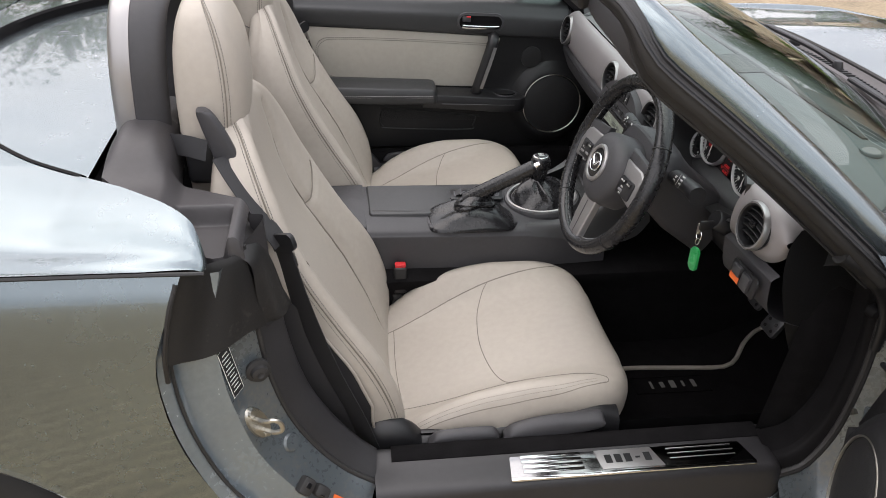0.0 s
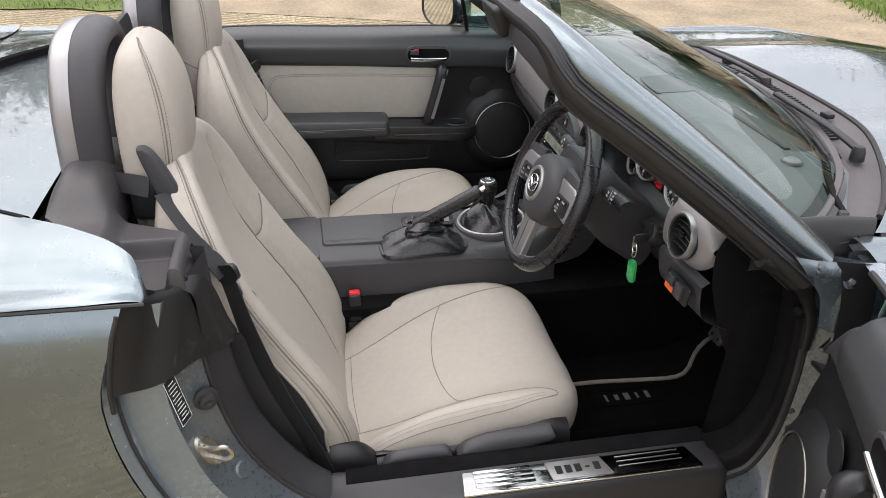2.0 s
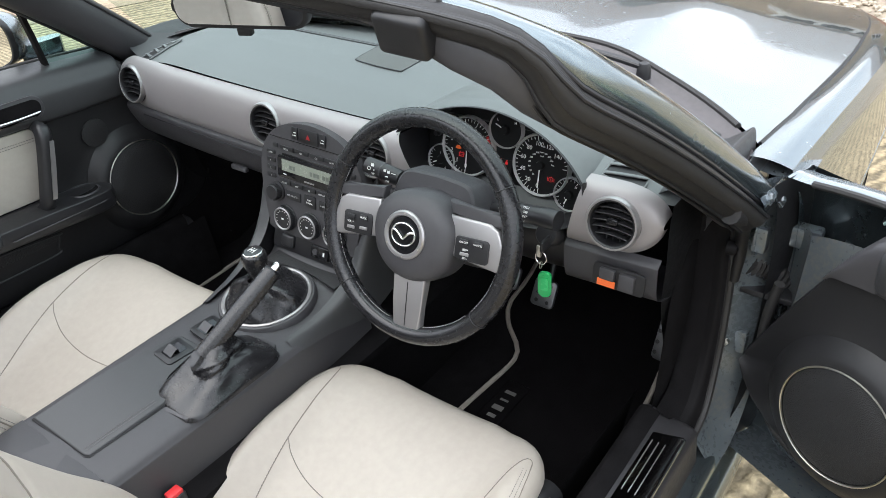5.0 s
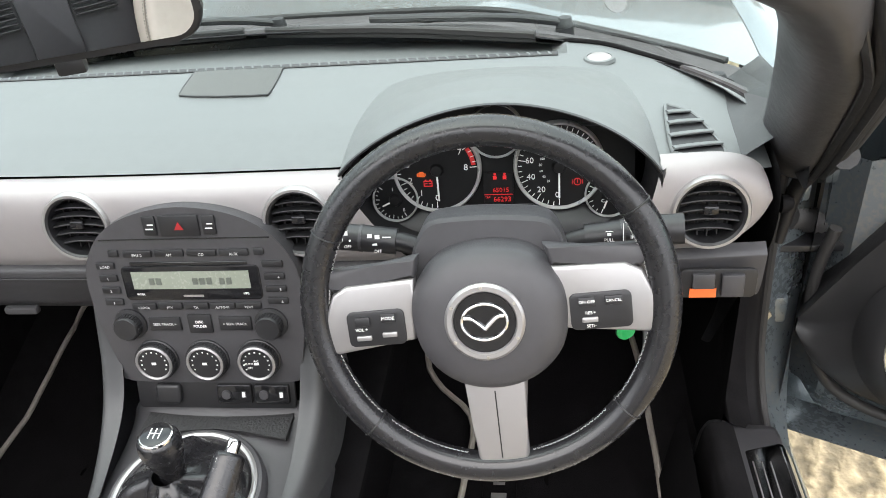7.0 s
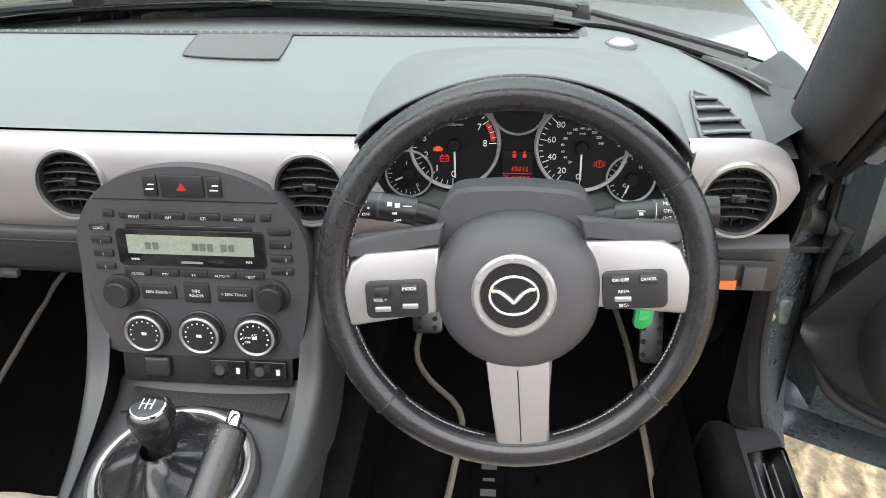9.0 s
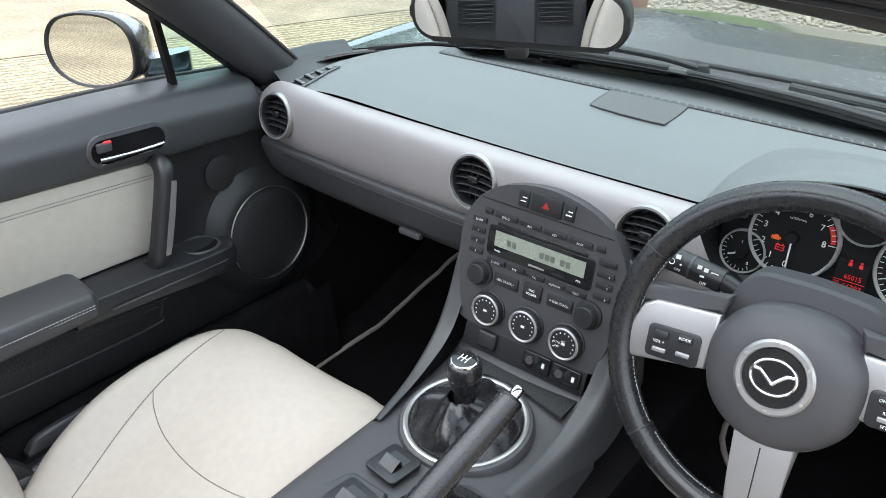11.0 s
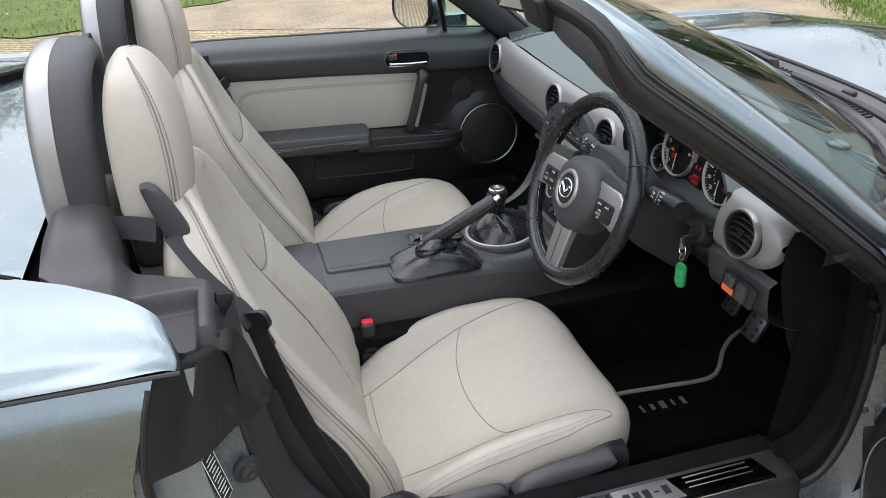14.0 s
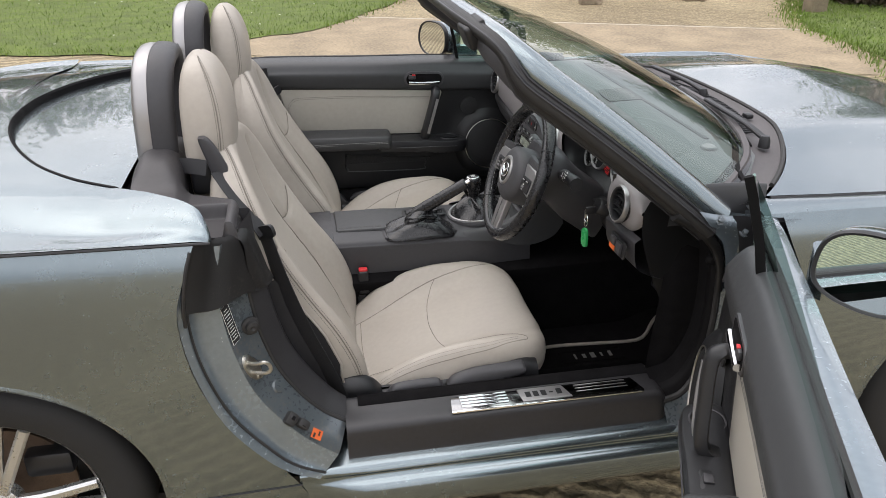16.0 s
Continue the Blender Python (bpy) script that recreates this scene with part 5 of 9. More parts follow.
sb = part("dash_band", band(-0.192, 0.688, 260, -0.075, 0.0), SILVER, car, "satin silver dashboard band")
part("dash_band", band(-0.688, -0.560, 70, 0.0, 0.03), SILVER, car, "satin silver dashboard band beside the dials")
for i, (x, y, z) in enumerate(VENTS):
    tilt = (-1, 0, 0.18)
    m = basis((x - 0.004, y, z), (0, -1, 0), (0.18, 0, 1))
    v = part("air_vent", lathe([(0.0435, -0.012), (0.0435, 0.0), (0.042, 0.0045), (0.039, 0.005), (0.0365, 0.003), (0.0355, -0.002), (0.035, -0.03), (0.0, -0.034)], 44, m), DEEP, sb, "round air vent with black slats")
    part("vent_ring", lathe([(0.0445, -0.006), (0.0445, 0.001), (0.0425, 0.0052), (0.0395, 0.0052), (0.038, 0.002)], 44, m), SATIN, v)
    for k in range(5):
        o = -0.022 + 0.011 * k
        w = math.sqrt(0.0345 ** 2 - o * o)
        bow = [(t * w, o + 0.004 * (1 - t * t), -0.006 - 0.002 * abs(t)) for t in np.linspace(-1, 1, 9)]
        part("slat", moved(ribbon(bow, 0.011, 0.0022, 10, up=(0, 1, 0.25)), m), DEEP, v)
    for k in range(5):
        o = -0.022 + 0.011 * k
        w = math.sqrt(0.034 ** 2 - o * o)
        part("vane", box((o, 0, -0.018), (0.0016, 2 * w, 0.010), 0, 1, m), DEEP, v)
    part("vent_tab", box((0, 0.003, -0.001), (0.018, 0.011, 0.008), 0.003, 2, m), GLOSS, v)

# lower dash skin: glovebox side and driver's side
def lower(y0, y1, n):
    rows = []
    for y in np.linspace(y0, y1, n):
        bx = band_x(y)
        rows.append([(bx + a, y, b) for a, b in cr([(0.020, 0.750), (0.010, 0.742), (0.012, 0.725), (0.022, 0.700), (0.040, 0.665), (0.075, 0.640), (0.15, 0.625), (0.30, 0.62)], 30)])
    return surf(rows)


part("lower_dash", lower(0.10, 0.69, 40), PLASTIC, car, "charcoal lower dash with the glovebox")
part("lower_dash", lower(-0.26, -0.10, 14), PLASTIC, car)
part("glovebox_seam", tube([(band_x(y) + 0.0095, y, 0.731) for y in np.linspace(0.16, 0.62, 20)], 0.0016, 6), DEEP, car)
part("glovebox_catch", box((1.318, 0.30, 0.665), (0.012, 0.05, 0.012), 0.004, 2, pose(0, 0, 0)), PLASTIC, car)
for k in range(6):
    part("footwell_slat", box((1.315 + 0.006 * k, 0.165, 0.705 - 0.011 * k), (0.006, 0.05, 0.004), 0.001, 1), DEEP, car)
# driver's side below the right vent, with the switch bank
rows = []
for y in np.linspace(-0.69, -0.53, 16):
    bx = band_x(y)
    rows.append([(bx + a, y, b) for a, b in cr([(0.020, 0.752), (0.008, 0.744), (0.006, 0.735), (0.012, 0.69), (0.03, 0.665), (0.09, 0.64), (0.2, 0.62)], 26)])
part("lower_dash", surf(rows), PLASTIC, car)
bank = part("switch_bank", plate(rounded(0.090, 0.040, 0.008), 0.004, basis((1.300, -0.633, 0.713), (0, -1, 0), (0.1, 0, 1)), 0.002), DEEP, car, "black switch bank below the vent")
part("switch", box((-0.018, 0.006, 0.007), (0.026, 0.020, 0.008), 0.002, 2, basis((1.300, -0.633, 0.713), (0, -1, 0), (0.1, 0, 1))), PLASTIC, bank)
part("switch", box((0.016, 0.0, 0.007), (0.026, 0.030, 0.008), 0.002, 2, basis((1.300, -0.633, 0.713), (0, -1, 0), (0.1, 0, 1))), PLASTIC, bank)
part("warning_label", box((-0.018, -0.010, 0.0085), (0.031, 0.012, 0.001), 0, 1, basis((1.300, -0.633, 0.713), (0, -1, 0), (0.1, 0, 1))), ORANGE, bank, "orange warning sticker")
# end cap of the dash at the door
for s in (1, -1):
    part("dash_end", loft([[(1.338, s * 0.694, 0.845), (1.42, s * 0.698, 0.85), (1.50, s * 0.70, 0.852)], [(1.324, s * 0.697, 0.81), (1.42, s * 0.702, 0.80), (1.50, s * 0.705, 0.80)], [(1.332, s * 0.696, 0.74), (1.40, s * 0.698, 0.72), (1.47, s * 0.698, 0.70)],
                           [(1.38, s * 0.68, 0.62), (1.42, s * 0.684, 0.58), (1.47, s * 0.682, 0.55)], [(1.44, s * 0.672, 0.50), (1.46, s * 0.672, 0.48), (1.49, s * 0.67, 0.46)]], 24, 14, False), ENDCAP, car)

for sd in (1, -1):
    part("pillar_foot", loft([[(x, sd * 0.655, dash_z(x, 0.655) - 0.004), (x + 0.002, sd * 0.682, dash_z(x, 0.688) + 0.010 + 0.12 * (1.52 - x)), (x + 0.004, sd * 0.712, dash_z(x, 0.690) + 0.030 + 0.12 * (1.52 - x)), (x + 0.004, sd * 0.730, dash_z(x, 0.690) + 0.036 + 0.08 * (1.52 - x)), (x, sd * 0.738, dash_z(x, 0.69) - 0.02), (x, sd * 0.735, 0.80)] for x in (1.365, 1.40, 1.44, 1.48, 1.52, 1.56, 1.59)], 22, 30, False), ARM, car, "charcoal trim at the foot of the windscreen pillar")
BEZEL = mat("silver_dial_bezel", (0.50, 0.50, 0.50), 0.3, 0.3, 0.02, 6.0)
# instrument hood and dials
def hood_point(f, a):
    """f: from the lip forward; a: across, -1 to 1."""
    w = HW * (1 - 0.16 * f * f)
    y = HY - w * a
    x = 1.302 + 0.018 * (1 - a * a) + 0.232 * f
    crown = float(np.interp(f, [0, 0.08, 0.35, 0.7, 1.0], [0.946, 0.951, 0.945, 0.922, 0.898]))
    base = dash_z(max(1.32, x), y) - 0.004
    return (x, y, base + max(0.0, crown - base) * max(0.0, 1 - abs(a) ** 1.9) ** 0.78)


arc = 0.992 * np.sin(np.linspace(-math.pi / 2, math.pi / 2, 70))
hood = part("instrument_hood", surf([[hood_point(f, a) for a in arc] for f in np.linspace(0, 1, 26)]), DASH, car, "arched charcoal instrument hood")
lip = [hood_point(0, a) for a in arc]
rows2 = [lip]
for f, dx in ((0.995, -0.004), (0.985, -0.004), (0.972, 0.002), (0.955, 0.020), (0.94, 0.05), (0.93, 0.085)):
    rows2.append([(p[0] + dx, HY + (p[1] - HY) * f, 0.83 + (p[2] - 0.83) * f) for p in lip])
part("hood_lining", surf(rows2), DEEP, hood)
under = [(HY - HW * math.cos(a), 0.866 - 0.118 * math.sin(a) ** 0.4) for a in np.linspace(0, math.pi, 50)]
rows = []
for f, dx in ((1.01, 1.308), (0.99, 1.302), (0.97, 1.306), (0.95, 1.330), (0.94, 1.380)):
    rows.append([(dx, HY + (y - HY) * f, 0.866 + (z - 0.866) * f) for y, z in under])
part("binnacle_floor", surf(rows), DEEP, hood)
md = basis((1.372, HY + 0.003, 0.838), (0, -1, 0), (0.22, 0, 1))
shield = [(a * 0.166, 0.016 + 0.076 * max(0.0, 1 - abs(a) ** 1.9) ** 0.78) for a in np.sin(np.linspace(-1.5, 1.5, 40))] + [(0.166, -0.05), (0.14, -0.075), (-0.14, -0.075), (-0.166, -0.05)]
part("dial_backing", plate(shield, 0.004, md @ pose(0, 0, -0.010), 0), DIALBLACK, hood)
part("reset_button", lathe([(0, 0.012), (0.004, 0.0118), (0.0048, 0.009), (0.005, -0.006)], 16, md @ pose(-0.142, 0.012, 0)), DEEP, hood)
part("reset_button_ring", lathe([(0.0052, 0.0), (0.0058, 0.003), (0.0066, 0.0)], 16, md @ pose(-0.142, 0.012, 0)), SATIN, hood)


def dial(u, v, r, name, label):
    d = part("dial", lathe([(0, 0.0), (r * 0.95, 0.0), (r * 0.955, 0.003), (r, 0.006), (r * 1.035, 0.002), (r * 1.04, -0.006)], 56, md @ pose(u, v, 0.0)), BEZEL, hood, label)
    part("dial_face", lathe([(0, 0.0012), (r * 0.948, 0.0012)], 48, md @ pose(u, v, 0)), DIALBLACK, d)
    return d


def ticks(d, u, v, r, a0, a1, n, ln, every=1, w=0.0009):
    bms = []
    for k in range(n):
        a = radians(a0 + (a1 - a0) * k / (n - 1))
        l = ln if k % every == 0 else ln * 0.55
        bms.append(box((0, 0, 0), (l, w, 0.0006), 0, 1, md @ pose(u, v, 0.002) @ pose((r - l / 2) * math.cos(a), (r - l / 2) * math.sin(a), 0, 0, 0, math.degrees(a))))
    part("scale", join(*bms), WHITE, d)


def numerals(d, u, v, r, a0, a1, labels, size):
    bms = []
    for k, t in enumerate(labels):
        a = radians(a0 + (a1 - a0) * k / (len(labels) - 1))
        bms.append(words(t, size, md @ pose(u + r * math.cos(a), v + r * math.sin(a) - size * 0.0, 0.002), 0.0003))
    part("numerals", join(*bms), WHITE, d)


def needle(d, u, v, ln, ang):
    part("needle", join(box((ln * 0.36, 0, 0), (ln, 0.0022, 0.001), 0.0004, 1, md @ pose(u, v, 0.0055, 0, 0, ang)), lathe([(0, 0.008), (0.004, 0.0075), (0.005, 0.004)], 16, md @ pose(u, v, 0))), WHITE, d)
    part("needle_cap", lathe([(0, 0.0095), (0.0065, 0.009), (0.0085, 0.004)], 18, md @ pose(u, v, 0)), DIALBLACK, d)


TU, SU, DV, DR = -0.0755, 0.0745, 0.0, 0.0535
d = dial(TU, DV, DR, "dial", "chrome-ringed rev counter")
ticks(d, TU, DV, DR * 0.93, 268, 3, 33, 0.0085, 4)
numerals(d, TU, DV, DR * 0.68, 268, 3, list("012345678"), 0.0112)
part("scale_unit", words("x1000r/min", 0.0045, md @ pose(TU, DV + 0.024, 0.002), 0.0002), WHITE, d)
needle(d, TU, DV, DR * 0.86, 272)
RZONE = mat("red_zone", (0.6, 0.02, 0.02), 0.5, 0, 0.05, 20.0)
part("red_zone", surf([[md @ Vector((TU + r * math.cos(a), DV + r * math.sin(a), 0.0018)) for r in (0.0435, 0.0490)] for a in np.linspace(radians(6), radians(34), 12)]), RZONE, d)
# engine and battery lamps
part("warning_light", join(box((TU - 0.0195, DV - 0.006, 0.002), (0.0075, 0.0050, 0.0008), 0, 1, md), box((TU - 0.0195, DV - 0.0028, 0.002), (0.0048, 0.0014, 0.0008), 0, 1, md), box((TU - 0.0246, DV - 0.006, 0.002), (0.0014, 0.004, 0.0008), 0, 1, md), box((TU - 0.0146, DV - 0.006, 0.002), (0.0014, 0.003, 0.0008), 0, 1, md)), AMBERGLOW, d, "amber engine lamp")
bx = [box((TU - 0.012 + q[0], DV - 0.0175 + q[1], 0.002), (q[2], q[3], 0.0008), 0, 1, md) for q in ((0, 0.0032, 0.010, 0.001), (0, -0.0032, 0.010, 0.001), (-0.005, 0, 0.001, 0.0072), (0.005, 0, 0.001, 0.0072), (-0.003, 0.0044, 0.002, 0.0014), (0.003, 0.0044, 0.002, 0.0014), (-0.0022, 0, 0.003, 0.0008), (0.0022, 0, 0.003, 0.0008))]
part("warning_light", join(*bx), REDGLOW, d, "red battery lamp")
d = dial(SU, DV, DR, "dial", "chrome-ringed speedometer")
ticks(d, SU, DV, DR * 0.93, 270, 3, 33, 0.0085, 4)
numerals(d, SU, DV, DR * 0.68, 266, 36, ["0", "20", "40", "60", "80", "100", "120", "140"], 0.0105)
numerals(d, SU, DV, DR * 0.42, 235, 12, ["20", "40", "60", "80", "100", "120", "140", "160", "180", "200", "220", "240"], 0.0042)
part("scale_unit", join(words("mph", 0.0045, md @ pose(SU, DV + 0.033, 0.002), 0.0002), words("km/h", 0.0036, md @ pose(SU, DV + 0.016, 0.002), 0.0002)), WHITE, d)
needle(d, SU, DV, DR * 0.86, 270)
part("warning_light", join(tube([tuple(md @ Vector((SU + 0.022 + 0.0042 * math.cos(a), DV - 0.020 + 0.0042 * math.sin(a), 0.002))) for a in np.linspace(0, 2 * math.pi, 20, endpoint=False)], 0.0005, 5, closed=True), box((SU + 0.022, DV - 0.0195, 0.002), (0.0009, 0.0042, 0.0006), 0, 1, md), box((SU + 0.0158, DV - 0.020, 0.002), (0.0007, 0.006, 0.0006), 0, 1, md), box((SU + 0.0282, DV - 0.020, 0.002), (0.0007, 0.006, 0.0006), 0, 1, md)), REDGLOW, d, "red brake lamp")
for u, v, r, ang, t0, t1 in ((-0.1305, -0.037, 0.0285, 205, "0", "1"), (0.1345, -0.037, 0.0285, 250, "C", "H"), (-0.001, 0.046, 0.0325, 158, "L", "H")):
    d = dial(u, v, r, "dial", "small chrome-ringed gauge")
    if v < 0:
        ticks(d, u, v, r * 0.9, 300 if u < 0 else 250, 140 if u < 0 else 60, 13, 0.005, 3, 0.0008)
    needle(d, u, v, r * 0.75, ang)
    k = (((0.35, -0.5), (-0.1, 0.45)) if u < -0.1 else ((-0.25, -0.3), (0.35, 0.5)) if u > 0.1 else ((-0.55, 0.45), (0.55, 0.45)))
    part("numerals", join(words(t0, 0.0062, md @ pose(u + r * k[0][0], v + r * k[0][1], 0.002), 0.0003), words(t1, 0.0062, md @ pose(u + r * k[1][0], v + r * k[1][1], 0.002), 0.0003)), WHITE, d)
odo = part("display", box((0.0, -0.026, 0.0), (0.037, 0.040, 0.004), 0.001, 1, md), DIALBLACK, hood, "red trip display")
part("readout", words("65015", 0.0082, md @ pose(0.003, -0.0280, 0.0032), 0.0003), REDGLOW, odo)
part("readout", words("66293", 0.0090, md @ pose(0.0045, -0.0400, 0.0032), 0.0003), REDGLOW, odo)
part("readout", words("TRIP", 0.0034, md @ pose(-0.0135, -0.0372, 0.0032), 0.0003), REDGLOW, odo)
part("readout_line", box((0.0, -0.0335, 0.0031), (0.036, 0.0007, 0.0006), 0, 1, md), REDGLOW, odo)
for u in (-0.004, 0.008):
    part("warning_light", join(lathe([(0, 0.0032), (0.0014, 0.003), (0.0016, 0.0018)], 12, md @ pose(u, -0.0075, 0)), box((u, -0.0118, 0.0028), (0.0044, 0.0046, 0.0008), 0, 1, md)), REDGLOW, odo)

# ---- centre stack ----
mst = basis((1.252, 0, 0.735), (0, -1, 0), (0.178, 0, 1))
outline = cr([(0.0, 0.119), (0.06, 0.110), (0.105, 0.086), (0.132, 0.045), (0.137, 0.0), (0.130, -0.06), (0.118, -0.112), (0.108, -0.122), (0.0, -0.124), (-0.108, -0.122), (-0.118, -0.112), (-0.130, -0.06), (-0.137, 0.0), (-0.132, 0.045), (-0.105, 0.086), (-0.06, 0.110)], 90, True)
stack = part("stack_panel", plate([tuple(p) for p in outline], 0.03, mst @ pose(0, 0, -0.028), 0.004, 3), PLASTIC, car, "charcoal centre stack with radio and heater dials")
SB = mst @ pose(0, 0, 0.002)


def button(u, v, w, h, depth=0.004, material=None, parent=None, bev=0.0015):
    return part("button", box((u, v, depth / 2 - 0.001), (w, h, depth), bev, 2, SB), material or DEEP, parent or stack)


def legend(txt, u, v, size, parent=None, material=None, z=0.0034):
    part("legend", words(txt, size, SB @ pose(u, v, z), 0.0002), material or PRINT, parent or stack)


part("stack_seam", box((0, 0.079, 0.0), (0.215, 0.0012, 0.002), 0, 1, SB), GLOSS, stack)
hz = button(0, 0.096, 0.050, 0.027)
tri = bmesh.new()
tv = [tri.verts.new(SB @ Vector(p)) for p in ((-0.006, 0.0915, 0.0035), (0.006, 0.0915, 0.0035), (0, 0.1015, 0.0035))]
tri.faces.new(tv)
part("hazard_triangle", tri, DIMRED, hz, "red hazard triangle")
for s in (1, -1):
    b = button(s * 0.037, 0.0965, 0.0165, 0.025)
    part("roof_symbol", join(box((s * 0.037, 0.093, 0.0035), (0.009, 0.0015, 0.0006), 0, 1, SB), box((s * 0.037 + 0.002, 0.0985, 0.0035), (0.007, 0.0013, 0.0006), 0, 1, SB @ pose(0, 0, 0))), WHITE, b)
for u, t in ((-0.061, "FM1/2"), (-0.0205, "AM"), (0.0205, "CD"), (0.061, "AUX")):
    button(u, 0.0605, 0.037, 0.009)
    legend(t, u, 0.0590, 0.0052)
for s in (1, -1):
    button(s * 0.092, 0.0615, 0.013, 0.009)
part("disc_slot", box((0, 0.0465, 0.0), (0.150, 0.005, 0.003), 0.001, 1, SB), GLOSS, stack, "black disc slot")
disp = part("radio_display", plate(rounded(0.176, 0.046, 0.006), 0.003, SB @ pose(0, 0.0205, -0.001), 0.001), GLOSS, stack, "gloss black radio display with a pale screen")
part("lcd", box((0, 0.025, 0.0022), (0.150, 0.0235, 0.001), 0, 1, SB), LCD, disp, "grey-green lit display")
for u in (-0.050, -0.041, 0.006, 0.015, 0.024, 0.040, 0.049):
    part("segment", box((u, 0.0235, 0.003), (0.0065, 0.009, 0.0004), 0.0005, 1, SB), LCDINK, disp)
part("legend", words("WMA", 0.0042, SB @ pose(-0.068, 0.006, 0.0025), 0.0002), WHITE, disp)
part("legend", words("MP3", 0.0042, SB @ pose(0.068, 0.006, 0.0025), 0.0002), WHITE, disp)
part("legend", box((0, 0.0035, 0.0025), (0.026, 0.0028, 0.0004), 0, 1, SB), SATIN, disp)
for k, t in enumerate(("LOAD", "1", "2", "3")):
    button(-0.106, 0.045 - 0.0165 * k, 0.024, 0.009)
    legend(t, -0.106, 0.044 - 0.0165 * k, 0.0048)
for k, t in enumerate(("EJECT", "4", "5", "6")):
    button(0.106, 0.045 - 0.0165 * k, 0.026, 0.009)
    if k:
        legend(t, 0.112, 0.044 - 0.0165 * k, 0.0052)
for k, t in enumerate(("CLOCK", "PTY", "TA", "AUTO-M", "TEXT")):
    u = -0.068 + 0.034 * k
    button(u, -0.011, 0.032, 0.0095)
    legend(t, u, -0.0125, 0.0046)
for u, w, t in ((-0.046, 0.042, "SEEK TRACK <"), (0.046, 0.042, "> SEEK TRACK")):
    button(u, -0.036, w, 0.019)
    legend(t, u, -0.036, 0.0048)
button(0, -0.036, 0.031, 0.026)
part("legend", join(words("DISC", 0.0048, SB @ pose(0, -0.033, 0.0034), 0.0002), words("FOLDER", 0.0048, SB @ pose(0, -0.039, 0.0034), 0.0002)), WHITE, stack)
for s in (1, -1):
    k = part("radio_knob", lathe([(0.021, -0.001), (0.021, 0.003), (0.0165, 0.004), (0.0158, 0.016), (0.0145, 0.018), (0, 0.0185)], 36, SB @ pose(s * 0.092, -0.036, 0)), DEEP, stack, "black ribbed radio knob")
    bms = []
    for i in range(28):
        a = 2 * math.pi * i / 28
        bms.append(box((0.0162 * math.cos(a), 0.0162 * math.sin(a), 0.010), (0.0012, 0.0012, 0.010), 0, 1, SB @ pose(s * 0.092, -0.036, 0)))
    part("knurl", join(*bms), DEEP, k)
for i, u in enumerate((-0.068, 0.0, 0.068)):
    mk = SB @ pose(u, -0.088, 0)
    k = part("heater_dial", lathe([(0.0285, -0.001), (0.028, 0.002), (0.0265, 0.003), (0.026, 0.010), (0.0255, 0.012), (0.0235, 0.013)], 44, mk), DEEP, stack, "round heater dial with a silver ring")
    part("dial_ring", lathe([(0.0245, 0.0115), (0.0243, 0.0135), (0.0225, 0.0145), (0.0208, 0.0135), (0.0205, 0.011)], 44, mk), SATIN, k)
    part("dial_face", lathe([(0, 0.0125), (0.0208, 0.0122)], 32, mk), DEEP, k)
    bms = []
    for j in range(11):
        a = radians(210 - 24 * j)
        bms.append(box((0.0165 * math.cos(a), 0.0165 * math.sin(a), 0.0128), (0.0018, 0.0018, 0.0004), 0, 1, mk))
    bms.append(box((0, 0.0, 0.0128), (0.006, 0.0035, 0.0004), 0, 1, mk))
    part("dial_marks", join(*bms), WHITE, k)
    bms = []
    for j in range(40):
        a = 2 * math.pi * j / 40
        bms.append(box((0.0262 * math.cos(a), 0.0262 * math.sin(a), 0.0065), (0.0012, 0.0014, 0.007), 0, 1, mk @ pose(0, 0, 0)))
    part("knurl", join(*bms), DEEP, k)
part("legend", join(words("AUTO", 0.0042, SB @ pose(0.058, -0.088, 0.013), 0.0002), words("OFF", 0.0042, SB @ pose(0.059, -0.094, 0.013), 0.0002), words("A/C", 0.0042, SB @ pose(0.068, -0.084, 0.013), 0.0002)), WHITE, stack)

# ---- centre console ----
def console_section(x, w, top, z0=0.20, crown=0.006):
    return [(x, -w - 0.012, z0), (x, -w - 0.006, (z0 + top) / 2), (x, -w, top - 0.035), (x, -w + 0.004, top - 0.012), (x, -w + 0.018, top - 0.001), (x, -w * 0.5, top + crown * 0.7), (x, 0, top + crown),
            (x, w * 0.5, top + crown * 0.7), (x, w - 0.018, top - 0.001), (x, w - 0.004, top - 0.012), (x, w, top - 0.035), (x, w + 0.006, (z0 + top) / 2), (x, w + 0.012, z0)]


bm = loft([console_section(0.34, 0.125, 0.545), console_section(0.50, 0.128, 0.545), console_section(0.70, 0.130, 0.543), console_section(0.90, 0.134, 0.540), console_section(1.05, 0.136, 0.538), console_section(1.15, 0.134, 0.542), console_section(1.21, 0.130, 0.556), console_section(1.235, 0.128, 0.575)], 60, 60, False)
console = part("centre_console", bm, PLASTIC, car, "charcoal plastic centre console")
tree_c = BVHTree.FromPolygons([v.co.copy() for v in console.data.vertices], [tuple(p.vertices) for p in console.data.polygons])


def on_console(x, y):
    hit = tree_c.ray_cast(Vector((x, y, 1.0)), Vector((0, 0, -1)))
    return hit[0].z if hit[0] else 0.545


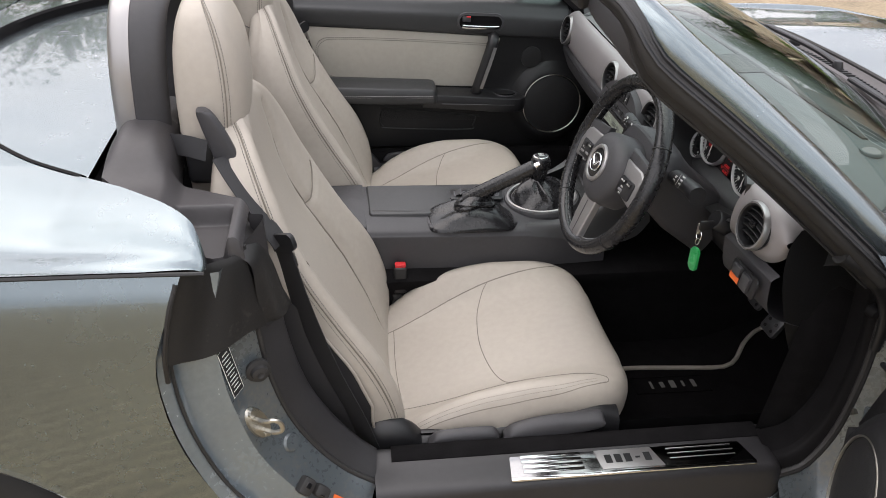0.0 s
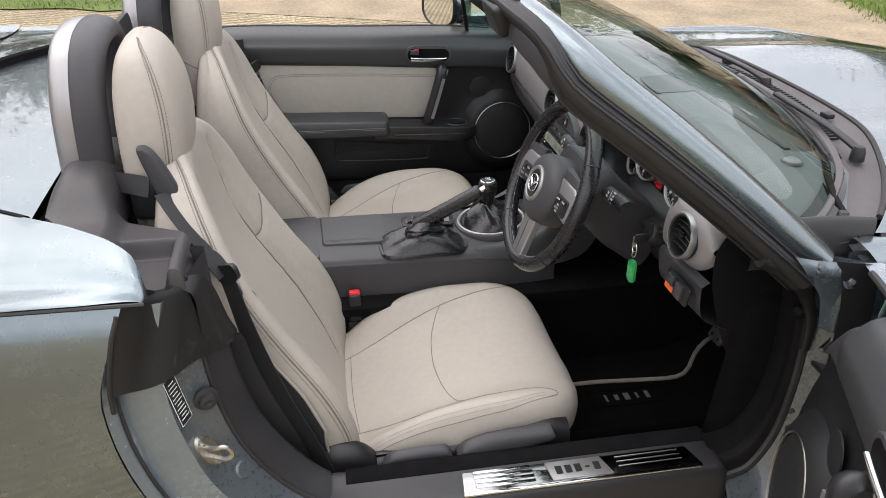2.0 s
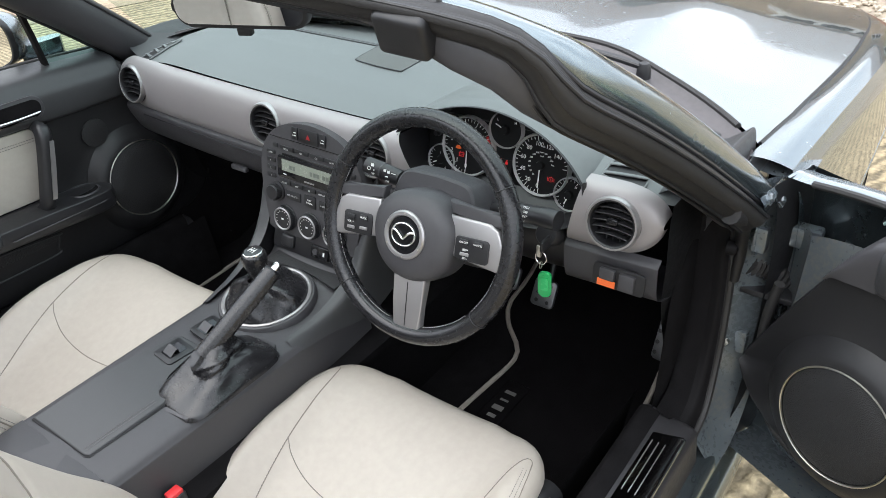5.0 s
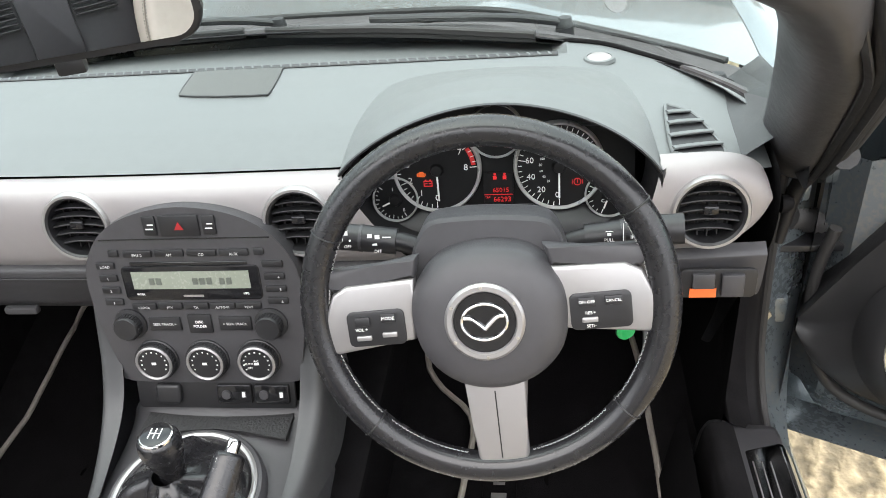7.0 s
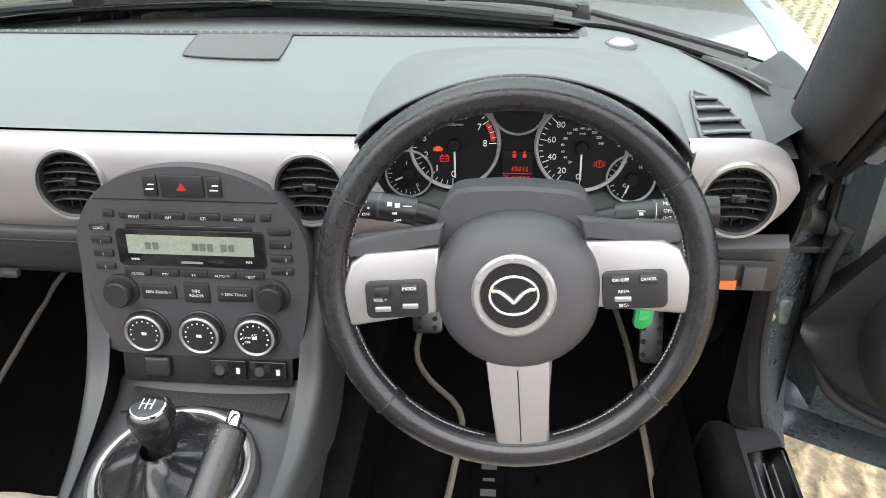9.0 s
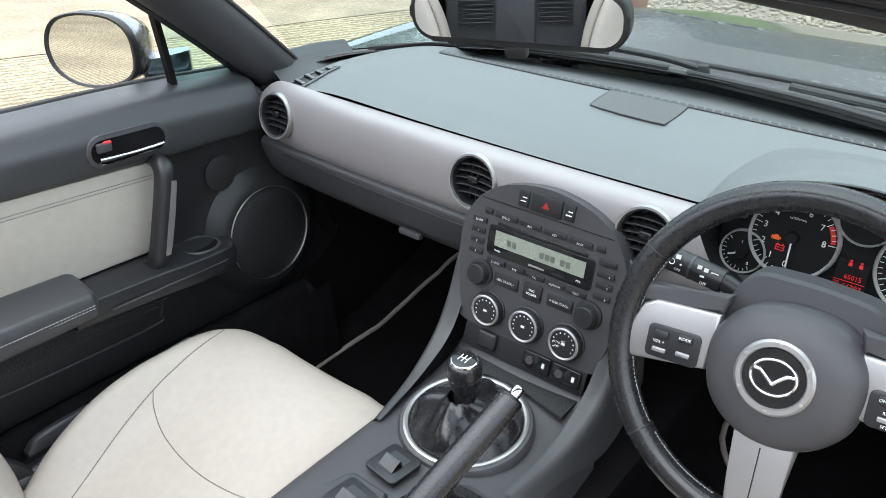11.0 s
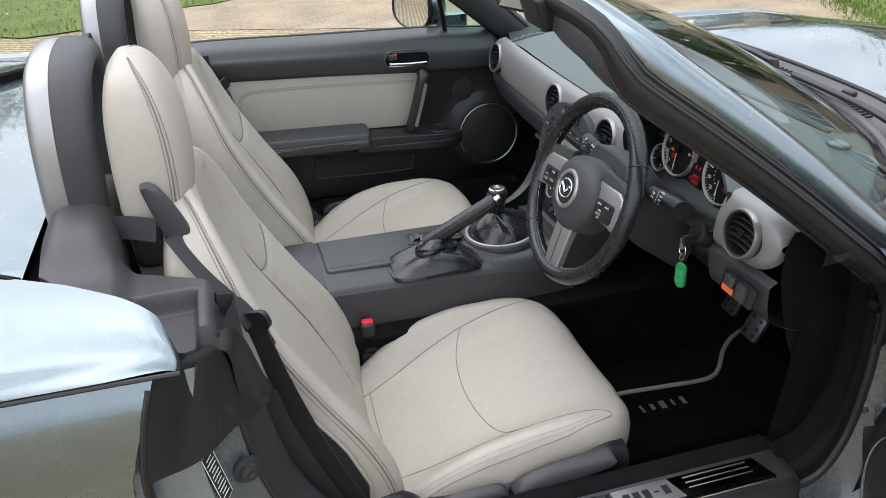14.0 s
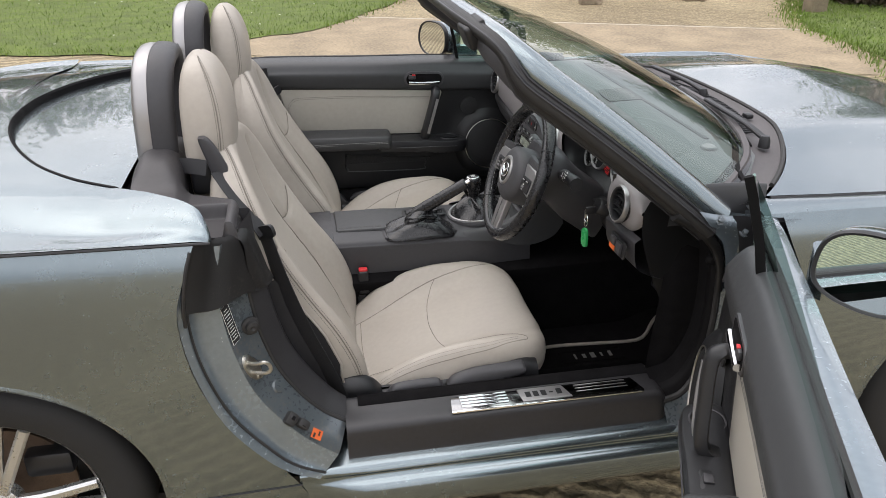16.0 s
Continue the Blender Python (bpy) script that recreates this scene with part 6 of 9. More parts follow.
part("tunnel_carpet", loft([[(x, -0.150, 0.19), (x, -0.152, 0.36), (x, -0.148, 0.44), (x, 0.148, 0.44), (x, 0.152, 0.36), (x, 0.150, 0.19)] for x in (0.34, 0.7, 1.1, 1.5, 1.9)], 14, 24, False), CARPET, car)
for sd in (1, -1):
    part("console_side", loft([[(1.03, sd * 0.134, 0.520), (1.03, sd * 0.120, 0.541), (1.03, sd * 0.108, 0.545)], [(1.12, sd * 0.142, 0.515), (1.12, sd * 0.136, 0.552), (1.12, sd * 0.116, 0.558)], [(1.19, sd * 0.150, 0.50), (1.19, sd * 0.146, 0.585), (1.195, sd * 0.118, 0.592)],
                               [(1.24, sd * 0.152, 0.50), (1.228, sd * 0.147, 0.635), (1.236, sd * 0.120, 0.645)], [(1.30, sd * 0.150, 0.52), (1.262, sd * 0.150, 0.70), (1.262, sd * 0.128, 0.705)], [(1.33, sd * 0.150, 0.56), (1.29, sd * 0.150, 0.755), (1.29, sd * 0.130, 0.76)]], 40, 16, False), ARM, console, "grey shoulder of the console beside the radio")
# armrest lid with its stepped front
lid = [(0.655, 0.098), (0.655, -0.050), (0.660, -0.058), (0.795, -0.062), (0.812, -0.058), (0.822, -0.046), (0.826, -0.026), (0.836, -0.014), (0.850, -0.008), (0.915, -0.004), (0.93, 0.004), (0.93, 0.060), (0.92, 0.068), (0.86, 0.080), (0.80, 0.092)]
part("armrest_lid", plate(lid, 0.012, pose(0, 0, 0.541), 0.004, 3), ARM, console, "soft charcoal armrest lid")
part("lid_gap", tube([(a, b, 0.5475) for a, b in lid], 0.0022, 6, closed=True), DEEP, console)
part("rear_cap", plate([(0.46, -0.110), (0.645, -0.115), (0.645, 0.112), (0.46, 0.110)], 0.008, pose(0, 0, 0.5415), 0.003), PLASTIC, console)
bms = []
for k in range(28):
    f = k / 27
    bms.append(box((0.665 + 0.125 * f, -0.046 - 0.004 * f, 0.5535), (0.003, 0.0008, 0.0006), 0, 1))
    bms.append(box((0.665 + 0.125 * f, -0.040 - 0.004 * f, 0.5535), (0.003, 0.0008, 0.0006), 0, 1))
part("stitching", join(*bms), THREAD, console)
for cx, cy, a in ((0.892, 0.031, -6), (0.972, 0.030, -6)):
    m = pose(cx, cy, 0.551, 0, 0, a)
    p = part("switch_plate", plate(rounded(0.056, 0.056, 0.008), 0.0045, m, 0.0015), DEEP, console, "black window-switch plate")
    part("switch_well", plate(rounded(0.036, 0.030, 0.003), 0.0006, m @ pose(0, 0, 0.0045), 0), GLOSS, p)
    part("rocker_switch", moved(loft([[(-0.015, -0.013, 0), (-0.015, 0.013, 0)], [(-0.004, -0.013, 0.007), (-0.004, 0.013, 0.007)], [(0.002, -0.013, 0.009), (0.002, 0.013, 0.009)], [(0.004, -0.013, 0.0), (0.004, 0.013, 0.0)]], 10, 4, False), m @ pose(0, 0, 0.0048)), PLASTIC, p)
# gear lever: ring, gaiter, knob
RC = Vector((1.098, 0.006, 0.552))
mr = basis(RC, (1, 0, 0.09), (0, 1, 0))
ring = part("gear_surround", lathe([(0.098, -0.014), (0.097, 0.0), (0.094, 0.005), (0.089, 0.006)], 56, mr), PLASTIC, console, "charcoal gear lever surround")
part("gear_ring", lathe([(0.0895, 0.003), (0.089, 0.0078), (0.086, 0.009), (0.0825, 0.0075), (0.081, 0.002)], 64, mr), SATIN, ring, "satin silver ring round the gear lever")
rows = []
for f in np.linspace(0, 1, 18):
    row = []
    for k in range(60):
        a = 2 * math.pi * k / 60
        r = 0.081 * (1 - f) ** 1.5 + 0.016 * f + 0.010 * math.sin(math.pi * f)
        fold = 0.012 * math.sin(math.pi * min(1, f * 1.15)) * math.sin(4 * a + 0.6) + 0.004 * math.sin(9 * a + 5 * f) * math.sin(math.pi * f)
        r += fold
        row.append((r * math.cos(a) - 0.012 * f, r * math.sin(a), 0.004 + 0.056 * f + 0.008 * math.sin(math.pi * f)))
    rows.append(row)
part("gaiter", moved(surf(rows, ring=True), mr), HIDE, ring, "creased black leather gaiter")
gt = [Vector((1.087, 0.003, 0.60)), Vector((1.085, 0.0, 0.625)), Vector((1.084, -0.002, 0.66))]
mk = basis((1.086, 0.0, 0.600), (1, 0, 0.04), (0, 1, 0))
kn = part("gear_knob", lathe([(0.013, 0.0), (0.015, 0.004), (0.0165, 0.02), (0.0205, 0.036), (0.0238, 0.048), (0.0245, 0.058), (0.0232, 0.066), (0.0205, 0.0705), (0.017, 0.072)], 40, mk), HIDE, ring, "black leather gear knob")
part("knob_cap", lathe([(0.0195, 0.0708), (0.0188, 0.0732), (0.0165, 0.0745), (0.0, 0.0752)], 36, mk), CHROME, kn, "chrome cap with the shift pattern")
part("knob_inlay", lathe([(0.0172, 0.0744), (0.0150, 0.0752), (0.0, 0.0758)], 30, mk), GLOSS, kn)
pat = [box((u, 0, 0.0757), (0.0012, 0.014, 0.0005), 0, 1, mk @ pose(0, 0, 0, 0, 0, -90)) for u in (-0.006, 0.0, 0.006)] + [box((0, 0, 0.0757), (0.012, 0.0012, 0.0005), 0, 1, mk @ pose(0, 0, 0, 0, 0, -90))]
part("shift_pattern", join(*pat), WHITE, kn)
# handbrake
hb0, hb1 = Vector((0.888, -0.068, 0.592)), Vector((1.040, -0.106, 0.694))
ax = (hb1 - hb0).normalized()
plate_o = [(0.795, -0.118), (0.79, -0.07), (0.800, -0.058), (0.835, -0.030), (0.86, -0.024), (0.93, -0.030), (1.0, -0.052), (1.012, -0.066), (1.012, -0.104), (1.0, -0.118), (0.9, -0.128), (0.82, -0.130)]
hb = part("handbrake", plate(plate_o, 0.008, pose(0, 0, 0.5385), 0.003), PLASTIC, console, "leather-wrapped handbrake lever")
rows = []
for f in np.linspace(0, 1, 40):
    row = []
    c = Vector((0.900, -0.078, 0.543)).lerp(hb0 + ax * 0.035, f ** 0.85)
    for k in range(88):
        a = 2 * math.pi * k / 88
        e = (1 - f) ** 1.25
        n = 2.0 + 3.0 * (1 - f) ** 2
        q = (abs(math.cos(a)) ** n + abs(math.sin(a)) ** n) ** (-1 / n)
        rx, ry = 0.088 * e + 0.019, 0.042 * e + 0.019
        w = math.sin(math.pi * min(1, f * 1.02)) ** 0.8
        fold = 0.55 * math.sin(3 * a + 2.2 * f + 0.6) + 0.35 * math.sin(5 * a - 5.5 * f + 1.9) - 1.1 * math.exp(-((f - 0.52 - 0.10 * math.cos(a - 0.6)) / 0.07) ** 2) + 0.9 * math.exp(-((f - 0.66 - 0.06 * math.cos(a + 0.9)) / 0.06) ** 2)
        row.append((c.x + (rx * q + 0.0085 * fold * w) * math.cos(a), c.y + (ry * q + 0.0065 * fold * w) * math.sin(a), c.z + 0.006 * math.sin(2 * a + 3 + 4 * f) * w - (0.0 if f else 0.004)))
    rows.append(row)
part("handbrake_gaiter", surf(rows, ring=True), HIDE, hb, "creased black leather gaiter")
path = [hb0 + ax * d for d in (0.0, 0.05, 0.10, 0.15, 0.180, 0.188)]
part("handbrake_grip", tube([tuple(p) for p in path], 0.0165, 18, 24, scale=list(np.concatenate([np.linspace(1.12, 1.0, 20), [0.99, 0.96, 0.9, 0.8]]))), HIDE, hb, "stitched black leather grip")
part("handbrake_button", lathe([(0.0, 0.018), (0.0062, 0.0175), (0.0072, 0.015), (0.0072, 0.0), (0.0125, -0.001), (0.0125, -0.006)], 20, Matrix.Translation(hb1 - ax * 0.003) @ ax.to_track_quat("Z", "Y").to_matrix().to_4x4()), CHROME, hb, "chrome release button")
bms = []
up = Vector((0, 0, 1)) - ax * ax.z
up.normalize()
sd = ax.cross(up)
for k in range(30):
    p = hb0 + ax * (0.035 + 0.145 * k / 29) + up * 0.0155 - sd * 0.003
    bms.append(box((0, 0, 0), (0.0045, 0.0011, 0.0011), 0, 1, basis(p, ax + sd * (0.9 if k % 2 else -0.9), up)))
part("stitching", join(*bms), LIGHT_THREAD, hb)
# cubby with seat-heater switches in front of the gear lever
mc_ = basis((1.228, 0, 0.598), (0, -1, 0), (0.35, 0, 1))
cub = part("cubby", plate(rounded(0.215, 0.045, 0.006), 0.004, mc_, 0.002), DEEP, console, "black panel with seat-heater switches")
for u in (0.028, 0.078):
    b = part("switch", box((u, 0.0, 0.006), (0.046, 0.026, 0.008), 0.002, 2, mc_), GLOSS, cub)
    part("switch_mark", join(lathe([(0.0, 0.0125), (0.006, 0.0125), (0.0065, 0.010)], 16, mc_ @ pose(u - 0.010, 0, 0)), box((u + 0.013, 0, 0.0102), (0.006, 0.009, 0.0004), 0, 1, mc_)), PLASTIC, b)
    part("seat_symbol", box((u + 0.013, 0, 0.0106), (0.004, 0.007, 0.0004), 0, 1, mc_), WHITE, b)
part("power_socket", box((-0.062, 0.0, 0.006), (0.034, 0.028, 0.012), 0.005, 3, mc_), DEEP, cub)
TEXMAT = mat("ribbed_rubber", (0.02, 0.02, 0.021), 0.7, 0, 0.1, 20.0, 1.0, 260)
part("tray_mat", plate([(1.178, -0.10), (1.225, -0.10), (1.225, 0.10), (1.178, 0.10), (1.19, 0.04), (1.195, 0.0), (1.19, -0.04)], 0.004, pose(0, 0, 0.5605), 0.001), TEXMAT, console)

# ---- steering wheel and column ----
WC = Vector((1.1194, -0.3707, 0.8206))
th = radians(20.8)
m_col = basis(WC, (0, -1, 0), (math.sin(th), 0, math.cos(th)))
mw = m_col @ pose(0, 0, 0, 0, 0, 4.5)     # local x right, y up, z towards the driver
sw = part("steering_wheel", moved(tube([(0.1705 * math.cos(a), 0.1705 * math.sin(a), 0) for a in np.linspace(0, 2 * math.pi, 120, endpoint=False)], 0.0152, 16, closed=True, ry=0.0165), mw), HIDE, car, "black leather three-spoke steering wheel")
for a in (150, 30, 222, 318):
    c, s = math.cos(radians(a)), math.sin(radians(a))
    part("rim_seam", moved(tube([((0.1705 + 0.0157 * math.cos(b)) * c, (0.1705 + 0.0157 * math.cos(b)) * s, 0.017 * math.sin(b)) for b in np.linspace(0, 2 * math.pi, 24, endpoint=False)], 0.0008, 5, closed=True), mw), DEEP, sw)
bms = []
for a0, a1 in ((-10 + 180, 222), (-42, 10), (226, 258), (282, 314), (10, 30), (150, 172)):
    n = int(abs(a1 - a0) / 1.6)
    for k in range(n):
        a = radians(a0 + (a1 - a0) * k / n)
        for sgn in (1, -1):
            q = mw @ Vector((0.1562 * math.cos(a), 0.1562 * math.sin(a), 0.004))
            bms.append(box((0, 0, 0), (0.0040, 0.0006, 0.0007), 0, 1, mw @ pose(0.1560 * math.cos(a), 0.1560 * math.sin(a), 0.0035 * 1, 0, 0, math.degrees(a) + 90 + sgn * 40)))
part("stitching", join(*bms), LIGHT_THREAD, sw, "pale stitching on the rim")
# hub pad
hub_o = cr([(0.003, 0.062), (0.045, 0.054), (0.073, 0.028), (0.080, -0.006), (0.071, -0.046), (0.042, -0.074), (0.004, -0.083), (-0.035, -0.074), (-0.064, -0.046), (-0.074, -0.006), (-0.067, 0.028), (-0.040, 0.054)], 64, True)
rows = []
for f, h in ((1.0, -0.035), (1.0, -0.005), (0.985, 0.006), (0.95, 0.014), (0.86, 0.021), (0.70, 0.026), (0.50, 0.0285), (0.25, 0.0295), (0.02, 0.030)):
    rows.append([(p[0] * f, p[1] * f, h) for p in hub_o])
pad = part("airbag_pad", moved(surf(rows, ring=True, cap=True), mw), PLASTIC, sw, "charcoal airbag pad")
part("hub_ring", moved(lathe([(0.0385, 0.026), (0.038, 0.031), (0.0355, 0.0335), (0.031, 0.0335), (0.0295, 0.031)], 56), mw @ pose(0, -0.006, 0)), SATIN, pad, "satin ring with small screws")
for k in range(6):
    a = radians(90 + 60 * k)
    part("screw", moved(lathe([(0, 0.0345), (0.0016, 0.0343), (0.0018, 0.033)], 10), mw @ pose(0.0342 * math.cos(a), -0.006 + 0.0342 * math.sin(a), 0)), STEEL, pad)
part("badge_plate", moved(lathe([(0, 0.0318), (0.029, 0.0315), (0.0298, 0.030)], 40), mw @ pose(0, -0.006, 0)), GLOSS, pad)
# plain winged badge in a ring
bad = [tube([(0.0215 * math.cos(a), 0.0175 * math.sin(a) + 0.003, 0.033) for a in np.linspace(0, 2 * math.pi, 40, endpoint=False)], 0.0016, 8, closed=True)]
for s in (1, -1):
    bad.append(tube([(0, -0.004, 0.0335), (s * 0.006, 0.002, 0.0335), (s * 0.013, 0.0075, 0.0335), (s * 0.019, 0.008, 0.033)], 0.0022, 8, 12))
part("badge", moved(join(*bad), mw @ pose(0, -0.008, 0)), CHROME, pad, "chrome winged badge")
# spokes
def spoke(pts, name="spoke", material=SATIN, depth=0.014, z=-0.006, label=""):
    return part(name, plate(pts, depth, mw @ pose(0, 0, z), 0.004, 3), material, sw, label)


for s in (1, -1):
    spoke([(s * 0.066, 0.036), (s * 0.135, 0.034), (s * 0.150, 0.026), (s * 0.166, -0.012), (s * 0.164, -0.034), (s * 0.152, -0.036), (s * 0.072, -0.026)], "spoke", SATIN, 0.012, -0.004, "satin silver spoke with buttons")
    spoke([(s * 0.060, 0.058), (s * 0.10, 0.052), (s * 0.150, 0.050), (s * 0.162, 0.038), (s * 0.148, 0.027), (s * 0.134, 0.0335), (s * 0.066, 0.0355)], "spoke_cover", PLASTIC, 0.013, -0.008)
    bp = part("button_pod", plate(rounded(0.058, 0.036, 0.006, cx=s * 0.109, cy=-0.010), 0.003, mw @ pose(0, 0, 0.0075), 0.001), DEEP, sw, "black button pod")
    for du, dv, w, h in (((-0.013, 0.008, 0.015, 0.009), (0.013, 0.010, 0.015, 0.009), (-0.013, -0.009, 0.015, 0.005), (0.013, -0.007, 0.015, 0.005)) if s < 0 else ((-0.013, 0.010, 0.015, 0.009), (0.012, 0.010, 0.016, 0.009), (-0.011, -0.008, 0.015, 0.005))):
        part("button", box((s * 0.109 + du, -0.010 + dv, 0.0115), (w, h, 0.003), 0.001, 2, mw), DEEP if h > 0.006 else SATIN, bp)
    if s < 0:
        txt = [words("MODE", 0.0046, mw @ pose(-0.096, 0.0, 0.0133), 0.0002), words("VOL +", 0.0046, mw @ pose(-0.124, -0.0105, 0.0108), 0.0002)]
    else:
        txt = [words("ON OFF", 0.0042, mw @ pose(0.096, 0.0, 0.0133), 0.0002), words("CANCEL", 0.0038, mw @ pose(0.121, 0.0, 0.0133), 0.0002), words("RES/+", 0.0042, mw @ pose(0.099, -0.0115, 0.0108), 0.0002), words("SET/-", 0.0042, mw @ pose(0.099, -0.0245, 0.0108), 0.0002)]
    part("legend", join(*txt), WHITE, bp)
spoke([(-0.030, -0.066), (-0.026, -0.120), (-0.023, -0.164), (0.027, -0.164), (0.028, -0.120), (0.034, -0.066)], "spoke", SATIN, 0.014, -0.004, "satin silver lower spoke")
part("spoke_groove", box((0, -0.120, 0.0102), (0.0012, 0.072, 0.001), 0, 1, mw), DEEP, sw)
# column shroud
mw = m_col
rows = []
for z, top, k in ((-0.030, 0.076, 0.97), (-0.034, 0.080, 1.0), (-0.070, 0.084, 1.0), (-0.092, 0.081, 0.98), (-0.105, 0.072, 0.95), (-0.16, 0.046, 0.85), (-0.26, 0.018, 0.7)):
    sec = [(-0.056, top), (-0.028, top + 0.003), (0.0, top + 0.004), (0.028, top + 0.003), (0.056, top), (0.068, top - 0.010), (0.078, top - 0.034), (0.080, top - 0.062), (0.060, top - 0.118), (0.0, top - 0.13), (-0.060, top - 0.118), (-0.080, top - 0.062), (-0.078, top - 0.034), (-0.068, top - 0.010)]
    rows.append([(u * k + 0.002, v, z) for u, v in cr(sec, 56, True)])
col = part("steering_column", moved(surf(rows, ring=True, cap=True), mw), PLASTIC, car, "charcoal steering column shroud")
for s in (1, -1):
    st_ = part("stalk", moved(join(tube([(s * 0.07, 0.038, -0.085), (s * 0.09, 0.046, -0.083), (s * 0.105, 0.050, -0.080)], 0.011, 12, 10), tube([(s * 0.100, 0.049, -0.080), (s * 0.14, 0.054, -0.078), (s * 0.172, 0.057, -0.076)], 0.0145, 16, 12)), mw), DEEP, col, "black column stalk with white symbols")
    part("stalk_band", moved(tube([(s * 0.136, 0.0535, -0.078), (s * 0.139, 0.0538, -0.078)], 0.0151, 18), mw), PLASTIC, st_)
    if s > 0:
        part("stalk_end", moved(tube([(0.172, 0.057, -0.076), (0.198, 0.058, -0.074)], 0.016, 16), mw), DEEP, st_)
    if s > 0:
        marks = [words("MIST", 0.0052, mw @ pose(0.148, 0.0665, -0.0632), 0.0002), words("OFF", 0.0052, mw @ pose(0.148, 0.0595, -0.0618), 0.0002), words("INT", 0.0052, mw @ pose(0.148, 0.0525, -0.0618), 0.0002), words("1", 0.0052, mw @ pose(0.148, 0.0455, -0.063), 0.0002), words("PULL", 0.0046, mw @ pose(0.123, 0.0495, -0.0640), 0.0002), box((0.137, 0.056, -0.0625), (0.0006, 0.022, 0.0005), 0, 1, mw)]
        marks += [box((0.123, 0.0585, -0.0640), (0.0075, 0.0008, 0.0005), 0, 1, mw), box((0.123, 0.0555, -0.0640), (0.004, 0.003, 0.0005), 0, 1, mw)]
    else:
        marks = [words("OFF", 0.0046, mw @ pose(-0.150, 0.0475, -0.0632), 0.0002), words("OFF", 0.0046, mw @ pose(-0.118, 0.0415, -0.0655), 0.0002)]
        marks += [box((-0.152, 0.0625, -0.0625), (0.006, 0.005, 0.0005), 0, 1, mw), lathe([(0.0026, 0.0), (0.0036, 0.0005), (0.0036, 0)], 14, mw @ pose(-0.158, 0.0555, -0.0622)), lathe([(0.0, 0.0005), (0.0012, 0.0005), (0.0012, 0)], 10, mw @ pose(-0.147, 0.0545, -0.0622))]
        marks += [box((-0.126 + 0.008 * k, 0.0585 - 0.0012 * k, -0.0648), (0.0052, 0.0044, 0.0005), 0, 1, mw) for k in range(2)] + [box((-0.108, 0.0565, -0.0660), (0.009, 0.0012, 0.0005), 0, 1, mw), box((-0.121, 0.050, -0.0650), (0.005, 0.004, 0.0005), 0, 1, mw)]
    part("stalk_marks", join(*marks), WHITE, st_)
# ignition lock and keys
lock = part("ignition_lock", lathe([(0.021, -0.03), (0.021, 0.0), (0.018, 0.004), (0.010, 0.005), (0.0, 0.004)], 28, basis((1.292, -0.505, 0.762), (0, -1, 0), (0.5, 0, 1))), DEEP, col, "black ignition lock")
keys = thing("car_keys", "bunch of keys with a green plastic tag in the ignition", "keys", at=(1.283, -0.512, 0.756))
part("key_head", box((0.0, -0.002, -0.004), (0.028, 0.007, 0.020), 0.003, 2, pose(-0.012, 0, 0.004)), DEEP, keys)
part("key_ring", tube([(-0.022 + 0.0, 0.010 * math.cos(a), -0.022 + 0.012 * math.sin(a)) for a in np.linspace(0, 2 * math.pi, 24, endpoint=False)], 0.001, 6, closed=True), CHROME, keys)
part("key_clip", join(box((-0.022, 0.004, -0.010), (0.006, 0.009, 0.022), 0.002), tube([(-0.022 + 0.004 * math.cos(a), 0, -0.036 + 0.007 * math.sin(a)) for a in np.linspace(0, 2 * math.pi, 18, endpoint=False)], 0.0009, 6, closed=True)), STEEL, keys)
part("key_tag", plate(rounded(0.022, 0.050, 0.009, 6), 0.006, basis((-0.024, -0.010, -0.068), (0.25, -1, 0), (0, -0.08, 1)), 0.002), GREEN, keys, "bright green plastic key tag")
part("tag_window", plate(rounded(0.013, 0.026, 0.003), 0.0004, basis((-0.024, -0.010, -0.066), (0.25, -1, 0), (0, -0.08, 1)) @ pose(0, 0, 0.0061), 0), mat("tag_paper", (0.03, 0.40, 0.12), 0.25), keys)
# knee bolster under the column
rows = []
for y in np.linspace(-0.56, -0.20, 20):
    e = abs((y + 0.38) / 0.18)
    rows.append([(1.335 + a + 0.02 * e ** 2, y, b) for a, b in cr([(0.03, 0.79), (0.0, 0.76), (-0.005, 0.70), (0.03, 0.645), (0.10, 0.615), (0.25, 0.60)], 20)])
part("knee_panel", surf(rows), DEEP, car, "black knee panel below the column")
# pedals and footrest
PEDAL = mat("drilled_alloy_pedal", (0.17, 0.17, 0.175), 0.35, 0.8, 0.1, 20.0)
for y, x, z, w, h in ((-0.225, 1.63, 0.37, 0.055, 0.055), (-0.325, 1.62, 0.365, 0.058, 0.065), (-0.62, 1.62, 0.36, 0.040, 0.10)):
    m = basis((x, y, z), (0, -1, 0), (0.55, 0, 1))
    pd = part("pedal", plate(rounded(w, h, 0.010), 0.010, m, 0.003), PEDAL, car, "drilled alloy pedal")
    for u in (-0.014, 0.014):
        for v in ((-0.3, 0.0, 0.3) if h < 0.1 else (-0.35, -0.12, 0.12, 0.35)):
            part("stud", moved(lathe([(0, 0.0118), (0.004, 0.0115), (0.0048, 0.0095)], 12), m @ pose(u, v * h, 0)), RUBBER, pd)
    part("pedal_arm", tube([(x + 0.015, y, z), (x + 0.06, y, z + 0.12), (x + 0.05, y, z + 0.26)], 0.007, 8, 8), DEEP, pd)

